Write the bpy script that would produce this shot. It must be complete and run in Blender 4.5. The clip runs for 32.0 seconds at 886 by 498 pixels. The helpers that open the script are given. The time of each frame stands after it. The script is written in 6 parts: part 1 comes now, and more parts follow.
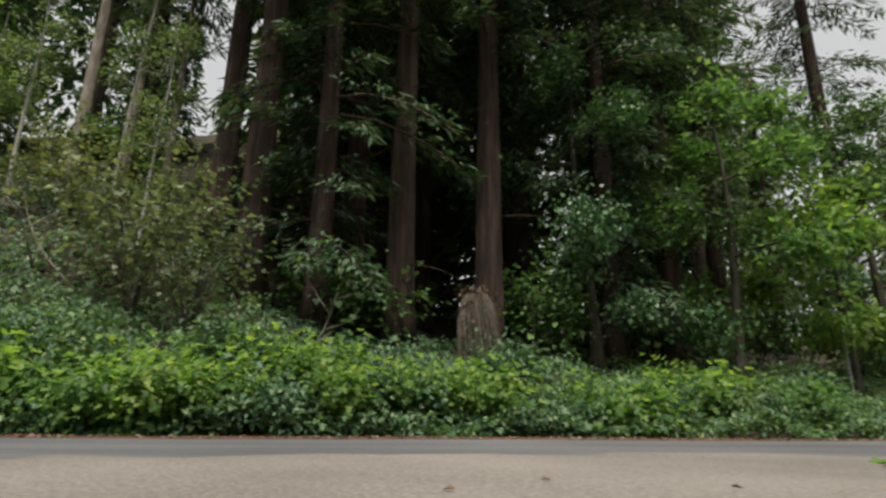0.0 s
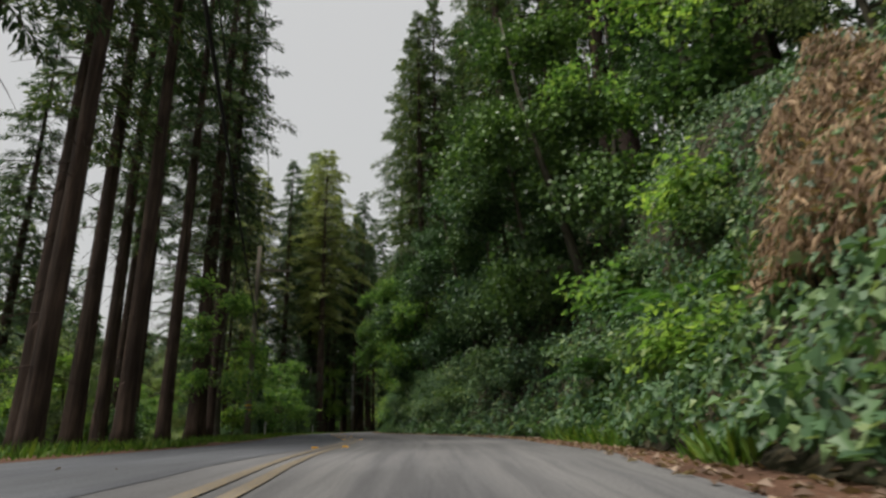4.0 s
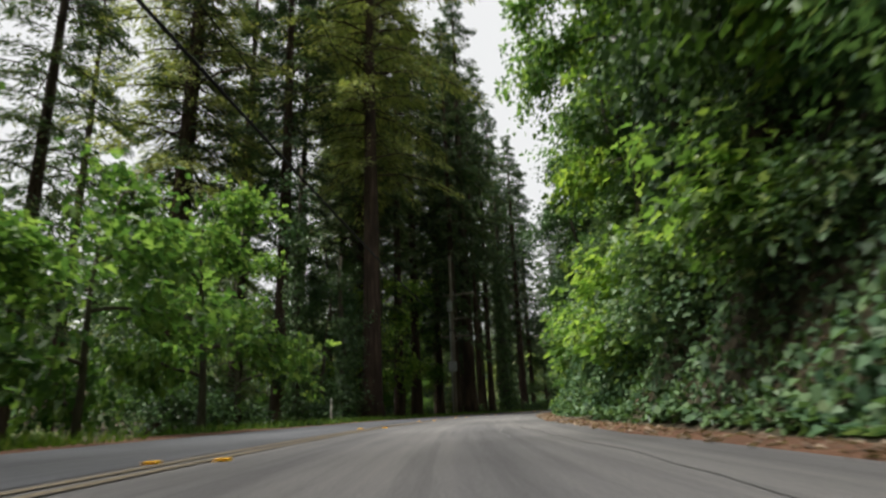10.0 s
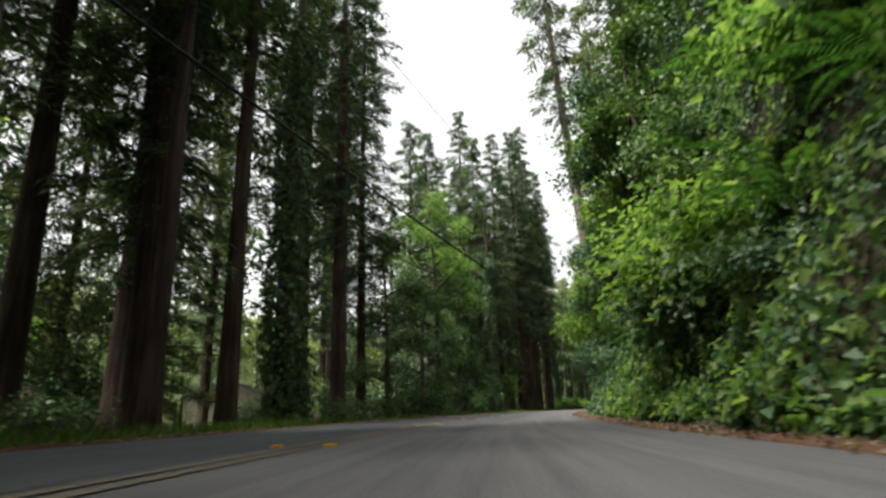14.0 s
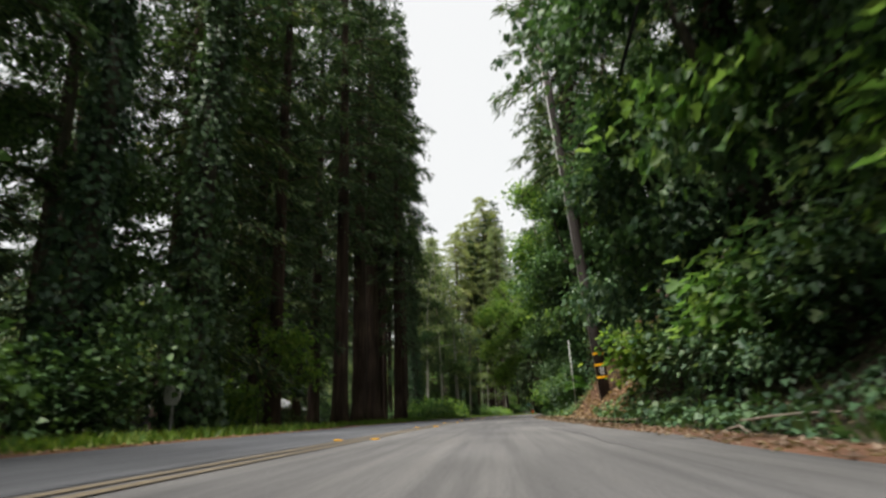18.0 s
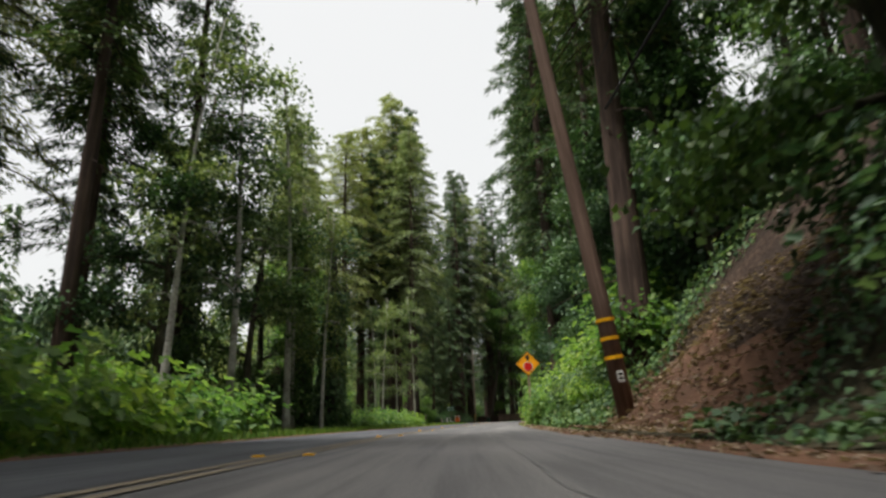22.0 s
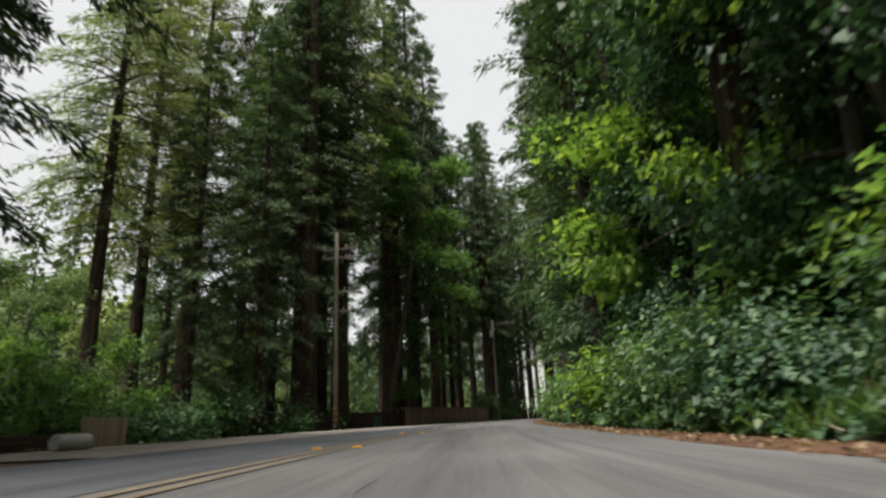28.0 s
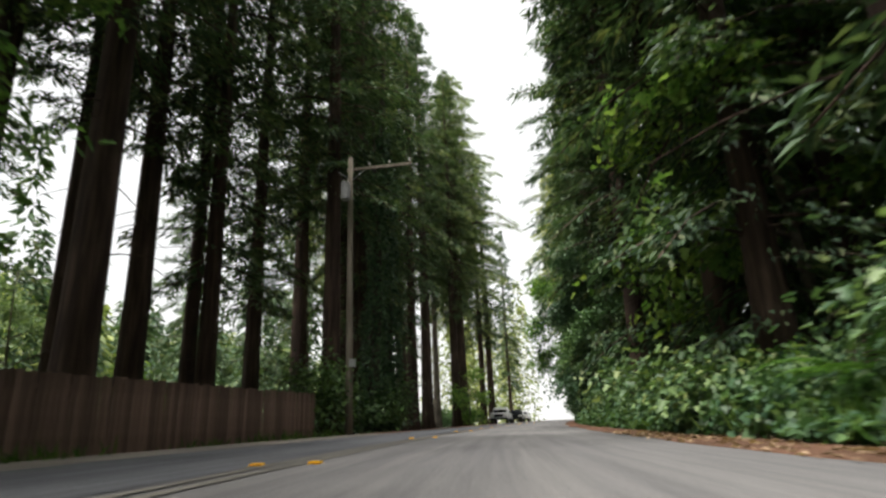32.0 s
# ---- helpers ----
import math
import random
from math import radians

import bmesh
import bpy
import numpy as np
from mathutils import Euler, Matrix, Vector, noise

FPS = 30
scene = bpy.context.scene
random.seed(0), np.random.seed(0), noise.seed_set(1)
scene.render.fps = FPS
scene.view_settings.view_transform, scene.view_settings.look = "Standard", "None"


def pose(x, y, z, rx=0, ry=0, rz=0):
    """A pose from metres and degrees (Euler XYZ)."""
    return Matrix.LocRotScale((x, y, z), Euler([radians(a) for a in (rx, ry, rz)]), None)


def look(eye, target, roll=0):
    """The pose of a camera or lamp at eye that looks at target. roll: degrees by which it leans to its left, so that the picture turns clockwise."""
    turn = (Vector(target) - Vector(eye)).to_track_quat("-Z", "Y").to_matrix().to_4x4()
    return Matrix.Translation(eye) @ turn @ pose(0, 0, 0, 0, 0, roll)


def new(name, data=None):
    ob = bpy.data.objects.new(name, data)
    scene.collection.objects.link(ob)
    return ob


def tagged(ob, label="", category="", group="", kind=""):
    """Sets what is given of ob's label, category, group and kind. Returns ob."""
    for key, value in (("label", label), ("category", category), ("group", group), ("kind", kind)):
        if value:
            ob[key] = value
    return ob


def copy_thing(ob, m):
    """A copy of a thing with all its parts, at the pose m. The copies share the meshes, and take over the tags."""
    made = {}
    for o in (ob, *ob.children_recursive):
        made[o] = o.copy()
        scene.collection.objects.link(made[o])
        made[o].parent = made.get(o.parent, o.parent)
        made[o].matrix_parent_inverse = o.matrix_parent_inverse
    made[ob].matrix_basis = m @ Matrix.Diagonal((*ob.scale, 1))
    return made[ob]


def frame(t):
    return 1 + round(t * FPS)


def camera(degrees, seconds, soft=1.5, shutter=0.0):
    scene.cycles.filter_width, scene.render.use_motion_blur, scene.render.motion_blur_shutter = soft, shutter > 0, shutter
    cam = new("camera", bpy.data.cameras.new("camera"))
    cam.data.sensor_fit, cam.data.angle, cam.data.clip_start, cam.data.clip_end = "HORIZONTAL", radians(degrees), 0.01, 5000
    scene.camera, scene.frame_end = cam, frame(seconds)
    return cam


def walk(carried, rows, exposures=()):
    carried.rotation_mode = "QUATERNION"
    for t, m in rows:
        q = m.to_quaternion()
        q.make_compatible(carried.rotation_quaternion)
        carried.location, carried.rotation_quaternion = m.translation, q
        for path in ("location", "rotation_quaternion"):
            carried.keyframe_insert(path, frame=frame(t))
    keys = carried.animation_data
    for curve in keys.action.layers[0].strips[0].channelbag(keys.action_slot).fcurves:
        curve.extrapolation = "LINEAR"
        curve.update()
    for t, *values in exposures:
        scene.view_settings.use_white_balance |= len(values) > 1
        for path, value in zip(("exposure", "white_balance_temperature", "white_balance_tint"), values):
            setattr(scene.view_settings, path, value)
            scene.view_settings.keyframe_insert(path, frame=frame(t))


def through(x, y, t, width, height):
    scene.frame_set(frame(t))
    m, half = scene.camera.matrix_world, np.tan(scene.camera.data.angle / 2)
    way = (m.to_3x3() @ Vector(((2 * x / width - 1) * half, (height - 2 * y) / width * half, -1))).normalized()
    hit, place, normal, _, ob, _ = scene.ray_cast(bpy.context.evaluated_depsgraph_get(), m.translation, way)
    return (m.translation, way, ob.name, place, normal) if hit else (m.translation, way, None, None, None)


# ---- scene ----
cam = camera(75.0, 32.0, soft=2.6, shutter=0.2)
PATH = [
    (0, (0.000, -0.000, 0.260), (-0.000, 1.920, 0.820), 1.0),
    (0.5, (-0.454, 0.872, 0.260), (-0.675, 2.780, 0.817), 1.0),
    (1, (-1.157, 1.562, 0.280), (-1.602, 3.416, 0.882), 0.8),
    (1.5, (-2.115, 1.985, 0.320), (-2.813, 3.750, 0.950), 0.5),
    (2, (-3.131, 2.553, 0.340), (-4.079, 4.196, 0.974), 0.3),
    (2.5, (-4.204, 3.205, 0.300), (-5.405, 4.682, 0.915), 0.3),
    (3, (-5.381, 3.816, 0.260), (-6.850, 5.034, 0.858), 0.0),
    (3.5, (-6.767, 4.396, 0.250), (-8.430, 5.331, 0.853), -0.7),
    (4, (-8.447, 5.192, 0.250), (-10.232, 5.873, 0.843), -1.5),
    (4.5, (-10.505, 6.232, 0.260), (-12.352, 6.727, 0.844), -2.2),
    (6.5, (-22.959, 10.198, 0.258), (-24.873, 10.365, 0.815), -0.2),
    (7, (-27.424, 10.890, 0.259), (-29.337, 11.060, 0.817), -0.5),
    (7.5, (-32.024, 11.576, 0.260), (-33.937, 11.756, 0.817), -0.7),
    (8, (-36.770, 12.261, 0.261), (-38.682, 12.461, 0.813), -0.7),
    (8.5, (-41.637, 12.967, 0.260), (-43.548, 13.196, 0.806), -0.8),
    (9, (-46.617, 13.749, 0.260), (-48.523, 14.017, 0.801), -1.1),
    (9.5, (-51.675, 14.661, 0.262), (-53.575, 14.975, 0.803), -1.7),
    (10, (-56.839, 15.722, 0.258), (-58.729, 16.087, 0.801), -2.3),
    (10.5, (-62.052, 16.768, 0.261), (-63.927, 17.194, 0.810), -2.4),
    (11, (-67.285, 17.851, 0.260), (-69.142, 18.350, 0.810), -2.5),
    (11.5, (-72.454, 19.161, 0.258), (-74.289, 19.731, 0.812), -2.3),
    (12, (-77.455, 20.851, 0.259), (-79.271, 21.483, 0.811), -2.3),
    (12.5, (-82.264, 22.839, 0.260), (-84.058, 23.533, 0.810), -1.8),
    (13, (-86.997, 25.009, 0.261), (-88.765, 25.764, 0.812), -1.3),
    (13.5, (-91.683, 27.487, 0.260), (-93.431, 28.293, 0.803), -1.5),
    (14, (-96.314, 30.206, 0.260), (-98.044, 31.051, 0.802), -1.7),
    (14.5, (-100.914, 33.074, 0.262), (-102.615, 33.977, 0.801), -2.1),
    (15, (-105.590, 35.867, 0.258), (-107.248, 36.835, 0.818), -2.1),
    (15.5, (-110.084, 38.859, 0.261), (-111.713, 39.867, 0.836), -1.5),
    (17.5, (-127.631, 52.771, 0.260), (-129.135, 53.965, 0.820), -2.6),
    (18, (-131.793, 56.672, 0.260), (-133.276, 57.894, 0.815), -2.0),
    (18.5, (-135.977, 60.594, 0.263), (-137.439, 61.839, 0.819), -1.1),
    (19, (-140.180, 64.562, 0.260), (-141.616, 65.837, 0.820), -0.9),
    (19.5, (-144.203, 68.670, 0.259), (-145.612, 69.974, 0.822), -1.2),
    (20, (-148.341, 72.690, 0.261), (-149.720, 74.022, 0.829), -1.7),
    (20.5, (-152.436, 76.725, 0.260), (-153.781, 78.089, 0.836), -2.4),
    (21, (-156.385, 80.803, 0.260), (-157.703, 82.193, 0.836), -2.5),
    (21.5, (-160.168, 84.961, 0.260), (-161.467, 86.367, 0.839), -2.2),
    (22, (-163.843, 89.157, 0.260), (-165.128, 90.578, 0.834), -1.8),
    (22.5, (-167.465, 93.331, 0.259), (-168.746, 94.757, 0.830), -1.1),
    (23, (-171.039, 97.561, 0.259), (-172.312, 98.995, 0.829), -0.8),
    (23.5, (-174.508, 101.799, 0.258), (-175.768, 103.240, 0.838), -0.7),
    (24, (-177.787, 106.072, 0.262), (-179.043, 107.513, 0.849), -0.5),
    (24.5, (-180.972, 110.509, 0.259), (-182.230, 111.948, 0.849), -1.2),
    (26.5, (-194.136, 128.779, 0.262), (-195.311, 130.291, 0.838), -2.1),
    (27, (-197.517, 133.441, 0.261), (-198.657, 134.981, 0.835), -1.9),
    (27.5, (-200.720, 138.212, 0.257), (-201.824, 139.781, 0.823), -2.1),
    (28, (-203.875, 143.062, 0.261), (-204.947, 144.651, 0.830), -2.6),
    (28.5, (-206.940, 147.962, 0.260), (-207.982, 149.574, 0.820), -2.1),
    (29, (-209.904, 152.892, 0.260), (-210.926, 154.521, 0.810), -0.9),
    (29.5, (-212.758, 157.873, 0.260), (-213.746, 159.520, 0.817), -0.3),
    (30, (-215.501, 162.915, 0.259), (-216.452, 164.589, 0.800), -0.1),
    (30.5, (-218.142, 167.983, 0.259), (-219.049, 169.680, 0.805), -0.5),
    (31, (-220.692, 173.074, 0.260), (-221.549, 174.793, 0.817), -1.5),
    (31.5, (-223.105, 178.233, 0.260), (-223.904, 179.974, 0.837), -1.9),
    (32, (-225.433, 183.484, 0.261), (-226.167, 185.252, 0.840), -2.4),
]
walk(cam, [(t, look(eye, target, roll)) for t, eye, target, roll in PATH], [(0.0, -0.1), (2.0, 0.1), (4.0, -0.2), (7.0, 0.1), (9.0, 0.4), (10.0, 0.35), (11.0, 0.3), (12.0, 0.5), (13.0, 0.85), (14.0, 0.85), (15.0, 0.2), (18.0, 0.45), (19.0, 0.4), (20.0, 0.55), (21.0, 0.7), (22.0, 0.4), (24.0, 0.3), (27.0, 0.15), (28.0, 0.3), (30.0, 0.7), (31.0, 0.9), (32.0, 0.8)])

# ---- daylight: bright overcast sky, soft high sun from behind the walk ----
SUN_TO = Vector((-0.06, -0.40, 1.15)).normalized()
world = bpy.data.worlds.new("world")
scene.world = world
world.use_nodes = True
wn, wl = world.node_tree.nodes, world.node_tree.links
wn.clear()
sky = wn.new("ShaderNodeTexSky")
sky.sky_type = "NISHITA"
sky.sun_disc = False
sky.sun_elevation = math.asin(SUN_TO.z)
sky.sun_rotation = math.atan2(SUN_TO.x, SUN_TO.y)
sky.air_density, sky.dust_density, sky.ozone_density = 1.0, 6.0, 1.0
veil = wn.new("ShaderNodeMix")
veil.data_type = "RGBA"
veil.inputs[0].default_value = 0.8
veil.inputs[7].default_value = (9.2, 9.2, 9.0, 1)
wl.new(sky.outputs[0], veil.inputs[6])
back = wn.new("ShaderNodeBackground")
back.inputs[1].default_value = 0.088
wl.new(veil.outputs[2], back.inputs[0])
wout = wn.new("ShaderNodeOutputWorld")
wl.new(back.outputs[0], wout.inputs[0])

sun_data = bpy.data.lights.new("sun", "SUN")
sun_data.energy, sun_data.angle, sun_data.color = 5.0, radians(18), (1.0, 0.96, 0.89)
sun = new("sun", sun_data)
sun.matrix_world = look((0, 0, 60), Vector((0, 0, 60)) - SUN_TO)

# ---- materials ----
MATS = {}


def nodes_of(name, rough=0.8, spec=0.3):
    m = bpy.data.materials.new(name)
    m.use_nodes = True
    n, l = m.node_tree.nodes, m.node_tree.links
    b = n["Principled BSDF"]
    b.inputs["Roughness"].default_value = rough
    b.inputs["Specular IOR Level"].default_value = spec
    MATS[name] = m
    return m, n, l, b


def ramp_of(n, l, src, stops):
    r = n.new("ShaderNodeValToRGB")
    e = r.color_ramp.elements
    e[0].position, e[0].color = stops[0][0], (*stops[0][1], 1)
    e[1].position, e[1].color = stops[-1][0], (*stops[-1][1], 1)
    for p, c in stops[1:-1]:
        x = e.new(p)
        x.color = (*c, 1)
    l.new(src, r.inputs[0])
    return r.outputs[0]


def noise_of(n, l, scale, detail=4, rough=0.55, stretch=None, coord="Object"):
    tc = n.new("ShaderNodeTexCoord")
    t = n.new("ShaderNodeTexNoise")
    t.inputs["Scale"].default_value, t.inputs["Detail"].default_value, t.inputs["Roughness"].default_value = scale, detail, rough
    if stretch:
        mp = n.new("ShaderNodeMapping")
        mp.inputs["Scale"].default_value = stretch
        l.new(tc.outputs[coord], mp.inputs[0])
        l.new(mp.outputs[0], t.inputs[0])
    else:
        l.new(tc.outputs[coord], t.inputs[0])
    return t.outputs[0]


def mixed(n, l, a, b, f, mode="MIX"):
    x = n.new("ShaderNodeMix")
    x.data_type, x.blend_type = "RGBA", mode
    for k, v in ((0, f), (6, a), (7, b)):
        if isinstance(v, (int, float)):
            x.inputs[k].default_value = v
        elif isinstance(v, tuple):
            x.inputs[k].default_value = (*v, 1)
        else:
            l.new(v, x.inputs[k])
    return x.outputs[2]


def bumped(n, l, b, src, strength, dist):
    u = n.new("ShaderNodeBump")
    u.inputs["Strength"].default_value, u.inputs["Distance"].default_value = strength, dist
    l.new(src, u.inputs["Height"])
    l.new(u.outputs[0], b.inputs["Normal"])


def two_scale(name, stops, fine, coarse, dark, rough=0.85, bump=0.4, dist=0.02, stretch=None, spec=0.25, coord="Object", vary=0.0):
    """Colour from fine grain, changed by broad stains, with relief from the grain."""
    m, n, l, b = nodes_of(name, rough, spec)
    f = noise_of(n, l, fine, 6, 0.65, stretch, coord)
    c = noise_of(n, l, coarse, 3, 0.5, None, coord)
    col = ramp_of(n, l, f, stops)
    st = ramp_of(n, l, c, [(0.35, (dark, dark, dark)), (0.62, (1, 1, 1))])
    col = mixed(n, l, col, st, 1.0, "MULTIPLY")
    if vary:
        o = n.new("ShaderNodeObjectInfo")
        col = mixed(n, l, col, ramp_of(n, l, o.outputs["Random"], [(0.0, (1 - vary,) * 3), (1.0, (1 + vary,) * 3)]), 1.0, "MULTIPLY")
    l.new(col, b.inputs["Base Color"])
    bumped(n, l, b, f, bump, dist)
    return m


def worn_lane(name):
    """Streaks that tyres and oil leave along the lane."""
    m = MATS[name]
    n, l = m.node_tree.nodes, m.node_tree.links
    b = n["Principled BSDF"]
    old = b.inputs["Base Color"].links[0].from_socket
    fine = ramp_of(n, l, noise_of(n, l, 1.0, 4, 0.6, (7.0, 0.22, 1.0), "UV"), [(0.36, (0.80, 0.80, 0.81)), (0.52, (1, 1, 1)), (0.68, (1.12, 1.11, 1.10))])
    broad = ramp_of(n, l, noise_of(n, l, 1.0, 3, 0.5, (1.3, 0.06, 1.0), "UV"), [(0.36, (0.80, 0.80, 0.82)), (0.62, (1.10, 1.09, 1.07))])
    l.new(mixed(n, l, mixed(n, l, old, fine, 1.0, "MULTIPLY"), broad, 1.0, "MULTIPLY"), b.inputs["Base Color"])


def leaf_mat(name, stops, rough=0.5, through=0.35, spec=0.35):
    """Leaves: each one its own tint, with light shining through."""
    m, n, l, b = nodes_of(name, rough, spec)
    g = n.new("ShaderNodeNewGeometry")
    o = n.new("ShaderNodeObjectInfo")
    col = ramp_of(n, l, g.outputs["Random Per Island"], stops)
    tint = ramp_of(n, l, o.outputs["Random"], [(0.0, (0.72, 0.78, 0.8)), (0.5, (1, 1, 1)), (1.0, (1.2, 1.1, 0.8))])
    col = mixed(n, l, col, tint, 1.0, "MULTIPLY")
    l.new(col, b.inputs["Base Color"])
    t = n.new("ShaderNodeBsdfTranslucent")
    l.new(mixed(n, l, col, (1.2, 1.25, 0.62), 1.0, "MULTIPLY"), t.inputs[0])
    x = n.new("ShaderNodeMixShader")
    x.inputs[0].default_value = through
    l.new(b.outputs[0], x.inputs[1])
    l.new(t.outputs[0], x.inputs[2])
    l.new(x.outputs[0], n["Material Output"].inputs[0])
    return m


two_scale("bark_redwood", [(0.3, (0.034, 0.024, 0.020)), (0.5, (0.082, 0.056, 0.045)), (0.72, (0.172, 0.115, 0.090))], 5, 0.5, 0.6, 0.95, 1.0, 0.06, (1, 1, 0.08))
two_scale("bark_pale", [(0.3, (0.16, 0.13, 0.10)), (0.55, (0.34, 0.29, 0.24)), (0.75, (0.55, 0.48, 0.40))], 6, 0.7, 0.6, 0.9, 0.8, 0.03, (1, 1, 0.2))
two_scale("bark_grey", [(0.3, (0.045, 0.042, 0.033)), (0.6, (0.135, 0.120, 0.090)), (0.8, (0.240, 0.225, 0.165))], 8, 0.8, 0.6, 0.95, 0.9, 0.03, (1, 1, 0.25))
two_scale("pole_wood", [(0.3, (0.15, 0.125, 0.10)), (0.55, (0.27, 0.235, 0.19)), (0.75, (0.38, 0.34, 0.29))], 10, 0.6, 0.75, 0.9, 0.5, 0.01, (1, 1, 0.05))
two_scale("pole_tarred", [(0.3, (0.03, 0.026, 0.024)), (0.6, (0.07, 0.06, 0.055)), (0.8, (0.11, 0.095, 0.085))], 10, 0.6, 0.7, 0.85, 0.5, 0.01, (1, 1, 0.05))
two_scale("asphalt", [(0.3, (0.104, 0.103, 0.106)), (0.55, (0.163, 0.161, 0.164)), (0.75, (0.258, 0.255, 0.257))], 60, 0.22, 0.66, 0.85, 0.5, 0.006)
two_scale("gravel", [(0.3, (0.16, 0.14, 0.12)), (0.55, (0.28, 0.25, 0.22)), (0.75, (0.42, 0.38, 0.34))], 40, 0.4, 0.7, 0.95, 0.7, 0.02)
two_scale("litter", [(0.3, (0.05, 0.026, 0.017)), (0.5, (0.135, 0.070, 0.044)), (0.75, (0.26, 0.150, 0.098))], 45, 0.7, 0.6, 0.95, 0.8, 0.02)
two_scale("forest_floor", [(0.3, (0.020, 0.020, 0.014)), (0.55, (0.068, 0.058, 0.034)), (0.75, (0.153, 0.119, 0.076))], 9, 0.3, 0.5, 0.97, 0.9, 0.05)
two_scale("soil", [(0.3, (0.024, 0.016, 0.012)), (0.5, (0.062, 0.040, 0.029)), (0.75, (0.145, 0.095, 0.07))], 7, 0.6, 0.5, 0.97, 1.0, 0.15)
leaf_mat("leaf_redwood", [(0.0, (0.034, 0.063, 0.038)), (0.5, (0.069, 0.125, 0.064)), (0.85, (0.129, 0.193, 0.093)), (1.0, (0.213, 0.241, 0.123))], 0.65, 0.25)
# redwood needles made lighter and yellower: sunlight put into the colour
leaf_mat("leaf_sunlit", [(0.0, (0.11, 0.145, 0.07)), (0.5, (0.215, 0.285, 0.14)), (0.85, (0.32, 0.38, 0.19)), (1.0, (0.43, 0.44, 0.23))], 0.65, 0.35)
leaf_mat("leaf_maple", [(0.0, (0.060, 0.130, 0.046)), (0.5, (0.148, 0.275, 0.084)), (1.0, (0.285, 0.405, 0.130))], 0.5, 0.58)
leaf_mat("leaf_bramble", [(0.0, (0.036, 0.080, 0.044)), (0.5, (0.086, 0.168, 0.086)), (0.9, (0.160, 0.258, 0.124)), (1.0, (0.262, 0.338, 0.180))], 0.5, 0.3)
leaf_mat("leaf_ivy", [(0.0, (0.032, 0.070, 0.040)), (0.5, (0.072, 0.145, 0.070)), (1.0, (0.132, 0.220, 0.106))], 0.5, 0.18)
leaf_mat("leaf_dead", [(0.0, (0.085, 0.052, 0.036)), (0.5, (0.20, 0.135, 0.098)), (1.0, (0.40, 0.30, 0.225))], 0.8, 0.2)
# pale greens that hold the clearing's open light; the alders' own leaf too
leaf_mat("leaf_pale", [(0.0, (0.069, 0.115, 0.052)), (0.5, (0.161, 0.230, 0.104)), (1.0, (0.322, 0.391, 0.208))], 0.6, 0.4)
leaf_mat("grass_blade", [(0.0, (0.03, 0.08, 0.012)), (0.5, (0.08, 0.18, 0.025)), (1.0, (0.18, 0.26, 0.06))], 0.6, 0.35)
leaf_mat("leaf_laurel", [(0.0, (0.033, 0.073, 0.035)), (0.5, (0.077, 0.156, 0.064)), (0.9, (0.140, 0.250, 0.090)), (1.0, (0.175, 0.300, 0.125))], 0.42, 0.2)
leaf_mat("leaf_olive", [(0.0, (0.063, 0.089, 0.044)), (0.5, (0.144, 0.179, 0.088)), (1.0, (0.288, 0.315, 0.176))], 0.6, 0.3)
leaf_mat("leaf_fern", [(0.0, (0.03, 0.09, 0.02)), (1.0, (0.10, 0.22, 0.05))], 0.5, 0.35)
two_scale("bark_white", [(0.3, (0.22, 0.21, 0.18)), (0.5, (0.5, 0.48, 0.43)), (0.75, (0.66, 0.64, 0.58))], 7, 0.9, 0.55, 0.85, 0.4, 0.01, (1, 1, 1.6))
two_scale("road_yellow", [(0.40, (0.14, 0.13, 0.118)), (0.57, (0.215, 0.168, 0.105)), (0.76, (0.34, 0.255, 0.125))], 60, 0.8, 0.75, 0.7, 0.3, 0.003)
two_scale("road_yellow_faint", [(0.38, (0.12, 0.118, 0.115)), (0.6, (0.165, 0.152, 0.125)), (0.75, (0.25, 0.215, 0.15))], 60, 0.8, 0.75, 0.7, 0.3, 0.003)
two_scale("road_white", [(0.36, (0.18, 0.18, 0.18)), (0.5, (0.36, 0.36, 0.36)), (0.7, (0.52, 0.52, 0.51))], 45, 1.6, 0.5, 0.7, 0.3, 0.003)
two_scale("reflector_yellow", [(0.3, (0.75, 0.36, 0.01)), (0.7, (0.95, 0.52, 0.02))], 30, 5, 0.8, 0.35, 0.1, 0.002)
two_scale("sign_orange", [(0.3, (0.86, 0.33, 0.008)), (0.7, (0.95, 0.40, 0.012))], 12, 3, 0.9, 0.45, 0.03, 0.001)
two_scale("sign_red", [(0.3, (0.55, 0.012, 0.012)), (0.7, (0.64, 0.02, 0.018))], 12, 3, 0.9, 0.45, 0.03, 0.001)
two_scale("sign_white", [(0.3, (0.68, 0.68, 0.67)), (0.7, (0.78, 0.78, 0.76))], 12, 3, 0.85, 0.5, 0.03, 0.001)
two_scale("sign_black", [(0.3, (0.012, 0.012, 0.012)), (0.7, (0.025, 0.025, 0.025))], 12, 3, 0.9, 0.5, 0.03, 0.001)
two_scale("sign_green", [(0.3, (0.006, 0.13, 0.085)), (0.7, (0.01, 0.18, 0.115))], 12, 3, 0.85, 0.45, 0.03, 0.001)
two_scale("steel", [(0.3, (0.30, 0.31, 0.32)), (0.7, (0.48, 0.49, 0.50))], 25, 2, 0.75, 0.45, 0.1, 0.002, None, 0.5)
two_scale("rubber", [(0.3, (0.012, 0.012, 0.013)), (0.7, (0.03, 0.03, 0.032))], 30, 3, 0.8, 0.7, 0.1, 0.002)
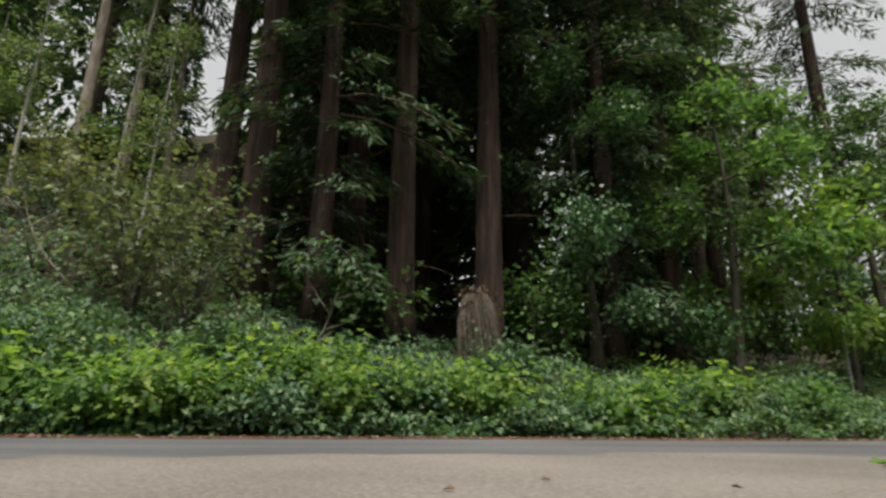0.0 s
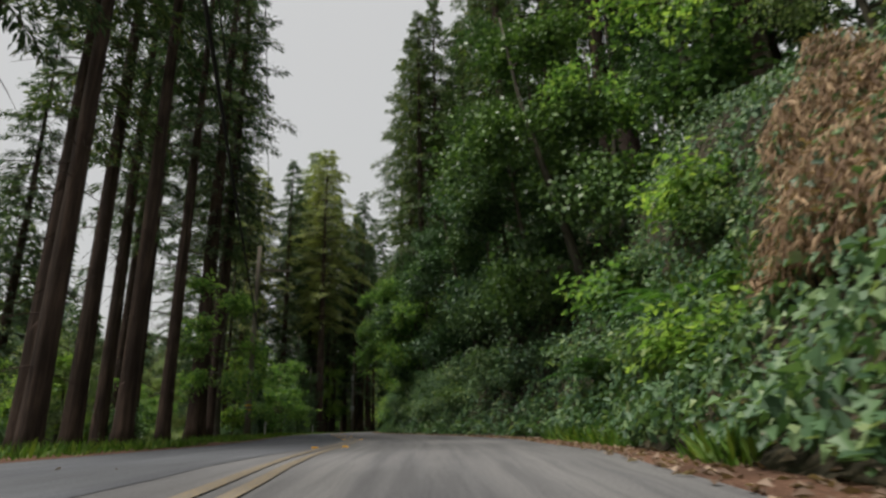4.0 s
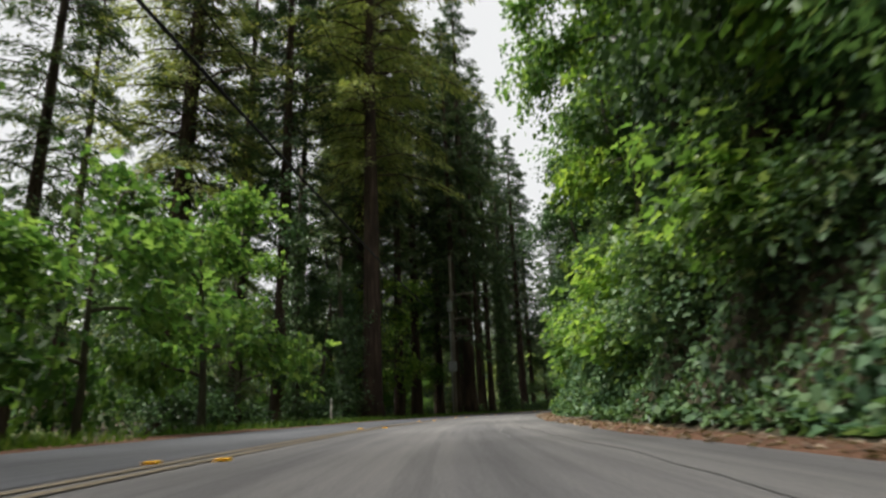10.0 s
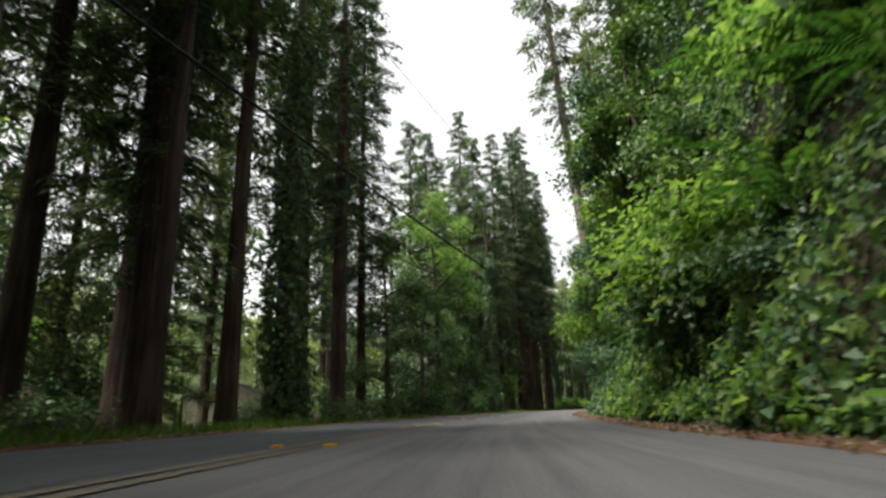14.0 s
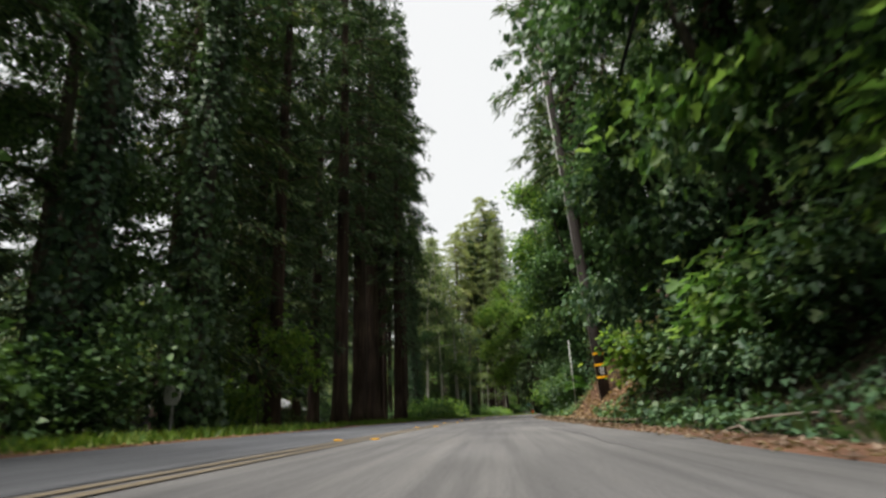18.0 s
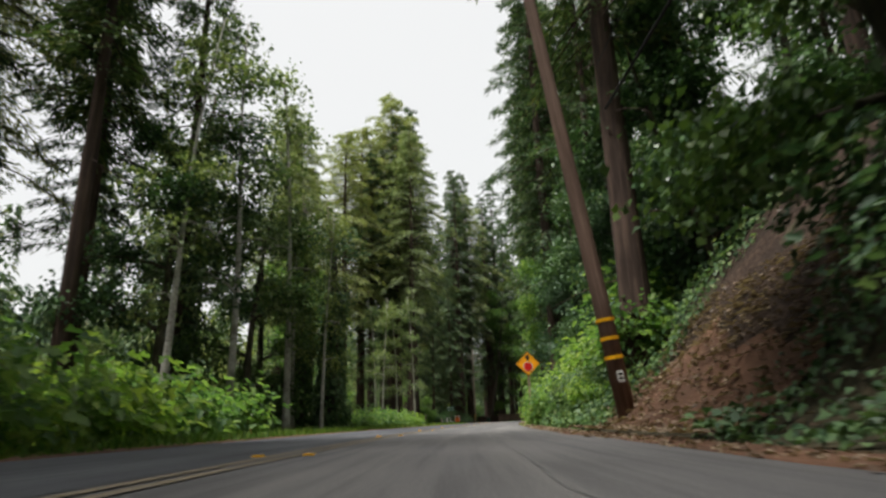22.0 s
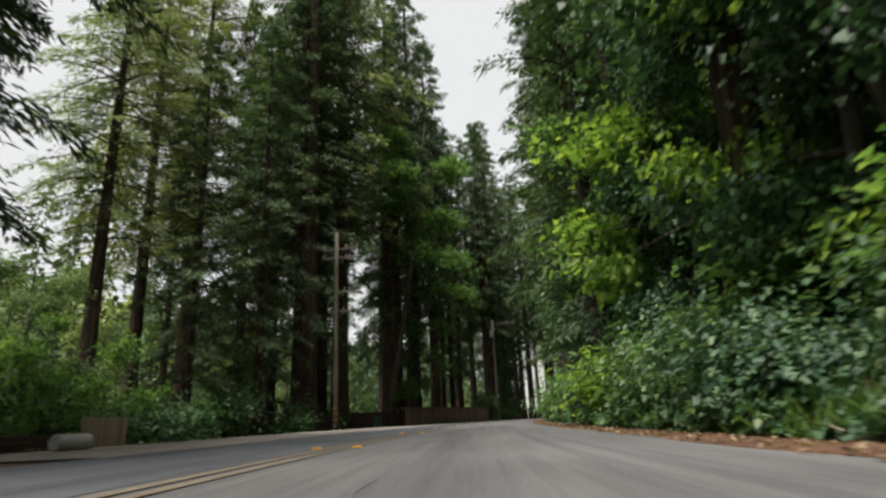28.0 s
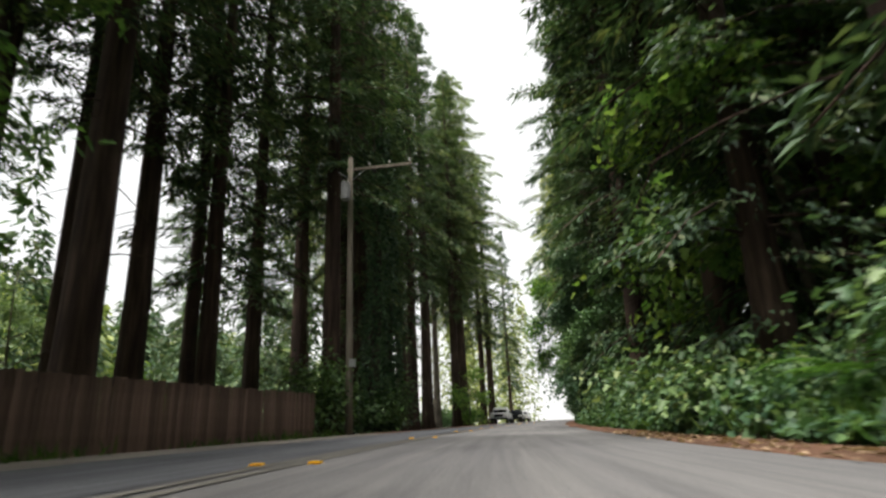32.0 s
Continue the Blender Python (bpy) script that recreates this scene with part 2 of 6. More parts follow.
two_scale("fence_wood", [(0.3, (0.16, 0.10, 0.082)), (0.5, (0.31, 0.205, 0.17)), (0.75, (0.46, 0.33, 0.275))], 9, 0.8, 0.7, 0.9, 0.5, 0.006, (6, 6, 0.25), vary=0.3)
# fence brown darkened: tree shade put into the colour; retaining timbers share it
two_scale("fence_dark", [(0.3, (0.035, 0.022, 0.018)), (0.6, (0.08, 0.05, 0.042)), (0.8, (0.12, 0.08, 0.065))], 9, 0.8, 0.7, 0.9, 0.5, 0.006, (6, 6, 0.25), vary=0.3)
two_scale("fence_pale", [(0.3, (0.34, 0.25, 0.17)), (0.6, (0.50, 0.39, 0.28)), (0.8, (0.62, 0.50, 0.38))], 9, 0.8, 0.8, 0.85, 0.4, 0.005, (6, 6, 0.25), vary=0.2)
two_scale("concrete", [(0.3, (0.38, 0.37, 0.35)), (0.6, (0.52, 0.51, 0.49)), (0.8, (0.62, 0.61, 0.59))], 25, 1.5, 0.75, 0.9, 0.4, 0.005)
two_scale("bin_green", [(0.3, (0.02, 0.05, 0.035)), (0.7, (0.035, 0.08, 0.055))], 20, 2, 0.8, 0.5, 0.1, 0.002)
two_scale("orange_plastic", [(0.3, (0.72, 0.13, 0.025)), (0.7, (0.85, 0.19, 0.04))], 14, 2, 0.85, 0.5, 0.1, 0.002)
two_scale("wall_white", [(0.3, (0.58, 0.55, 0.48)), (0.7, (0.72, 0.69, 0.61))], 6, 0.5, 0.8, 0.85, 0.2, 0.005)
two_scale("wall_brown", [(0.3, (0.05, 0.036, 0.028)), (0.7, (0.10, 0.075, 0.058))], 8, 0.6, 0.75, 0.85, 0.4, 0.006, (1, 1, 8))
two_scale("wall_tan", [(0.3, (0.42, 0.26, 0.13)), (0.7, (0.55, 0.36, 0.19))], 8, 0.6, 0.75, 0.85, 0.4, 0.006, (1, 1, 8))
two_scale("wall_red", [(0.3, (0.16, 0.022, 0.02)), (0.7, (0.26, 0.04, 0.032))], 8, 0.6, 0.75, 0.85, 0.4, 0.006, (8, 8, 1))
two_scale("roof_grey", [(0.3, (0.16, 0.165, 0.17)), (0.7, (0.30, 0.31, 0.32))], 12, 0.6, 0.75, 0.85, 0.5, 0.01)
two_scale("car_white", [(0.3, (0.72, 0.73, 0.74)), (0.7, (0.80, 0.80, 0.80))], 3, 0.7, 0.9, 0.25, 0.0, 0.001, None, 0.5)
two_scale("car_dark", [(0.3, (0.02, 0.022, 0.025)), (0.7, (0.035, 0.037, 0.04))], 3, 0.7, 0.9, 0.25, 0.0, 0.001, None, 0.5)
two_scale("glass_dark", [(0.3, (0.012, 0.015, 0.018)), (0.7, (0.02, 0.024, 0.028))], 2, 0.7, 0.9, 0.08, 0.0, 0.001, None, 0.6)
two_scale("ceramic", [(0.3, (0.45, 0.45, 0.43)), (0.7, (0.62, 0.62, 0.60))], 14, 0.9, 0.8, 0.4, 0.05, 0.002)
two_scale("pole_brown", [(0.3, (0.09, 0.055, 0.04)), (0.55, (0.17, 0.11, 0.085)), (0.75, (0.26, 0.18, 0.14))], 10, 0.6, 0.75, 0.9, 0.5, 0.01, (1, 1, 0.05))
two_scale("asphalt_seal", [(0.3, (0.10, 0.10, 0.102)), (0.7, (0.14, 0.14, 0.142))], 60, 1.0, 0.8, 0.6, 0.2, 0.003)
# darker lane asphalt; part of its blue is sky reflection put into the colour
two_scale("asphalt_blue", [(0.3, (0.064, 0.068, 0.078)), (0.55, (0.104, 0.109, 0.122)), (0.75, (0.170, 0.175, 0.190))], 60, 0.3, 0.7, 0.85, 0.5, 0.006)
two_scale("road_white_faint", [(0.36, (0.15, 0.15, 0.15)), (0.5, (0.20, 0.20, 0.20)), (0.7, (0.36, 0.36, 0.355))], 30, 1.2, 0.6, 0.75, 0.3, 0.003)
two_scale("stone", [(0.3, (0.22, 0.19, 0.16)), (0.55, (0.36, 0.32, 0.28)), (0.75, (0.5, 0.46, 0.41))], 14, 2, 0.7, 0.9, 0.6, 0.02)
two_scale("blue_plastic", [(0.3, (0.01, 0.06, 0.35)), (0.7, (0.015, 0.10, 0.5))], 30, 5, 0.8, 0.35, 0.1, 0.002)

worn_lane("asphalt")
worn_lane("asphalt_blue")

# ---- the road's line: s along it, u to its right ----
LINE = [(190.0, 90.0), (60.0, 33.0), (28.0, 16.6), (12.0, 8.4), (0.0, 4.3), (-5.5, 3.9), (-12.5, 5.2), (-23.2, 8.4), (-37.0, 10.8), (-51.9, 13.2), (-67.7, 16.4),
        (-82.8, 21.5), (-97.1, 28.9), (-110.9, 37.6), (-128.6, 51.6), (-141.2, 63.5), (-153.5, 75.7), (-165.0, 88.2), (-175.7, 100.9),
        (-195.4, 127.9), (-205.1, 142.3), (-214.1, 157.1), (-222.0, 172.4), (-226.8, 182.9), (-232.1, 200.5), (-236.4, 220.0), (-255.5, 326.0), (-297.0, 560.0)]


def smooth_line(pts, step=1.0):
    p = np.array(pts, float)
    q = np.vstack([2 * p[0] - p[1], p, 2 * p[-1] - p[-2]])
    out = []
    for i in range(1, len(q) - 2):
        a, b, c, d = q[i - 1 : i + 3]
        ta, tb = 0.0, np.linalg.norm(b - a) ** 0.5
        tc = tb + np.linalg.norm(c - b) ** 0.5
        td = tc + np.linalg.norm(d - c) ** 0.5
        for t in np.linspace(tb, tc, max(3, int(np.linalg.norm(c - b) / step)), endpoint=False):
            a1 = (tb - t) / tb * a + t / tb * b
            a2 = (tc - t) / (tc - tb) * b + (t - tb) / (tc - tb) * c
            a3 = (td - t) / (td - tc) * c + (t - tc) / (td - tc) * d
            b1 = (tc - t) / tc * a1 + t / tc * a2
            b2 = (td - t) / (td - tb) * a2 + (t - tb) / (td - tb) * a3
            out.append((tc - t) / (tc - tb) * b1 + (t - tb) / (tc - tb) * b2)
    return np.array(out)


CL = smooth_line(LINE)
CS = np.r_[0, np.cumsum(np.hypot(*np.diff(CL, axis=0).T))]
CS -= CS[np.argmin(np.hypot(CL[:, 0], CL[:, 1] - 4.3))]
_tan = np.gradient(CL, axis=0)
_tan /= np.linalg.norm(_tan, axis=1)[:, None]


def road_xy(s, u):
    s, u = np.broadcast_arrays(np.asarray(s, float), np.asarray(u, float))
    u = u - 1.8 * np.exp(-(((s - 7.0) / 5.5) ** 2)) * np.clip((u - 0.4) / 3.2, 0, 1)  # the bank bulges into the lane here
    x, y = np.interp(s, CS, CL[:, 0]), np.interp(s, CS, CL[:, 1])
    tx, ty = np.interp(s, CS, _tan[:, 0]), np.interp(s, CS, _tan[:, 1])
    return np.stack([x + u * ty, y - u * tx], -1)


def heading(s):
    """Degrees to the left of +y."""
    return math.degrees(math.atan2(-np.interp(s, CS, _tan[:, 0]), np.interp(s, CS, _tan[:, 1])))


def wob(s, u, k=1.0, seed=0.0):
    return np.sin(s * 0.37 * k + 1.3 * np.sin(u * 0.51 * k + seed) + seed) * 0.5 + np.sin(s * 0.83 * k - u * 0.67 * k + 2.1 * seed) * 0.3 + np.sin(s * 1.9 * k + u * 1.7 * k + seed) * 0.2


# right edge of the asphalt, and the bank behind it (foot, height, run of its steep part, slope beyond)
BANK_S = [-200, -60, -25, -8, 4, 8, 12, 15.5, 20, 30, 60, 100, 118, 130, 140, 148, 175, 200, 214, 222, 245, 262, 275, 300, 330, 420, 700]
BANK_H = [4, 3, 1.6, 1.5, 1.5, 1.8, 3.5, 4.9, 6.8, 7.5, 8.5, 9.5, 8, 5.5, 5, 6, 6, 5, 6, 6, 4.5, 4, 3.5, 3.5, 3.5, 4, 4]
BANK_W = [6, 6, 6, 5.5, 4.2, 3.8, 3.3, 3.3, 3.6, 5.0, 4.4, 3.8, 3.6, 4, 4.5, 6, 5, 5, 6.5, 6.5, 6, 6, 5.5, 6, 6, 6, 6]
BANK_G = [0.2, 0.2, 0.2, 0.25, 0.35, 0.45, 0.55, 0.55, 0.5, 0.55, 0.5, 0.5, 0.5, 0.5, 0.5, 0.6, 0.55, 0.5, 0.6, 0.6, 0.5, 0.45, 0.4, 0.35, 0.35, 0.3, 0.3]
EDGE_R = 3.6
EDGE_L = -3.3


def ground_z(s, u):
    s, u = np.broadcast_arrays(np.asarray(s, float), np.asarray(u, float))
    d = u - EDGE_R - 0.5 + 0.3 * np.exp(-(((s - 12.5) / 3.5) ** 2))
    h, w, g = (np.interp(s, BANK_S, k) for k in (BANK_H, BANK_W, BANK_G))
    dd = np.clip(d, 0, None)
    f = np.clip(dd / w, 0, 1)
    up = h * (f * f * (3 - 2 * f) * 0.45 + f * 0.55) + g * np.clip(dd - w, 0, 60) + 0.15 * np.clip(dd - w - 60, 0, None)
    up = up * (1 + 0.10 * wob(s, u, 0.6, 1.0)) + 0.18 * wob(s, u, 1.6, 2.0) * np.clip(dd, 0, 1)
    e = np.clip(EDGE_L - 1.6 - u, 0, None)
    down = -0.10 * np.clip(e, 0, 8) + 0.10 * wob(s, u, 1.3, 3.0) * np.clip(e / 2, 0, 1)
    hill = 0.30 * np.clip(-80 - u, 0, 160) * (1 + 0.2 * np.sin(s * 0.021))  # wooded hillside across the valley
    return np.where(d > 0, up, down + hill) - 0.025


def at_road(s, u, dz=0.0):
    x, y = road_xy(s, u)
    return float(x), float(y), float(ground_z(s, u)) + dz


# ---- mesh helpers ----
def mesh_from(name, verts, faces, smooth=False):
    """verts (n, 3); faces (m, k), or a list of such arrays."""
    me = bpy.data.meshes.new(name)
    sets = faces if isinstance(faces, list) else [faces]
    sets = [np.asarray(f, np.int32) for f in sets if len(f)]
    me.vertices.add(len(verts))
    me.vertices.foreach_set("co", np.asarray(verts, np.float32).ravel())
    loops = np.concatenate([f.ravel() for f in sets])
    totals = np.concatenate([np.full(len(f), f.shape[1], np.int32) for f in sets])
    me.loops.add(len(loops))
    me.loops.foreach_set("vertex_index", loops)
    me.polygons.add(len(totals))
    me.polygons.foreach_set("loop_start", np.r_[0, np.cumsum(totals)[:-1]].astype(np.int32))
    me.update(calc_edges=True)
    me.validate()
    if smooth:
        me.polygons.foreach_set("use_smooth", np.ones(len(me.polygons), bool))
    return me


def part(name, data, material, parent=None, label=""):
    """Links a mesh or bmesh as one object under a thing."""
    if isinstance(data, bmesh.types.BMesh):
        me = bpy.data.meshes.new(name)
        data.to_mesh(me)
        data.free()
        data = me
    if material and not data.materials:
        data.materials.append(MATS[material])
    ob = new(name, data)
    if parent:
        ob.parent = parent
    return tagged(ob, label)


def thing(name, label, category, m=None, group="", kind=""):
    ob = new(name)
    if m is not None:
        ob.matrix_world = m
    return tagged(ob, label, category, group, kind)


def tube(path, radii, sides=8, flute=0.0, seed=0, cap=True):
    """Vertices and faces of a tapered tube along a path."""
    path, radii = np.asarray(path, float), np.asarray(radii, float)
    t = np.gradient(path, axis=0)
    t /= np.linalg.norm(t, axis=1)[:, None] + 1e-9
    ref = np.where(np.abs(t[:, 2:3]) > 0.9, [[1.0, 0, 0]], [[0, 0, 1.0]])
    a = np.cross(ref, t)
    a /= np.linalg.norm(a, axis=1)[:, None] + 1e-9
    b = np.cross(t, a)
    ang = np.arange(sides) * 2 * np.pi / sides
    r = radii[:, None] * (1 + flute * np.sin(ang * 5 + seed)[None] + 0.6 * flute * np.sin(ang * 3 + 2 * seed + np.arange(len(path))[:, None] * 0.4))
    v = path[:, None] + r[..., None] * (np.cos(ang)[None, :, None] * a[:, None] + np.sin(ang)[None, :, None] * b[:, None])
    n = len(path)
    i = np.arange(n - 1)[:, None] * sides
    j = np.arange(sides)[None]
    k = (j + 1) % sides
    f = np.stack([i + j, i + k, i + sides + k, i + sides + j], -1).reshape(-1, 4)
    v = v.reshape(-1, 3)
    if cap:
        v = np.vstack([v, path[0], path[-1]])
        j = np.arange(sides)
        k = (j + 1) % sides
        lo = np.stack([k, j, np.full(sides, n * sides), np.full(sides, n * sides)], -1)[:, :3]
        hi = np.stack([(n - 1) * sides + j, (n - 1) * sides + k, np.full(sides, n * sides + 1)], -1)
        return v, [f, np.vstack([lo, hi])]
    return v, [f]


def merged(items):
    """Joins (verts, [faces...]) into one, with faces grouped by their number of corners."""
    vs, fs, off = [], {}, 0
    for v, f in items:
        vs.append(v)
        for g in f if isinstance(f, list) else [f]:
            fs.setdefault(g.shape[1], []).append(np.asarray(g) + off)
        off += len(v)
    return np.vstack(vs), [np.vstack(g) for g in fs.values()]


def unit(a):
    return a / (np.linalg.norm(a, axis=-1, keepdims=True) + 1e-9)


def leaves(p, tip, nrm, length, width, fold=0.25):
    """Folded pointed leaves: two triangles on each side of the midrib's bend. Returns (verts, quads)."""
    p, tip = np.asarray(p, float), unit(np.asarray(tip, float))
    side = unit(np.cross(tip, nrm))
    up = np.cross(side, tip)
    length, width = np.asarray(length)[:, None], np.asarray(width)[:, None]
    mid = p + tip * length * 0.45
    v = np.stack([p, mid + side * width * 0.5 + up * width * fold, p + tip * length - up * length * 0.12, mid - side * width * 0.5 + up * width * fold], 1)
    return v.reshape(-1, 3), np.arange(len(p) * 4).reshape(-1, 4)


LOBES = [(0.0, 0.0), (0.2, 0.55), (0.48, 0.2), (0.7, 0.36), (1.0, 0.0), (0.7, -0.36), (0.48, -0.2), (0.2, -0.55)]


def lobed(p, tip, nrm, length, width, fold=0.2):
    """Three-lobed leaves, as a bramble's. Returns (verts, faces), two faces a leaf."""
    p, tip = np.asarray(p, float), unit(np.asarray(tip, float))
    side = unit(np.cross(tip, nrm))
    up = np.cross(side, tip)
    length, width = np.asarray(length), np.asarray(width)
    v = []
    for a, b in LOBES:
        v.append(p + tip * (a * length)[:, None] + side * (b * width)[:, None] + up * (abs(b) * width * fold * 2 - 0.25 * length * a * a)[:, None])
    v = np.stack(v, 1).reshape(-1, 3)
    i = np.arange(len(p))[:, None] * 8
    return v, np.vstack([i + np.array([[0, 1, 2, 3, 4]]), i + np.array([[0, 4, 5, 6, 7]])])

# ---- ground, road ----
gs = np.r_[-180, -140, -110, -85, np.arange(-64, 372, 1.6), np.arange(375, 470, 6), 500, 540]
gu = np.array([-420, -260, -150, -95, -65, -45, -33, -25, -19, -15, -12, -10, -8.5, -7.2, -6.2, -5.5, -4.6, -3.6, 0, 3.8, 4.3, 4.6, 5.0, 5.5, 6.0, 6.6, 7.3, 8.1, 9, 10, 11.2, 12.6, 14.2, 16.2, 19, 23, 28, 35, 45, 60, 80, 110])
S, U = np.meshgrid(gs, gu, indexing="ij")
gxy = road_xy(S, U)
gv = np.concatenate([gxy, ground_z(S, U)[..., None]], -1).reshape(-1, 3)
nu = len(gu)
gi = (np.arange(len(gs) - 1)[:, None] * nu + np.arange(nu - 1)[None]).ravel()
ground = part("ground", mesh_from("ground", gv, np.stack([gi, gi + nu, gi + nu + 1, gi + 1], -1)[:, ::-1], True), "forest_floor")
tagged(ground, "dark forest floor of needles rising into a bank", "ground", kind="structure")


def strip(name, s0, s1, u0, u1, z, material, step=1.5, nx=5, rag0=0.0, rag1=0.0, seed=0.0, thick=0.0, follow=False, meander=0.0, swing=0.0):
    """A sheet that follows the road between two offsets, with ragged edges."""
    s = np.arange(s0, s1 + step * 0.5, step)
    f = np.linspace(0, 1, nx)
    if thick:
        f[1], f[-2] = 0.012, 0.988
    a = u0 + rag0 * wob(s, 0 * s, 2.2, seed)
    b = u1 + rag1 * wob(s, 0 * s, 2.5, seed + 1)
    a, b = a + meander * wob(s, 0 * s, 2.2, seed), b + meander * wob(s, 0 * s, 2.2, seed)
    a, b = a + swing * np.exp(-(((s - 10) / 7) ** 2)), b + swing * np.exp(-(((s - 10) / 7) ** 2))
    uu = a[:, None] + (b - a)[:, None] * f[None]
    ss = np.broadcast_to(s[:, None], uu.shape)
    zz = ground_z(ss, uu) + z if follow else np.full(uu.shape, z)
    if thick:
        zz = zz.copy()
        zz[:, 0] -= thick
        zz[:, -1] -= thick
    v = np.concatenate([road_xy(ss, uu), zz[..., None]], -1).reshape(-1, 3)
    i = (np.arange(len(s) - 1)[:, None] * nx + np.arange(nx - 1)[None]).ravel()
    me = mesh_from(name, v, np.stack([i, i + nx, i + nx + 1, i + 1], -1)[:, ::-1], True)
    at = np.empty(len(me.loops), np.int32)
    me.loops.foreach_get("vertex_index", at)
    me.uv_layers.new(name="along").data.foreach_set("uv", np.stack([uu.ravel()[at], ss.ravel()[at]], -1).astype(np.float32).ravel())
    return part(name, me, material)


road = strip("road", -110, 500, EDGE_L, EDGE_R, 0.0, "asphalt", 1.5, 13, 0.10, 0.12, 0.4, 0.06)
tagged(road, "worn grey asphalt two-lane forest road", "road", kind="structure")
apron = strip("gravel_turnout", -24, 22, -16, EDGE_L + 0.3, -0.012, "gravel", 1.0, 9, 0.8, 0.15, 1.2, 0.0)
tagged(apron, "pale gravel turnout beside the asphalt", "turnout", kind="structure")
for s0, s1 in ((-110, 470),):
    verge = strip("litter_verge_right", s0, s1, EDGE_R - 0.25, EDGE_R + 0.95, 0.010, "litter", 1.2, 5, 0.14, 0.2, 3.3, 0.012)
    tagged(verge, "reddish-brown leaf litter along the road's edge", "leaf litter", kind="structure")
for s0, s1 in ((-110, 266), (327, 470)):
    verge = strip("litter_verge_left", s0, s1, EDGE_L - 1.5, EDGE_L - 0.06, 0.008, "litter", 1.2, 5, 0.25, 0.1, 5.1, 0.012)
    tagged(verge, "brown leaf litter on the far verge", "leaf litter", kind="structure")
lane = strip("far_lane", 3, 470, EDGE_L + 0.12, -0.36, 0.004, "asphalt_blue", 1.2, 5, 0.08, 0.05, 8.2)
tagged(lane, "darker asphalt of the oncoming lane, partly blue from painted sky reflection", "road", kind="structure")
drive = strip("gravel_drive", 266.5, 300, -7.6, EDGE_L + 0.25, 0.006, "gravel", 0.8, 6, 0.5, 0.15, 9.3, 0.01)
tagged(drive, "pale dusty gravel shoulder at the drive", "gravel", kind="structure")
drive = strip("gravel_shoulder", 300, 328, -8.4, EDGE_L + 0.2, 0.03, "gravel", 0.8, 7, 0.3, 0.12, 9.9, follow=True)
tagged(drive, "pale dusty shoulder along the board fence", "gravel", kind="structure")
spill = strip("gravel_spill", -24, 2.6, EDGE_L - 0.2, 0.1, 0.005, "gravel", 0.4, 9, 0.1, 0.55, 2.2, 0.004)
tagged(spill, "pinkish gravel and dust spread over the asphalt's edge", "gravel", kind="structure")

# ---- trees ----
def redwood_crown(rng, height, bare, reach, branches, cards, gap=0.0, taper=0.55):
    """Drooping boughs of flat sprays round a straight stem; thin where gap is high."""
    wood, pts, tips, nrm, ln, wd = [], [], [], [], [], []
    for k in range(branches):
        f = (k + rng.random()) / branches
        z = height * (bare + (1 - bare) * f**0.9)
        if rng.random() < gap:
            continue
        az = k * 2.4 + rng.normal(0, 0.4)
        prof = (1 - f) ** taper * min(1.0, 0.6 + 1.4 * f) * (0.78 + 0.22 * math.sin(k * 0.37))
        l = reach * max(0.12, prof) * rng.uniform(0.65, 1.15)
        d = np.array([math.cos(az), math.sin(az), 0.0])
        rise = rng.uniform(-0.15, 0.25) + 0.35 * f
        q = np.linspace(0, 1, 4)
        path = np.array([0, 0, z]) + d * (l * q)[:, None] + np.array([0, 0, 1.0]) * (l * (rise * q - 0.45 * q * q))[:, None]
        wood.append(tube(path, 0.012 * l * (1 - q * 0.85) + 0.012, 3, cap=False))
        n = max(8, int(4.2 * cards * (0.35 + 0.65 * l / reach)))
        t = rng.uniform(0.12, 1.0, n) ** 0.8
        base = np.array([0, 0, z]) + d * (l * t)[:, None] + np.array([0, 0, 1.0]) * (l * (rise * t - 0.45 * t * t))[:, None]
        sd = np.array([-d[1], d[0], 0]) * rng.choice([-1, 1], n)[:, None]
        w = rng.uniform(0.0, 0.30, n)[:, None] * l * (1.1 - t)[:, None]
        pts.append(base + sd * w + rng.normal(0, 0.13, (n, 3)))
        tips.append(d * rng.uniform(0.3, 1, n)[:, None] + sd * rng.uniform(0.2, 1.1, n)[:, None] + np.array([0, 0, -1.0]) * rng.uniform(0.1, 0.75, n)[:, None])
        nrm.append(np.array([0, 0, 1.0]) + rng.normal(0, 0.35, (n, 3)))
        ln.append(rng.uniform(0.28, 0.70, n) * (0.6 + 0.4 * l / reach))
        wd.append(rng.uniform(0.06, 0.13, n))
    v, f = leaves(np.vstack(pts), np.vstack(tips), np.vstack(nrm), np.concatenate(ln), np.concatenate(wd), 0.15)
    return (v, f), merged(wood)


def stem_path(rng, height, lean=0.0, wave=0.15, n=12):
    q = np.linspace(0, 1, n) ** 1.3
    az = rng.uniform(0, 6.28)
    x = lean * height * q * math.cos(az) + wave * np.sin(q * 5 + az) * q
    y = lean * height * q * math.sin(az) + wave * np.cos(q * 4 + az) * q
    return np.stack([x, y, q * height - 0.4], -1)


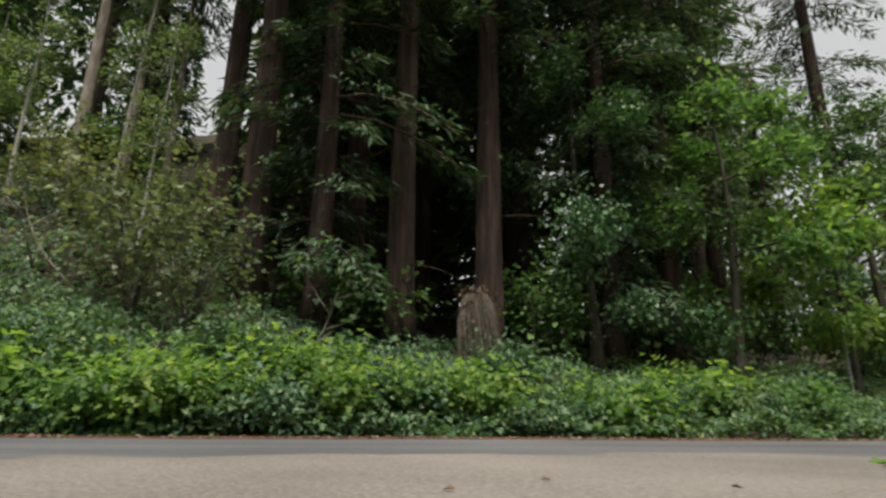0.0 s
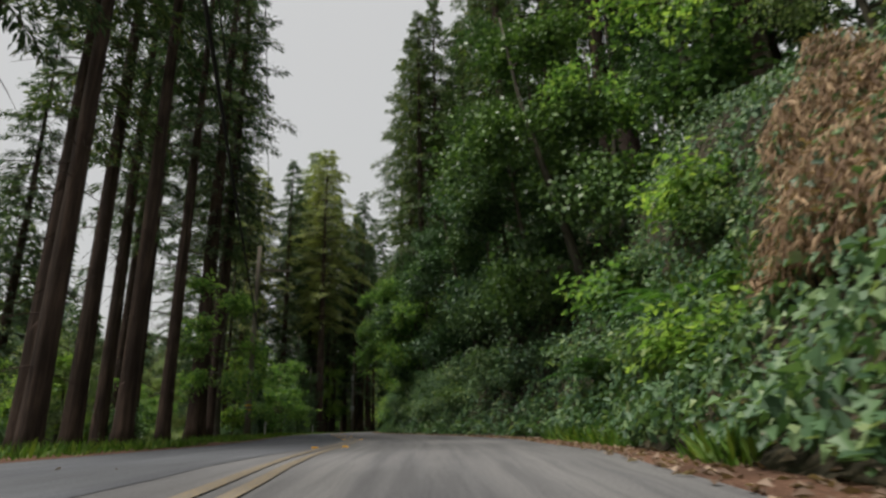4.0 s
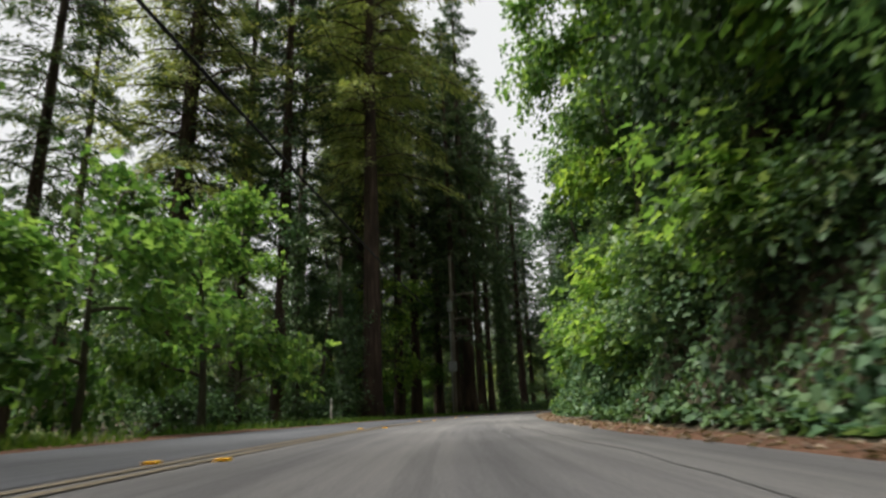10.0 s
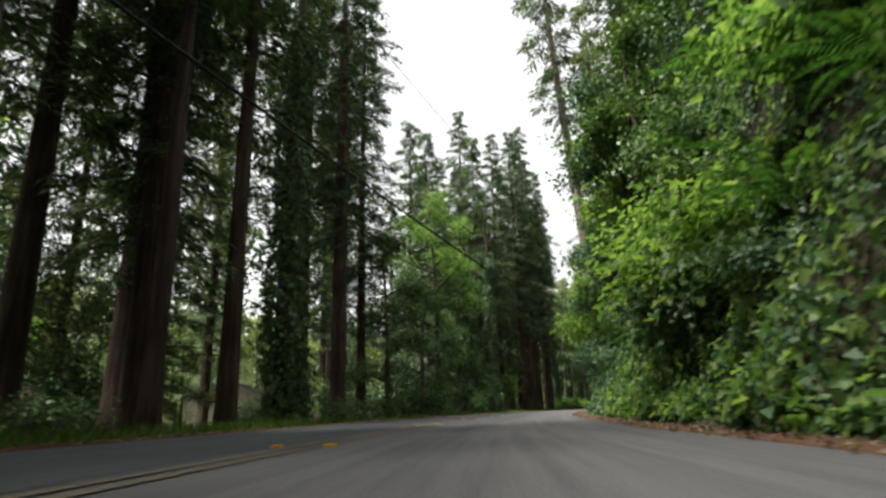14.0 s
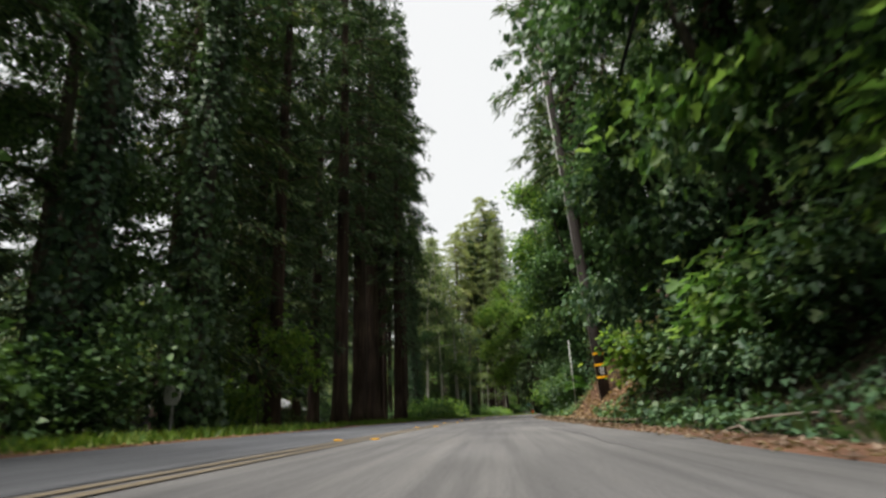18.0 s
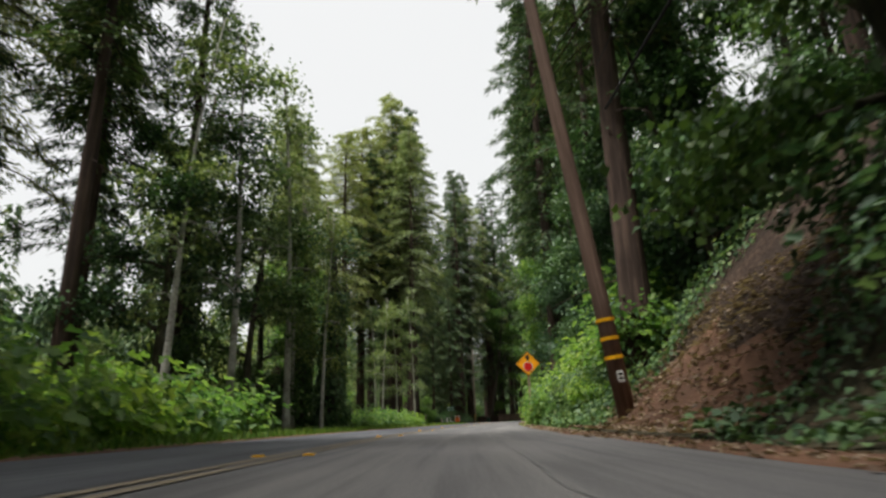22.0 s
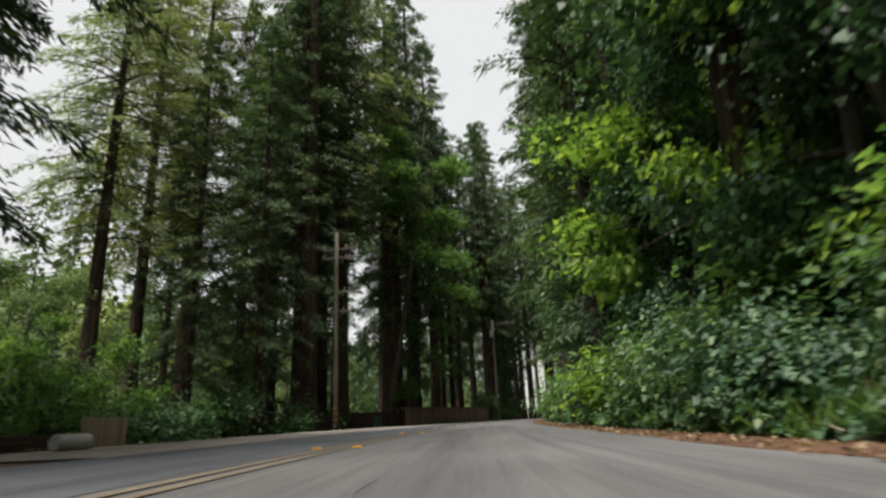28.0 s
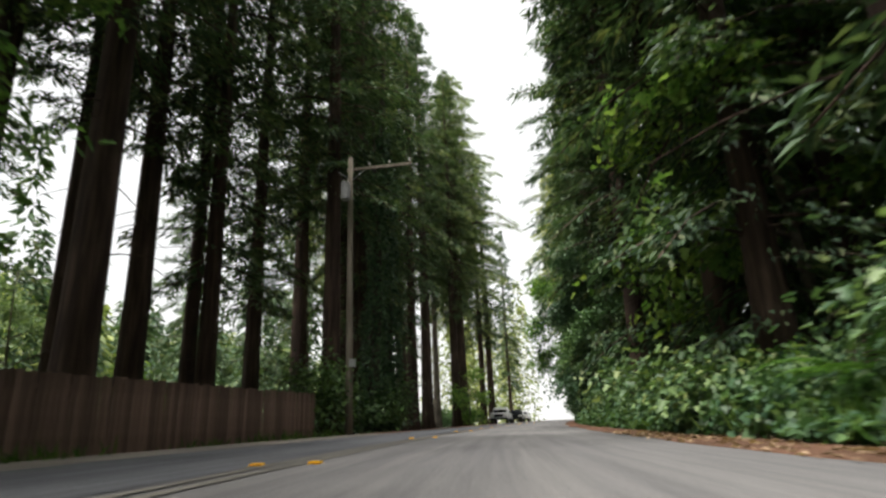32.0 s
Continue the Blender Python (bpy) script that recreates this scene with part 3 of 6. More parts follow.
def redwood(seed, height=36, radius=0.5, bare=0.3, reach=4.0, branches=80, cards=34, gap=0.0, leaf="leaf_redwood", bark="bark_redwood", label="", stubs=14, taper=0.55):
    rng = np.random.default_rng(seed)
    ob = thing("redwood_tree", label or "tall redwood with furrowed brown bark and dark drooping needles", "tree", group="roadside redwoods")
    q = np.linspace(0, 1, 14) ** 1.25
    r = radius * ((1 - q) ** 0.8 * 0.92 + 0.03) * (1 + 0.55 * np.exp(-q * height / 0.9))
    path = stem_path(rng, height, 0, 0.12, 14)
    trunk = part("trunk", mesh_from("redwood_trunk", *tube(path, r, 18, 0.05, seed), True), bark, ob)
    (v, f), wood = redwood_crown(rng, height, bare, reach, branches, cards, gap, taper)
    part("crown", mesh_from("redwood_crown", v, f), leaf, ob)
    bits = [wood]
    for k in range(stubs):
        z, az, l = height * rng.uniform(0.06, bare + 0.1), rng.uniform(0, 6.28), rng.uniform(0.5, 2.4)
        d = np.array([math.cos(az), math.sin(az), rng.uniform(-0.4, 0.1)])
        w = np.linspace(0, 1, 4)[:, None]
        bits.append(tube(np.array([0, 0, z]) + d * (w * l) + np.array([0, 0, -0.25]) * (w * w * l), [0.03, 0.022, 0.014, 0.006], 3, cap=False))
    tagged(part("twig_mass", mesh_from("redwood_twigs", *merged(bits)), bark, ob), kind="stuff")
    return ob


def broadleaf(seed, height=10, radius=0.16, spread=3.5, low=0.25, limbs=9, count=2600, size=0.22, leaf="leaf_maple", bark="bark_grey", name="maple_tree", label="", lean=0.06, droop=0.3, shape=leaves):
    rng = np.random.default_rng(seed)
    ob = thing(name, label or "young maple with bright green leaves on slender dark limbs", "tree", group="roadside broadleaf trees")
    path = stem_path(rng, height * 0.85, lean, 0.25, 10)
    q = np.linspace(0, 1, 10)
    part("trunk", mesh_from(name + "_trunk", *tube(path, radius * (1 - 0.85 * q) * (1 + 0.4 * np.exp(-q * 12)), 9, 0.05, seed), True), bark, ob)
    ends = []
    for k in range(limbs):
        bits = []
        f = low + (0.95 - low) * (k + rng.random()) / limbs
        o = np.array([np.interp(f, q**1.3, path[:, c]) for c in range(3)])
        az = k * 2.4 + rng.normal(0, 0.3)
        l = spread * rng.uniform(0.6, 1.1) * (1.05 - 0.55 * f)
        d = unit(np.array([math.cos(az), math.sin(az), rng.uniform(0.15, 0.7)]))
        t = np.linspace(0, 1, 6)
        p = o + d * (l * t)[:, None] + np.array([0, 0, -droop * l]) * (t * t)[:, None] + rng.normal(0, 0.05, (6, 3)) * t[:, None]
        bits.append(tube(p, radius * 0.45 * (1 - 0.85 * t) * (1 - 0.5 * f) + 0.008, 5, cap=False))
        ends.append(p)
        for j in range(3):
            i = rng.integers(2, 5)
            dd = unit(d + rng.normal(0, 0.6, 3))
            p2 = p[i] + dd * (l * 0.45 * t)[:, None] + np.array([0, 0, -0.2 * l]) * (t * t)[:, None]
            bits.append(tube(p2, 0.02 * (1 - 0.8 * t) + 0.004, 3, cap=False))
            ends.append(p2)
        part("limb", mesh_from(name + "_limb", *merged(bits)), bark, ob)
    e = np.array([p[int(i)] for p in ends for i in (2, 3, 4, 5)])
    c = e[rng.integers(0, len(e), count // 8)] + rng.normal(0, 0.38, (count // 8, 3)) * np.array([1, 1, 0.6])
    at = np.repeat(c, 8, 0) + rng.normal(0, 0.17, (len(c) * 8, 3))
    n = len(at)
    out = at - path[5]
    tip = unit(out) * 0.6 + rng.normal(0, 0.6, (n, 3)) + np.array([0, 0, -0.45])
    s = size * rng.uniform(0.55, 1.25, n)
    v, f = shape(at, tip, np.array([0, 0, 1.0]) + rng.normal(0, 0.45, (n, 3)), s, s * 0.85, 0.2)
    part("crown", mesh_from(name + "_crown", v, f), leaf, ob)
    return ob


def bush(seed, w=1.3, h=1.3, count=900, size=0.13, leaf="leaf_bramble", name="bramble_bush", label="", shape=lobed, stems=12):
    """A mound of arching canes with leaves along them."""
    rng = np.random.default_rng(seed)
    ob = thing(name, label or "green bramble bush with lobed leaves on arching canes", "bush", group="bank bushes")
    bits, pts = [], []
    for k in range(stems):
        az, l = rng.uniform(0, 6.28), rng.uniform(0.6, 1.0)
        t = np.linspace(0, 1, 7)
        p = np.stack([np.cos(az) * w * l * t, np.sin(az) * w * l * t, h * l * (2.3 * t - 1.75 * t * t) - 0.1], -1) + rng.normal(0, 0.05, (7, 3)) * t[:, None]
        bits.append(tube(p, 0.011 * (1 - 0.7 * t), 3, cap=False))
        pts.append(p)
    tagged(part("cane_mass", mesh_from(name + "_canes", *merged(bits)), "bark_grey", ob), kind="stuff")
    pts = np.array(pts)
    i, t = rng.integers(0, stems, count), rng.uniform(0.25, 1.0, count)
    x = t * 6
    a = np.clip(x.astype(int), 0, 5)
    at = pts[i, a] + (pts[i, a + 1] - pts[i, a]) * (x - a)[:, None] + rng.normal(0, 0.16, (count, 3)) * np.array([w, w, h])
    at[:, 2] = np.abs(at[:, 2])
    tip = unit(at * np.array([1, 1, 0.2])) + rng.normal(0, 0.55, (count, 3)) + np.array([0, 0, -0.35])
    s = size * rng.uniform(0.5, 1.3, count)
    part("foliage", mesh_from(name + "_foliage", *shape(at, tip, np.array([0, 0, 1.0]) + unit(at) * 0.6 + rng.normal(0, 0.35, (count, 3)), s, s * 0.95)), leaf, ob)
    return ob


def placed(proto, s, u, scale=1.0, turn=None, rng=None, dz=-0.05, lean=(0, 0)):
    x, y, z = at_road(s, u, dz)
    m = pose(x, y, z, lean[0], lean[1], turn if turn is not None else rng.uniform(0, 360))
    ob = copy_thing(proto, m)
    ob.matrix_basis = m @ Matrix.Diagonal((scale, scale, scale, 1))
    return ob


def leaning(proto, s, u, scale, deg, rng):
    """Planted so that its top leans across the road's line by so many degrees (minus: to the left)."""
    return placed(proto, s, u, scale, heading(s) + rng.uniform(-25, 25), lean=(rng.uniform(-3, 3), deg))


def ivy_sleeve(rng, path, radii, count, size, bulge=0.35):
    """Ivy leaves that clothe a stem, thicker in places."""
    t = rng.uniform(0, len(path) - 1.001, count)
    i = t.astype(int)
    c = path[i] + (path[i + 1] - path[i]) * (t - i)[:, None]
    r = radii[i] + (radii[i + 1] - radii[i]) * (t - i)
    az = rng.uniform(0, 6.283, count)
    lump = 0.5 + 0.5 * np.sin(c[:, 2] * 1.3 + az * 2) * np.sin(c[:, 2] * 0.47 + 1.0 + az)
    out = np.stack([np.cos(az), np.sin(az), 0 * az], -1)
    at = c + out * (r * 0.95 + bulge * lump * rng.uniform(0.2, 1.0, count))[:, None]
    tip = out * 0.5 + np.array([0, 0, -0.8]) + rng.normal(0, 0.4, (count, 3))
    s = size * rng.uniform(0.5, 1.2, count)
    return leaves(at, tip, out + rng.normal(0, 0.35, (count, 3)), s, s * 0.85, 0.15)


def ivy_tree(seed, height=18, radius=0.35, sleeve=0.9, count=5200, size=0.22, lean=0.03, top=True):
    """A trunk thick with ivy, with a thin crown above it."""
    rng = np.random.default_rng(seed)
    ob = thing("ivy_covered_tree", "tall trunk wrapped in dark glossy ivy", "tree", group="ivy-covered trees")
    path = stem_path(rng, height, lean, 0.3, 14)
    q = np.linspace(0, 1, 14) ** 1.2
    r = radius * (1 - 0.8 * q) + 0.02
    part("trunk", mesh_from("ivy_trunk", *tube(path, r, 10, 0.04, seed), True), "bark_grey", ob)
    n = max(4, int(14 * sleeve))
    part("ivy", mesh_from("ivy_sleeve", *ivy_sleeve(rng, path[:n], r[:n] + 0.25 * (1 - q[:n]), count, size, 0.55)), "leaf_ivy", ob)
    for k in range(7):
        z = height * rng.uniform(0.45, 0.97)
        o = np.array([np.interp(z, path[:, 2], path[:, c]) for c in range(3)])
        az, l = k * 2.4, rng.uniform(1.2, 3.0) * (1.3 - z / height)
        d = np.array([math.cos(az), math.sin(az), rng.uniform(0.1, 0.7)])
        t = np.linspace(0, 1, 5)
        p = o + d * (l * t)[:, None]
        limb = part("limb", mesh_from("ivy_limb", *tube(p, 0.05 * (1 - 0.8 * t) + 0.008, 5, cap=False)), "bark_grey", ob)
        m = 130
        at = p[rng.integers(1, 5, m)] + rng.normal(0, 0.4, (m, 3))
        s = 0.24 * rng.uniform(0.6, 1.2, m)
        part("foliage", mesh_from("ivy_foliage", *leaves(at, rng.normal(0, 1, (m, 3)) + [0, 0, -0.5], [0, 0, 1.0] + rng.normal(0, 0.4, (m, 3)), s, s * 0.8)), "leaf_ivy", limb)
    return ob


def fern(seed, fronds=12, size=1.0):
    rng = np.random.default_rng(seed)
    ob = thing("sword_fern", "green sword fern with arching fronds on the bank", "fern", group="bank ferns")
    n = 22
    t = np.linspace(0.06, 1, n)
    mid = np.stack([0 * t, t * 0.95, 0.75 * t - 0.75 * t * t], -1)
    ln = 0.15 * np.sin(np.pi * np.clip(t * 0.93 + 0.07, 0, 1)) ** 0.7 + 0.01
    items = [tube(mid, 0.006 * (1.1 - t), 3, cap=False)]
    for sd in (-1, 1):
        items.append(leaves(mid, np.array([sd, 0.35, -0.15]) + 0 * mid, np.array([0, 0, 1.0]) + 0 * mid, ln, np.full(n, 0.042), 0.05))
    me = mesh_from("fern_frond", *merged(items))
    for k in range(fronds):
        f = part("frond", me, "leaf_fern", ob)
        sc = size * rng.uniform(0.75, 1.15)
        f.matrix_basis = pose(0, 0, 0, rng.uniform(-8, 22), 0, k * 360 / fronds + rng.uniform(-12, 12)) @ Matrix.Diagonal((sc, sc, sc, 1))
    return ob


RED = [redwood(11, 40, 0.48, 0.26, 5.6, 120, 44), redwood(12, 46, 0.62, 0.28, 6.2, 130, 44, 0.06), redwood(13, 37, 0.38, 0.16, 5.0, 116, 42, 0.05),
       redwood(14, 33, 0.28, 0.36, 3.6, 80, 32, 0.1), redwood(15, 44, 0.70, 0.14, 6.6, 130, 46), redwood(17, 34, 0.42, 0.03, 6.2, 130, 48), redwood(19, 42, 0.42, 0.30, 4.6, 92, 34, 0.22, stubs=30), redwood(20, 38, 0.34, 0.38, 4.0, 80, 32, 0.2, stubs=30)]
# lit copy of the redwoods, its sunlight held in the needle colour
SUN_RED = redwood(16, 42, 0.62, 0.34, 8.4, 160, 54, taper=0.42, leaf="leaf_sunlit", label="tall redwood with sunlight put into its yellowish-green bough colour")
# pale bark here stands in for sunlight falling on the trunk
PALE_RED = redwood(18, 36, 0.42, 0.45, 3.2, 70, 30, bark="bark_pale", label="tall conifer above the bank, sunlight put into its pale bark colour")
MAP = [broadleaf(21, 9, 0.14, 3.4, 0.2, 7, 3000, shape=lobed), broadleaf(22, 13, 0.2, 4.6, 0.25, 8, 4200, shape=lobed), broadleaf(23, 6, 0.09, 2.6, 0.1, 6, 2400, 0.2, shape=lobed)]
LAUR = [broadleaf(24, 13, 0.22, 4.2, 0.1, 8, 11000, 0.16, "leaf_laurel", name="laurel_tree", label="dense dark green laurel overhanging the bank"),
        broadleaf(25, 17, 0.26, 4.8, 0.12, 9, 12000, 0.17, "leaf_laurel", name="laurel_tree", label="tall dark evergreen with hanging leaves on the slope")]
PALE = broadleaf(26, 12, 0.15, 3.6, 0.15, 7, 8000, 0.14, "leaf_pale", name="willow_tree", label="tree behind the road, open light put into its pale grey-green leaves")
ALDER = broadleaf(27, 16, 0.13, 2.0, 0.3, 9, 2200, 0.16, "leaf_pale", "bark_white", "alder_tree", "slender alder with a whitish trunk and thin leaves", 0.05)
TALLB = broadleaf(28, 23, 0.34, 5.6, 0.3, 15, 12000, 0.18, "leaf_maple", "bark_grey", "bigleaf_maple", "large broadleaf tree with several curved rising limbs", 0.04, 0.0)
IVY = [ivy_tree(41), ivy_tree(42, 14, 0.45, 0.75, 4800, 0.24, 0.06), ivy_tree(43, 24, 0.4, 0.8, 6400, 0.24, 0.02)]
BUSH = [bush(31, 1.4, 1.3, 1500, 0.11), bush(32, 1.8, 1.1, 1700, 0.11), bush(33, 1.1, 1.7, 1400, 0.115)]
BRIGHT = [bush(34, 1.5, 1.6, 1000, 0.19, "leaf_maple", "thimbleberry_bush", "bright green thimbleberry bush with large soft leaves"), bush(35, 1.1, 2.3, 1000, 0.2, "leaf_maple", "thimbleberry_bush", "tall bright green thimbleberry thicket")]
DARKB = [bush(36, 2.2, 2.6, 1500, 0.2, "leaf_laurel", "evergreen_shrub", "dark evergreen shrub under the trees", leaves, 16), bush(37, 1.6, 3.6, 1500, 0.2, "leaf_laurel", "evergreen_shrub", "tall dark evergreen shrub at the wood's edge", leaves, 16)]
# shrub of the clearing, its sunlight painted in as pale leaves
PALEB = bush(38, 2.0, 1.8, 1300, 0.16, "leaf_pale", "meadow_shrub", "clearing shrub, sunlight put into its pale leaf colour", leaves, 14)
DEADB = bush(39, 1.5, 1.0, 1500, 0.17, "leaf_dead", "dead_bracken", "brown dead bracken hanging down the bank", leaves, 22)
TWIGS = bush(40, 1.6, 3.2, 700, 0.13, "leaf_olive", "elder_shrub", "thin twiggy shrub with small olive leaves", leaves, 26)
FERN = [fern(51), fern(52, 14, 1.15)]
CURT = [broadleaf(61, 11, 0.16, 3.0, 0.03, 9, 16000, 0.15, "leaf_laurel", name="laurel_tree", label="dark laurel hanging over the bank down to the road"),
        broadleaf(62, 9, 0.14, 2.6, 0.02, 8, 15000, 0.13, "leaf_ivy", name="ivy_covered_tree", label="leaning bank tree smothered in hanging ivy"),
        broadleaf(63, 10, 0.13, 3.0, 0.04, 9, 9000, 0.19, "leaf_maple", label="bright leafy maple hanging over the bank", shape=lobed)]
CURT.append(broadleaf(65, 10.5, 0.15, 3.0, 0.03, 9, 11000, 0.17, "leaf_bramble", name="hazel_tree", label="leafy green hazel hanging over the bank", shape=lobed))
OVER = broadleaf(64, 15, 0.2, 5.2, 0.3, 9, 10000, 0.19, "leaf_maple", label="leaning maple whose bright canopy reaches over the road", shape=lobed)
TALLO = broadleaf(66, 25, 0.26, 5.2, 0.5, 8, 8000, 0.2, "leaf_maple", label="tall maple with a high bright canopy over the road", lean=0.02, shape=lobed)
BIGL = bush(44, 1.2, 1.5, 1500, 0.14, "leaf_maple", "thimbleberry_bush", "thimbleberry bush with very large bright lobed leaves", lobed, 10)
PROTOS = [*CURT, OVER, TALLO, BIGL, *RED, SUN_RED, PALE_RED, *MAP, *LAUR, PALE, ALDER, TALLB, *IVY, *BUSH, *BRIGHT, *DARKB, PALEB, DEADB, TWIGS, *FERN]

# ---- the wood along the road: redwoods where they stand (s, u, kind, scale) ----
rng = np.random.default_rng(5)
LEFT_TREES = [
    (-34, -16, 0, 1), (-26, -20, 4, 1), (-40, -11, 1, 1), (19, -11, 7, 0.9), (22, -9.5, 6, 0.9), (25, -12, 7, 0.95), (27.5, -9, 7, 1), (30.5, -10.5, 6, 0.95), (33, -8.2, 7, 1.05), (36, -11, 6, 1),
    (39.5, -8.4, 7, 1), (42, -12, 6, 0.95), (47.9, -12.3, 6, 1), (48.2, -8.6, 1, 0.95), (50.2, -8.0, 6, 1.05), (53, -15, 7, 1), (55, -9.0, 6, 0.95), (58.5, -10, 7, 1), (62.5, -12, 7, 1.1), (61.1, -14, 6, 1), (66.8, -20, 7, 1), (71, -15, 2, 0.8), (75, -13, 2, 0.75),
    (88, -11, 0, 1), (93, -13, 2, 1), (104.9, -6.3, 2, 1), (105.8, -10.2, 0, 1), (107.6, -6.0, 1, 0.92), (108.1, -9, 2, 1), (113.4, -13.9, 1, 1), (116, -8.2, 3, 1.1),
    (115.8, -12.7, 0, 1), (118, -10.4, 2, 1.05), (119.4, -12, 1, 1), (120.6, -12.6, 4, 1), (121, -9.0, 3, 1.3), (131.5, -9.2, 0, 0.95), (132.5, -12, 2, 1), (136, -14, 1, 1),
    (126.6, -12.5, 0, 1), (139, -11, 2, 1), (144, -15, 0, 0.9), (156, -12, 5, 0.9), (166, -9.5, 5, 1.0), (169, -12, 0, 1), (172, -8.6, 2, 1), (175, -11, 5, 0.9),
    (178.2, -7.4, 0, 1), (181, -10, 2, 1), (184, -8, 1, 0.9), (188.4, -8.4, 1, 1), (189.9, -11.2, 2, 1), (190, -6.8, 2, 0.9), (192.5, -9, 3, 1.2), (194, -7.4, 3, 1.2), (196, -9.6, 3, 1.2), (198, -8.2, 3, 1.1),
    (207, -23, 5, 1), (200, -22, 5, 1), (212, -24, 5, 1), (118, -21, 5, 1), (124, -22, 5, 1), (130, -20, 5, 0.95),
    (215.2, -16, 3, 1.2), (219.2, -13.8, 2, 1), (211, -13, 3, 1.2), (213, -14.5, 3, 1.15), (217, -18, 0, 0.9), (208, -19, 2, 1),
    (270.4, -11.8, 4, 1.1), (271.8, -12.6, 1, 1), (271.5, -15.7, 0, 1), (264.7, -12.4, 1, 0.95), (262, -15, 2, 1), (267.5, -17, 0, 1),
    (290, -11.5, 5, 0.8), (286.5, -13.5, 5, 0.7), (293.5, -14.5, 5, 0.8),
    (297.3, -11.6, 4, 1.1), (298.6, -12.6, 1, 1.1), (300.1, -13.6, 0, 1), (298.6, -17.4, 2, 1), (301.7, -16.6, 0, 1), (303.2, -18, 2, 1),
    (305, -12.6, 1, 1.15), (304.2, -14, 4, 1.1), (309, -9.8, 4, 1.1), (314, -9.4, 1, 1.15), (318.5, -9.0, 0, 1.15), (316.6, -14.1, 0, 1), (320.3, -15, 1, 1), (322.6, -10.6, 0, 0.98), (323, -13.6, 1, 0.95), (325, -9.4, 2, 1), (326.3, -11, 3, 1.2), (329, -9.8, 2, 1),
    (311.5, -10.2, 4, 1.0), (330.5, -6.8, 0, 1.0), (334, -10, 0, 1), (337, -7.8, 4, 1), (340, -10, 1, 1), (343, -8, 2, 1), (348, -11, 1, 1), (352, -8.6, 0, 1), (358, -9, 1, 0.95), (363.4, -7.4, 0, 1), (372, -9, 1, 1), (384, -8, 0, 1), (398, -9, 1, 1), (415, -8, 2, 1)]
for s, u, k, sc in LEFT_TREES:
    placed(RED[k], s, u, sc, rng=rng)
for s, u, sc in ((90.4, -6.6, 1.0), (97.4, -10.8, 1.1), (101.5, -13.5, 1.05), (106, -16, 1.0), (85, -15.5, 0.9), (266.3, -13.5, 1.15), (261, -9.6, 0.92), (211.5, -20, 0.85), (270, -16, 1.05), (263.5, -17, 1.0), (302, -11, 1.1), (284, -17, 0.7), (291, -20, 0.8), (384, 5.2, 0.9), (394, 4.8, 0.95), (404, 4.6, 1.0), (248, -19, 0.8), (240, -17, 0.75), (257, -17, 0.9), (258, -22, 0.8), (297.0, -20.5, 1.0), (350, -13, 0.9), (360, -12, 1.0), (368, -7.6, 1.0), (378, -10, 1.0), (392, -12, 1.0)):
    placed(SUN_RED, s, u, sc, rng=rng)
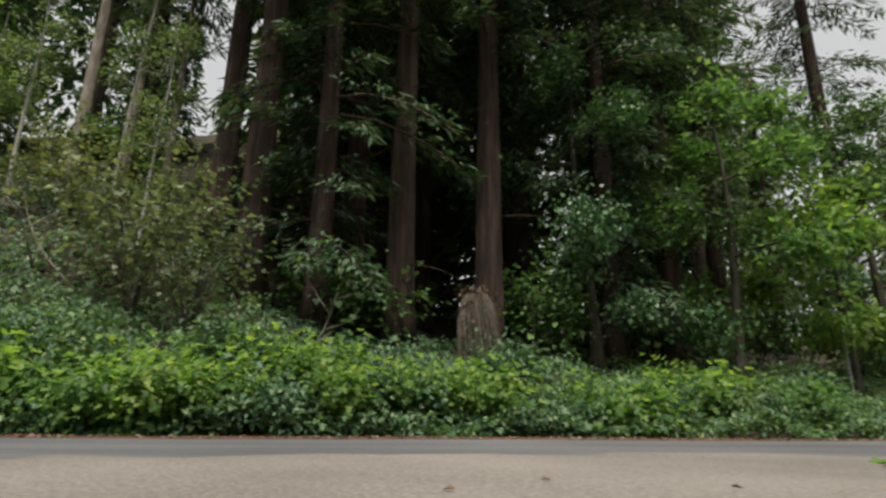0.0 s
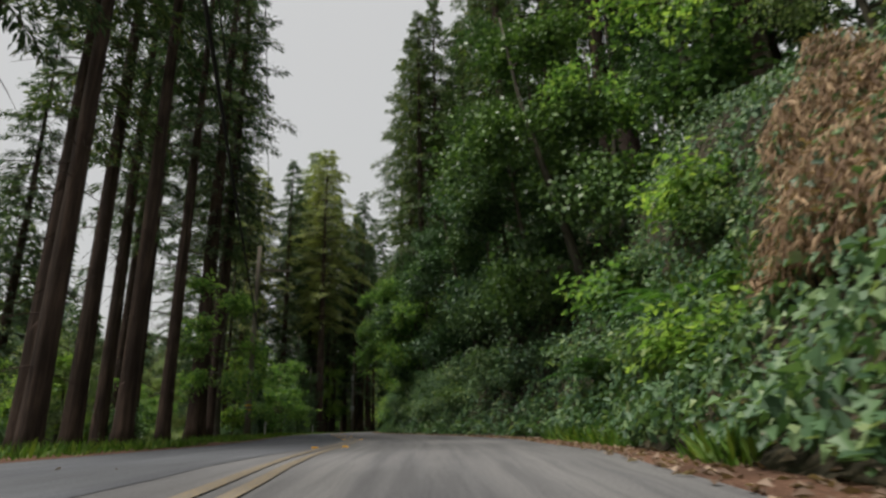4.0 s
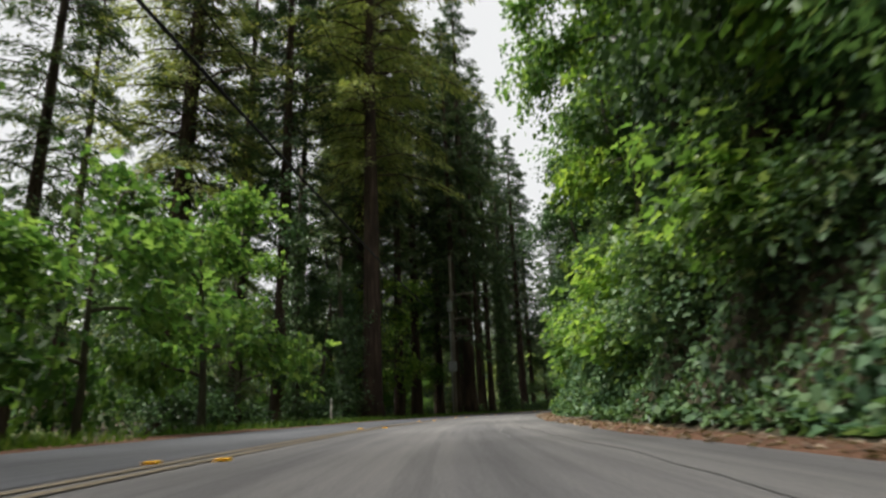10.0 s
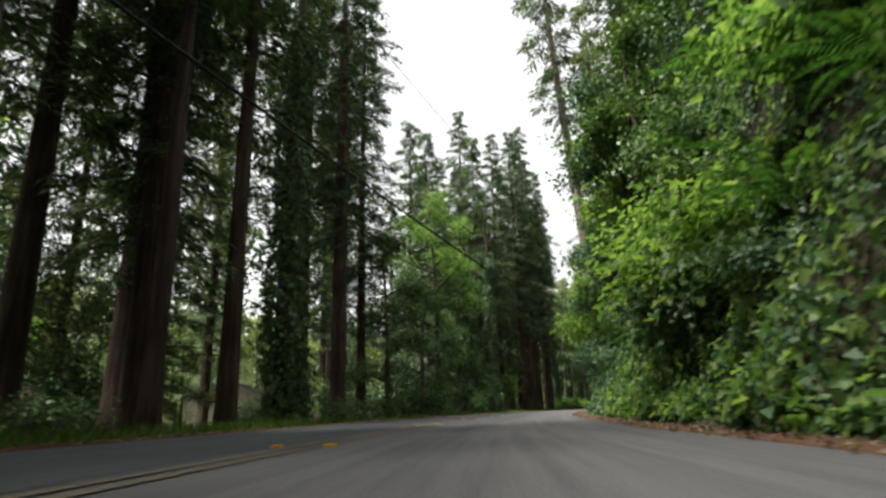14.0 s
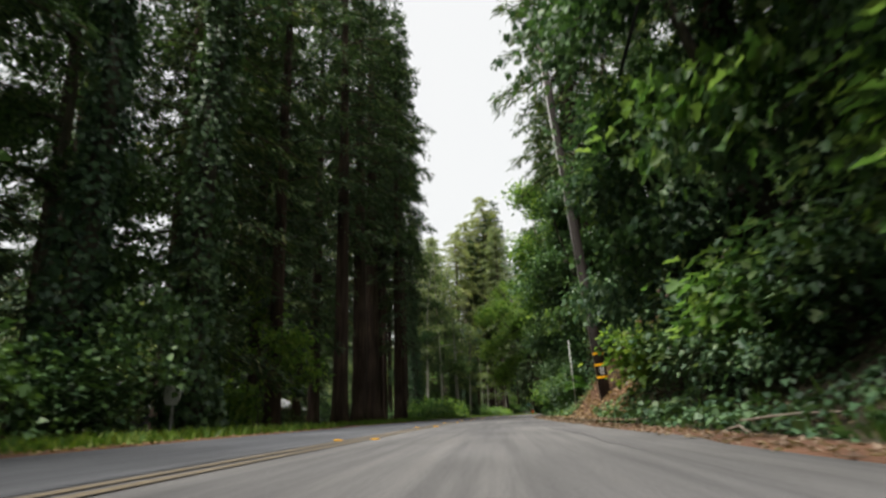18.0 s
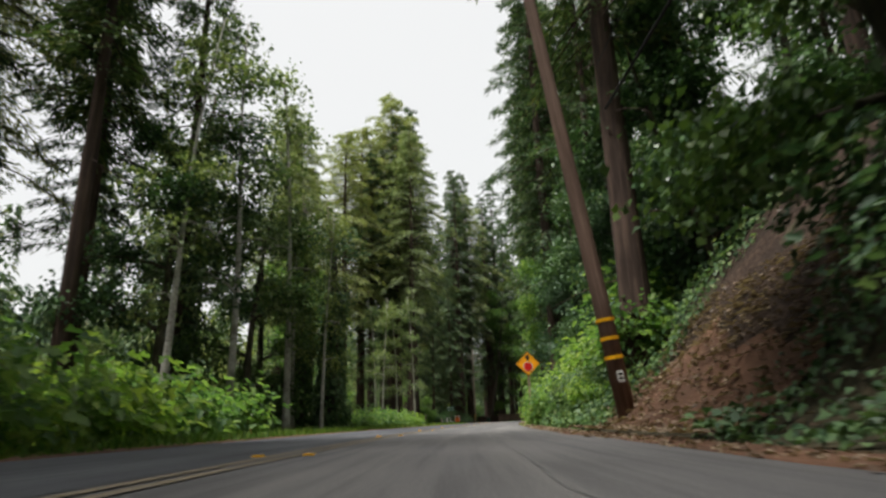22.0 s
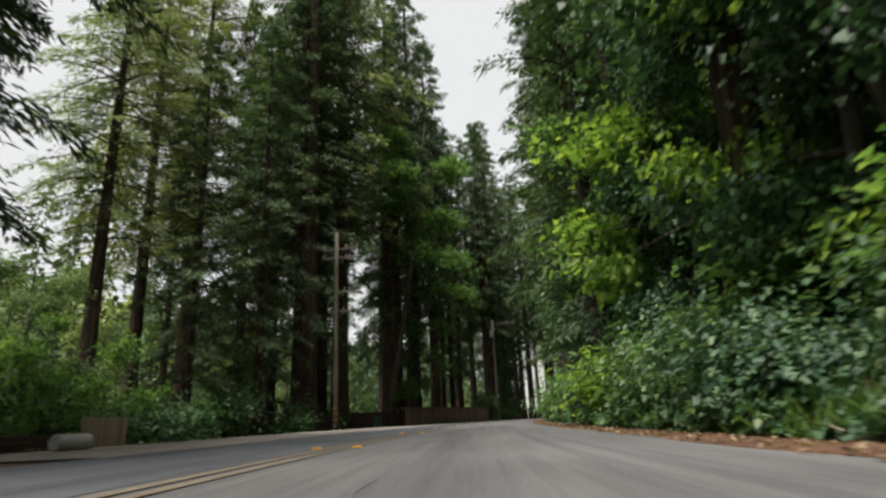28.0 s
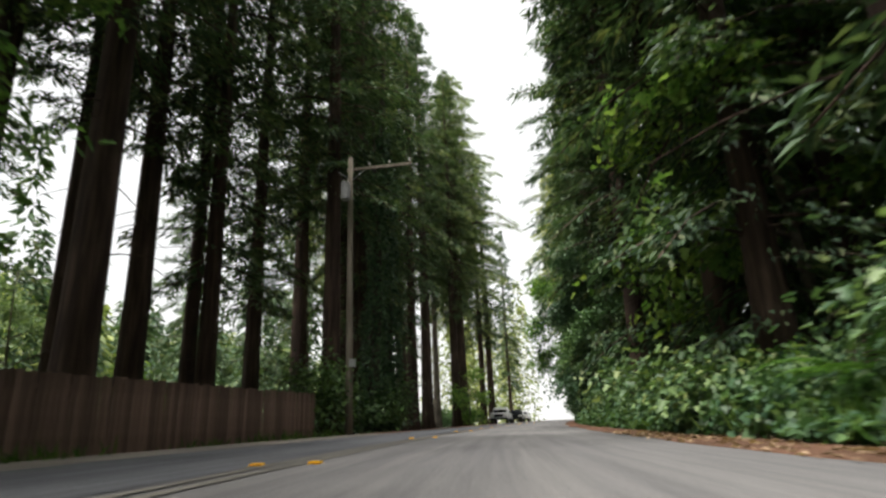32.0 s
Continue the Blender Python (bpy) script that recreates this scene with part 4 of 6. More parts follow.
RIGHT_TREES = [
    (-9.5, 10.8, 5, 0.8), (-5, 11, 0, 0.9), (-1.5, 10.6, 0, 0.85), (2, 11, 5, 0.8), (5.5, 11.8, 0, 0.9), (8.5, 13, 0, 0.8), (-13, 11.5, 0, 0.9),
    (282, 9.4, 2, 0.95), (289, 9.2, 0, 0.9), (298, 7.6, 5, 0.8), (307, 8.0, 5, 0.8), (316, 8.0, 5, 0.8), (325, 8.0, 5, 0.85), (302, 9.5, 3, 1.1), (312.5, 9.2, 3, 1.1), (320, 9.4, 7, 1.0), (334, 7.0, 2, 0.95), (343, 7, 0, 0.9), (236, 7.2, 2, 0.9), (245, 8.0, 0, 0.9), (126, 7.8, 2, 0.85), (134, 8, 0, 0.9), (64, 8.2, 2, 0.85), (57, 8.5, 0, 0.85), (222, 8, 2, 0.9),
    (-30, 14, 1, 0.9), (-24, 18, 0, 1), (-18, 13, 2, 1), (-14, 16, 5, 0.9), (-11, 12.5, 0, 0.95), (-8.5, 15, 1, 1), (-6, 13, 2, 1), (-4.5, 17, 0, 1), (-2.5, 13.6, 3, 1.2), (-1, 16, 1, 1), (0.5, 12.8, 2, 1), (2, 18, 0, 1), (3.5, 14.5, 3, 1.2),
    (6, 17, 5, 0.9), (9, 20, 3, 0.9), (13, 17, 3, 0.8), (19, 14, 3, 0.75), (20, 18, 5, 0.9), (23, 12, 2, 0.9), (26, 16, 5, 0.9), (30, 11, 0, 0.9), (33, 14, 1, 0.9), (37, 11.5, 2, 0.9), (40, 15, 0, 0.9),
    (44, 11, 1, 0.85), (47, 13, 4, 0.9), (51, 12, 0, 0.9), (55, 15, 2, 0.9), (60, 12, 5, 0.9), (66, 13, 0, 0.9), (72, 12, 5, 0.9), (78, 15, 1, 0.9), (84, 12, 0, 0.9), (90, 14, 5, 0.9), (96, 12, 1, 0.9), (103, 13, 5, 0.9),
    (110, 12, 0, 0.9), (117, 14, 1, 0.9), (124, 11, 5, 0.9), (131, 14, 0, 0.9), (147, 13, 5, 0.9), (155, 14, 1, 0.85), (163, 16, 0, 0.9), (170, 13, 5, 0.9), (178, 15, 2, 0.9), (186, 14, 0, 0.9), (194, 15, 5, 0.85),
    (204, 13, 1, 0.9), (211, 16, 0, 0.9), (219, 12, 5, 0.9), (226, 14, 1, 0.9), (233, 11, 5, 1), (240, 10, 5, 1), (243, 14, 0, 1), (250, 11, 5, 1), (257, 14, 1, 0.9), (264, 11, 0, 0.9), (272, 13, 5, 0.9), (280, 10.5, 0, 0.95), (284, 13, 3, 1.2),
    (288, 9.8, 3, 1.2), (292, 12, 2, 1), (296, 10, 3, 1.15), (301, 13, 0, 0.9), (305, 10, 2, 0.9), (310, 12, 1, 0.9), (314, 9.6, 3, 1.2), (318, 11.5, 0, 0.95), (321, 9, 2, 0.9), (326, 11, 5, 1), (333, 9, 1, 1), (341, 11, 5, 1), (350, 9, 0, 1), (361, 10, 5, 1), (374, 9, 1, 1), (390, 10, 5, 1), (408, 9, 0, 1)]
for s, u, k, sc in RIGHT_TREES:
    placed(RED[k], s, u, sc, rng=rng)
leaning(PALE_RED, 139.2, 5.3, 1.15, -5, rng)
for s, u, sc in ((16.4, 12.2, 0.62), (12.6, 12.0, 0.36), (11.2, 12.6, 0.34), (24, 13.5, 0.6), (367, -10.2, 1.0), (370.5, -9, 1.0)):
    placed(PALE_RED, s, u, sc, rng=rng)
# second rank on both sides
for k in range(46):
    s = -45 + k * 10.2 + rng.uniform(-2, 2)
    u = -rng.uniform(20, 34)
    if not (58 < s < 82 or 140 < s < 160 or 270 < s < 297 or 225 < s < 262 and u < -18):
        placed(RED[[0, 1, 5, 2, 5][k % 5]], s, u, rng.uniform(0.85, 1.1), rng=rng)
    placed(RED[[5, 1, 0, 5, 2][k % 5]], s, rng.uniform(18, 30), rng.uniform(0.7, 0.95), rng=rng)


def far_wood(name, s0, s1, u0, u1, trees, seed, h0, h1, leaf, base=0.0, n=420, big=1.0):
    """Woods too far off to tell tree from tree: narrow cones of hanging sprays."""
    rng = np.random.default_rng(seed)
    pts, tips, ln, wd = [], [], [], []
    for k in range(trees):
        s, u = rng.uniform(s0, s1), rng.uniform(u0, u1)
        x, y = road_xy(s, u)
        z0, h, r = float(ground_z(s, u)), rng.uniform(h0, h1), rng.uniform(2.4, 4.2) * big
        f = rng.random(n) ** 0.8 * (1 - base) + base
        az = rng.uniform(0, 6.283, n)
        q = r * (1.05 - f) ** 0.8 * rng.uniform(0.3, 1.05, n)
        pts.append(np.stack([x + q * np.cos(az), y + q * np.sin(az), z0 + f * h], -1))
        tips.append(np.stack([np.cos(az), np.sin(az), -rng.uniform(0.2, 0.9, n)], -1) + rng.normal(0, 0.3, (n, 3)))
        ln.append(rng.uniform(0.7, 1.8, n) * big)
        wd.append(rng.uniform(0.3, 0.7, n) * big)
    p = np.vstack(pts)
    ob = part(name, mesh_from(name, *leaves(p, np.vstack(tips), [0, 0, 1.0] + rng.normal(0, 0.5, p.shape), np.concatenate(ln), np.concatenate(wd), 0.15)), leaf)
    return tagged(ob, "dense conifer woods filling the distance", "woods", kind="stuff")


for k in range(7):
    far_wood("far_woods", -60 + k * 70, 10 + k * 70, -75, -36, 30, 700 + k, 14, 38, "leaf_redwood")
    far_wood("far_woods", -60 + k * 70, 10 + k * 70, 26, 48, 20, 720 + k, 14, 30, "leaf_redwood")
far_wood("far_woods", -35, 20, 19, 34, 34, 743, 16, 34, "leaf_redwood")
far_wood("far_woods", -150, -45, -40, 60, 60, 740, 16, 36, "leaf_redwood")
far_wood("far_woods", 425, 500, -30, -6, 22, 741, 18, 40, "leaf_sunlit")
far_wood("far_woods", 425, 500, 7, 30, 22, 742, 18, 40, "leaf_redwood")

for k in range(9):
    far_wood("hillside_woods", -120 + k * 75, -45 + k * 75, -150, -78, 64, 760 + k, 15, 27, "leaf_redwood" if k % 2 else "leaf_pale", n=230, big=1.9)
# young growth behind the front rank of trunks, sunlit partly by its pale leaf colour
for k in range(46):
    s = (14 + k * 1.5) if k < 40 else 60 + (k - 40) * 3.5
    placed((MAP[2], MAP[0], PALE)[k % 3], s, -rng.uniform(14.5, 22), rng.uniform(0.55, 0.9), rng=rng)
for k in range(34):
    s = 92 + k * 2.1 if k < 20 else 296 + (k - 20) * 2.8
    placed((MAP[2], PALE, DARKB[0])[k % 3], s, -rng.uniform(16, 25), rng.uniform(0.6, 0.95), rng=rng)

# broadleaf trees, laurels on the bank, ivy trunks
for k in range(64):
    s = -34 + k * 6.4 + rng.uniform(-1.5, 1.5)
    if 158 < s < 167 or 197 < s < 203 or -8 < s < 20:
        continue
    placed(LAUR[k % 2], s, rng.uniform(8.4, 12.0) if s < 255 else rng.uniform(10, 13), rng.uniform(0.7, 1.05), rng=rng)
for s, u, k, sc in ((-13.5, 9.5, 1, 0.9), (-17, 8, 0, 1), (22, 10, 1, 0.9), (27, 8.4, 0, 1), (60, 6.6, 1, 0.85), (63.5, 5.8, 0, 0.9), (73, 6.2, 0, 1), (77, 6.6, 1, 0.8), (98, 6.2, 0, 0.95), (103, 6.0, 0, 1), (120, 6.4, 0, 0.9), (124, 6.6, 2, 1.2),
                    (146, 6.4, 1, 0.75), (152, 6.2, 0, 1), (156, 6.6, 1, 0.8), (174, 6.0, 0, 1), (180, 6.4, 1, 0.9), (187, 6.6, 1, 0.95), (192, 5.8, 1, 0.85), (246, 6.4, 0, 0.9), (266, 6.4, 1, 0.8), (272, 6.2, 0, 1), (277, 6.8, 1, 0.85), (290, 6.6, 0, 0.8), (252, 6.0, 0, 0.8), (258, 6.2, 0, 0.9), (315, 6.6, 0, 0.9), (320, 7, 2, 1.2),
                    (56, -7.6, 0, 0.9), (66.1, -7.6, 0, 1.1), (70, -6.4, 2, 1.3), (76, -7, 0, 1.15), (80, -8, 1, 0.8), (43.5, -6.6, 1, 0.9), (171, -9, 2, 1.3), (311.5, -8.4, 1, 1.05), (280, -18, 2, 0.9), (283, -26, 0, 0.9), (350, 6.2, 0, 1), (362, -5.8, 2, 1)):
    placed(MAP[k], s, u, sc, rng=rng)
for s, u, k, sc in ((106.5, -11.8, 1, 1.1), (111.5, -15, 1, 1.2), (95.2, -8.8, 1, 1.0), (101.5, -12.5, 0, 1.1)):
    placed(MAP[k], s, u, sc, rng=rng)
placed(TALLB, 147.5, -8.2, 1.0, rng=rng)
placed(TALLB, 236, -14, 0.8, rng=rng)
for s, u, k, sc in ((124.6, -8.6, 2, 1.15), (162.5, -7.2, 2, 1.0), (159, -8.8, 0, 1), (224, -7.0, 1, 0.95), (226.2, -9.8, 1, 1.1), (231.3, -9.8, 1, 0.75), (222, -14.8, 2, 0.9), (85.5, -5.9, 1, 0.62), (83, -7, 0, 0.7), (338, -6.6, 2, 1.1), (334.5, -6.2, 0, 1.0), (67.5, 5.6, 0, 0.8), (100, 8.6, 2, 0.8), (128, 7.5, 2, 0.9), (207, 8, 0, 0.9), (66.2, -7.2, 0, 0.62), (199.5, -7.4, 0, 0.9)):
    placed(IVY[k], s, u, sc, rng=rng)
for s, u, sc in ((249, -10.0, 1.0), (250.1, -8.7, 0.95), (250.4, -7.0, 1.0), (256.6, -19, 0.9), (222.5, -8.6, 1.1), (215.5, -8.8, 1.6), (219, -7.6, 1.5), (212, -9.8, 1.4), (246, -13, 1), (243, -16, 1), (254, -12, 1.05), (221, -6.6, 0.9)):
    placed(ALDER, s, u, sc, rng=rng)
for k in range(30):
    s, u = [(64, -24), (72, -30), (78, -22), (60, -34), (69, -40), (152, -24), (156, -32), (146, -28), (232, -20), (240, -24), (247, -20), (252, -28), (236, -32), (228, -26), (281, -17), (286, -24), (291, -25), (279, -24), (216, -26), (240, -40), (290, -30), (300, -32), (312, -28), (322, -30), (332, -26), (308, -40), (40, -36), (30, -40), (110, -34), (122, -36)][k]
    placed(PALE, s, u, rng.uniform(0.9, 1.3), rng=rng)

for s, u, k, sc in ((277.5, -13.5, 0, 0.6), (279.5, -15.5, 1, 0.55), (282, -13.8, 2, 0.9), (275.5, -16, 0, 0.6), (276.5, -11.8, 2, 0.55), (279, -12.0, 2, 0.6)):
    placed(MAP[k], s, u, sc, rng=rng)
# the leafy wall on the bank: laurel, ivy and maple down to the road's edge
for s0, s1, kinds, u, deg in ((22, 46, "0131", 6.4, -9), (46, 58, "2010", 6.2, -10), (58, 69, "1012", 6.4, -8), (69, 87, "2032", 7.8, -6), (87, 100, "0132", 6.0, -6), (100, 117, "0313", 8.6, -4), (117, 141, "0112", 6.2, -6),
                              (142, 159, "0103", 6.2, -10), (168, 198, "0313", 6.0, -11), (205, 230, "0131", 7.4, -6), (230, 247, "3013", 6.9, -8), (251, 264, "0101", 8.6, -4), (264, 276, "0313", 6.8, -7), (276, 290, "0100", 6.7, -6), (290, 330, "0100", 10.0, -2), (330, 404, "0101", 5.8, -8)):
    s, k = s0 + 1.0, 0
    while s < s1:
        leaning(CURT[int(kinds[k % 4])], s, u + rng.uniform(-0.4, 0.7), rng.uniform(0.75, 1.1), deg + rng.uniform(-4, 4), rng)
        s, k = s + rng.uniform(2.8, 4.0), k + 1
for s, u, sc, deg in ((190, 5.2, 0.8, -36), (188, 5.4, 0.75, -30), (55, 5.6, 0.8, -20), (52, 6.0, 0.75, -14), (71, 6.6, 0.8, -10), (150.5, 6.6, 0.8, -16), (174, 6.4, 0.85, -14),  (352, 6.0, 1.0, -18), (232, 7.0, 0.8, -10)):
    leaning(OVER, s, u, sc, deg, rng)
for s, u, sc, deg in ((307, -9.4, 1.3, 11), (312.5, -10.4, 1.2, 9), (319, 7.6, 1.1, -12)):
    leaning(TALLO, s, u, sc, deg, rng)
for s, u, k, sc in ((174, -14, 5, 1), (183, -14, 5, 1), (186, -18, 5, 1), (163, -13, 5, 0.9), (159, -15, 5, 1), (169.5, -18, 5, 1), (86, -16, 5, 1), (92, -17, 0, 1), (96, -9.5, 2, 0.9), (99, -8.6, 6, 0.9), (102, -15, 5, 1)):
    placed(RED[k], s, u, sc, rng=rng)
for s, u, k, sc in ((82, -12, 0, 1), (88, -8.5, 0, 0.8), (94, -11, 1, 0.9), (214, -11.5, 1, 1.1), (218.5, -9.6, 0, 1.2), (225, -11.5, 1, 1.1), (138, -8.6, 1, 1), (143, -8, 0, 1), (150, -8.8, 1, 1), (160, -10, 1, 1.1)):
    placed(LAUR[k], s, u, sc, rng=rng)
# tall conifers right at the bank, whose boughs reach out over the lane
for s, k, sc in ((51, 0, 0.8), (58, 0, 0.85), (65, 0, 0.8), (150.5, 0, 0.8), (156, 0, 0.8), (170, 0, 0.8), (173.5, 0, 0.85), (206, 0, 0.85), (228, 0, 0.9), (234, 0, 0.9), (240, 0, 0.95), (246.5, 2, 0.9), (253, 0, 0.9), (260, 0, 0.95), (268, 0, 0.85), (275, 0, 0.9), (281, 5, 0.8), (287, 5, 0.75), (293, 5, 0.8), (300, 7, 0.95), (304, 3, 1.15), (308, 5, 0.75), (311, 3, 1.2), (314.5, 5, 0.7), (318, 3, 1.15), (322, 5, 0.75), (326, 3, 1.2), (333, 5, 0.9), (341, 5, 0.95), (350, 5, 0.95), (360, 5, 1), (370, 5, 1), (381, 5, 1)):
    placed(RED[k], s, rng.uniform(5.6, 6.5), sc, rng=rng)
# lush bushes up the open face of the bank
for s0, s1, n, u1, kinds in ((57, 70, 26, 7.6, (BUSH[0], BUSH[2], BRIGHT[0])), (86, 100, 26, 7.6, (BUSH[0], BUSH[2], BUSH[1])), (24, 56, 30, 7.0, (BUSH[0], BUSH[1])), (69, 87, 34, 8.0, (BRIGHT[0], BUSH[0], BRIGHT[1], BUSH[2])), (96, 117, 54, 8.0, (BRIGHT[0], BUSH[2], BRIGHT[1], BUSH[0], BRIGHT[0])), (142, 157, 22, 7.0, (BUSH[0], BRIGHT[0], BUSH[2])), (262, 285, 24, 6.6, (BUSH[1], BUSH[0], BRIGHT[0])), (285, 328, 8, 5.4, (BUSH[1],)), (168, 196, 22, 6.0, (BUSH[0], BUSH[2], BRIGHT[0])), (206, 232, 22, 7.6, (BRIGHT[0], BUSH[0], BUSH[2]))):
    for k in range(n):
        placed(kinds[k % len(kinds)], s0 + (s1 - s0) * (k + rng.random()) / n, 4.7 + (u1 - 4.7) * rng.random(), rng.uniform(0.7, 1.1), rng=rng)
for k in range(18):
    placed(FERN[k % 2], rng.uniform(101, 117), rng.uniform(4.8, 7.5), rng.uniform(0.9, 1.4), rng=rng, dz=0.3)
leaning(CURT[3], 156.5, 5.2, 0.75, -10, rng)
placed(BRIGHT[1], 159.0, 4.9, 0.8, rng=rng)
for k in range(10):
    s = 0.3 + k * 0.62 + rng.uniform(-0.2, 0.2)
    placed(BIGL, s, rng.uniform(4.5, 5.4), rng.uniform(0.5, 0.8), rng=rng)

for s, u, k, sc in ((13.8, 9.2, 1, 0.6), (11.8, 11.2, 1, 0.65), (17.5, 10, 0, 0.6), (9.2, 10.6, 1, 0.5)):
    placed((PALE, ALDER)[k], s, u, sc, rng=rng)
# shrubs: bright thickets at the road's edge, dark ones under the trees
for k in range(120):
    s = -36 + k * 3.5 + rng.uniform(-1, 1)
    if 159.5 < s < 167.5 or 198 < s < 203.5 or 7.5 < s < 13:
        continue
    r = k % 5
    kind = BRIGHT[0] if r in (0,) and (s < 16 or 94 < s < 110 or 170 < s < 196 or 205 < s < 260 or s > 262) else BUSH[r % 3]
    placed(kind, s, rng.uniform(4.9, 5.9), rng.uniform(0.55, 0.85) * (0.62 if s > 284 else 1), rng=rng)
for k in range(34):
    s = -10 + k * 0.9 + rng.uniform(-0.4, 0.4)
    if 7.6 < s < 14.2:
        continue
    placed(BRIGHT[0] if k % 3 == 0 else BUSH[k % 3], s, rng.uniform(4.6, 6.4), rng.uniform(0.5, 0.8), rng=rng)
for s, u, k, sc in ((206, 5.6, 1, 0.9), (208, 6.4, 1, 1.1), (210, 5.8, 0, 1), (212, 6.6, 1, 1.2), (214, 5.6, 0, 1), (216, 6.0, 1, 1.0), (217.1, 4.25, 1, 0.72), (217.3, 4.0, 0, 0.55), (218.6, 4.4, 0, 0.6), (217.9, 4.7, 1, 0.6), (216.6, 4.5, 0, 0.5), (219.5, 4.8, 1, 0.7), (218.5, 5.4, 0, 0.9), (220, 6.2, 1, 1), (223, 5.4, 0, 0.9), (260, 5.2, 0, 1), (263, 5.4, 1, 0.9), (250, 5.4, 0, 1.3), (253, 5.6, 0, 1.4), (256, 5.5, 0, 1.3), (259, 5.5, 0, 1.2), (249, 4.9, 0, 0.9), (251, 4.8, 1, 0.8), (253, 4.9, 0, 1), (255, 5.0, 1, 0.9), (257.5, 4.9, 0, 0.9), (248, 5.6, 0, 1.1), (250, 6.2, 1, 1.1), (252, 5.6, 0, 1.2), (254, 6.4, 1, 1.2), (256, 5.6, 0, 1), (100, 5.2, 0, 1), (102.5, 5.4, 1, 0.9), (273, 5.8, 1, 1), (71, 5.4, 0, 1), (150, 5.6, 1, 1),
                    (197, -6.6, 0, 1.3), (199.5, -6.0, 0, 1.4), (202, -6.4, 0, 1.5), (204, -5.9, 0, 1.2), (206.5, -6.6, 0, 1.4), (209, -6.2, 0, 1.2), (226, -6.0, 0, 0.7), (229, -6.6, 0, 0.9), (233, -6.2, 0, 1), (236, -6.0, 0, 0.9), (239, -6.4, 0, 1), (242, -6, 0, 0.9), (245, -6.2, 0, 0.8), (286, -26, 1, 1.2), (282, -24, 1, 1.2)):
    placed(BRIGHT[k], s, u, sc, rng=rng)
for k in range(64):
    s = -36 + k * 7.0 + rng.uniform(-2, 2)
    placed(DARKB[k % 2], s, -rng.uniform(11, 17), rng.uniform(0.8, 1.25), rng=rng)
    if s < 30 or 150 < s < 215:
        placed(DARKB[(k + 1) % 2], s + 2, rng.uniform(9, 15), rng.uniform(0.8, 1.2), rng=rng)
for s, u, k, sc in ((152, -7.6, 1, 1), (155, -8.4, 0, 1.1), (158, -7.4, 1, 0.8), (141, -8, 0, 1), (136, -7.6, 0, 0.8), (145, -9, 1, 1), (149, -10, 1, 1.2), (112, -7.4, 0, 0.5), (109, -8, 0, 0.5), (129, -7.6, 0, 0.6), (326.5, -6.0, 1, 0.9), (330, -6.9, 1, 1.1), (333, -6.0, 0, 1.0), (336, -5.6, 1, 0.9), (290, -9.6, 0, 0.7), (293, -10.6, 1, 0.8), (287, -11.5, 1, 1), (283, -12, 0, 1), (278, -11, 0, 0.8), (86.5, -6.4, 1, 0.8), (79, -9, 0, 1), (64, -10, 0, 0.8)):
    placed(DARKB[k], s, u, sc, rng=rng)
for k in range(30):
    s, u = [(rng.uniform(58, 82), -rng.uniform(12, 20)), (rng.uniform(225, 262), -rng.uniform(13, 20)), (rng.uniform(300, 335), -rng.uniform(18, 26))][k % 3]
    placed(PALEB, s, u, rng.uniform(0.8, 1.3), rng=rng)
placed(DEADB, 153.5, 8.5, 0.6, rng=rng)
for s, u, sc in ((4.5, 7.6, 1), (6.5, 8.4, 1.1), (8, 9.4, 1.1), (11.5, 9.8, 1), (13.5, 8.4, 0.9)):
    placed(TWIGS, s, u, sc, rng=rng)
for k in range(30):
    s = [82, 84.5, 87, 89.5, 92, 94, 96.5, 99, 105, 113, 116, 119, 121.5, 126, 16, 17.5, 19, 5, 2.5, 169, 172, 184, 190, 232, 285, 300, 306, 311, 78, 75][k]
    placed(FERN[k % 2], s, rng.uniform(4.6, 5.6), rng.uniform(0.8, 1.2), rng=rng, dz=0.1)


# ---- ground cover on the bank and grass on the verges ----
def bank_cover(name, label, s0, s1, count, size, leaf, seed, u0=0.35, u1=9.5, keep=None, lift=0.45, shape=leaves):
    rng = np.random.default_rng(seed)
    s = rng.uniform(s0, s1, count)
    u = EDGE_R + u0 + (u1 - u0) * rng.random(count) ** 1.35
    if keep:
        ok = keep(s, u)
        s, u = s[ok], u[ok]
    n = len(s)
    e = 0.05
    p = np.concatenate([road_xy(s, u), ground_z(s, u)[:, None]], -1)
    du = np.concatenate([road_xy(s, u + e), ground_z(s, u + e)[:, None]], -1) - p
    ds = np.concatenate([road_xy(s + e, u), ground_z(s + e, u)[:, None]], -1) - p
    nrm = unit(np.cross(du, ds))
    nrm *= np.sign(nrm[:, 2:3])
    hump = 0.5 + 0.5 * np.sin(s * 2.1 + np.sin(u * 1.7)) * np.sin(u * 2.3 + s * 0.6)
    p += nrm * (lift * hump * rng.random(n) ** 0.6 + 0.03)[:, None]
    tip = -unit(du) * 0.7 + rng.normal(0, 0.55, (n, 3)) + np.array([0, 0, -0.15])
    z = size * rng.uniform(0.5, 1.3, n)
    ob = part(name, mesh_from(name, *shape(p, tip, nrm + rng.normal(0, 0.4, (n, 3)) + np.array([0, 0, 0.5]), z, z * 0.9)), leaf)
    return tagged(ob, label, "undergrowth", kind="stuff")


def slide(s, u):
    """Where the bank has slipped and is bare."""
    a = np.exp(-(((s - 163.6) / 3.2) ** 2)) + np.exp(-(((s - 200.6) / 2.2) ** 2))
    return (a * np.clip(1.25 - (u - EDGE_R) / 9.0, 0.0, 1) < 0.33)


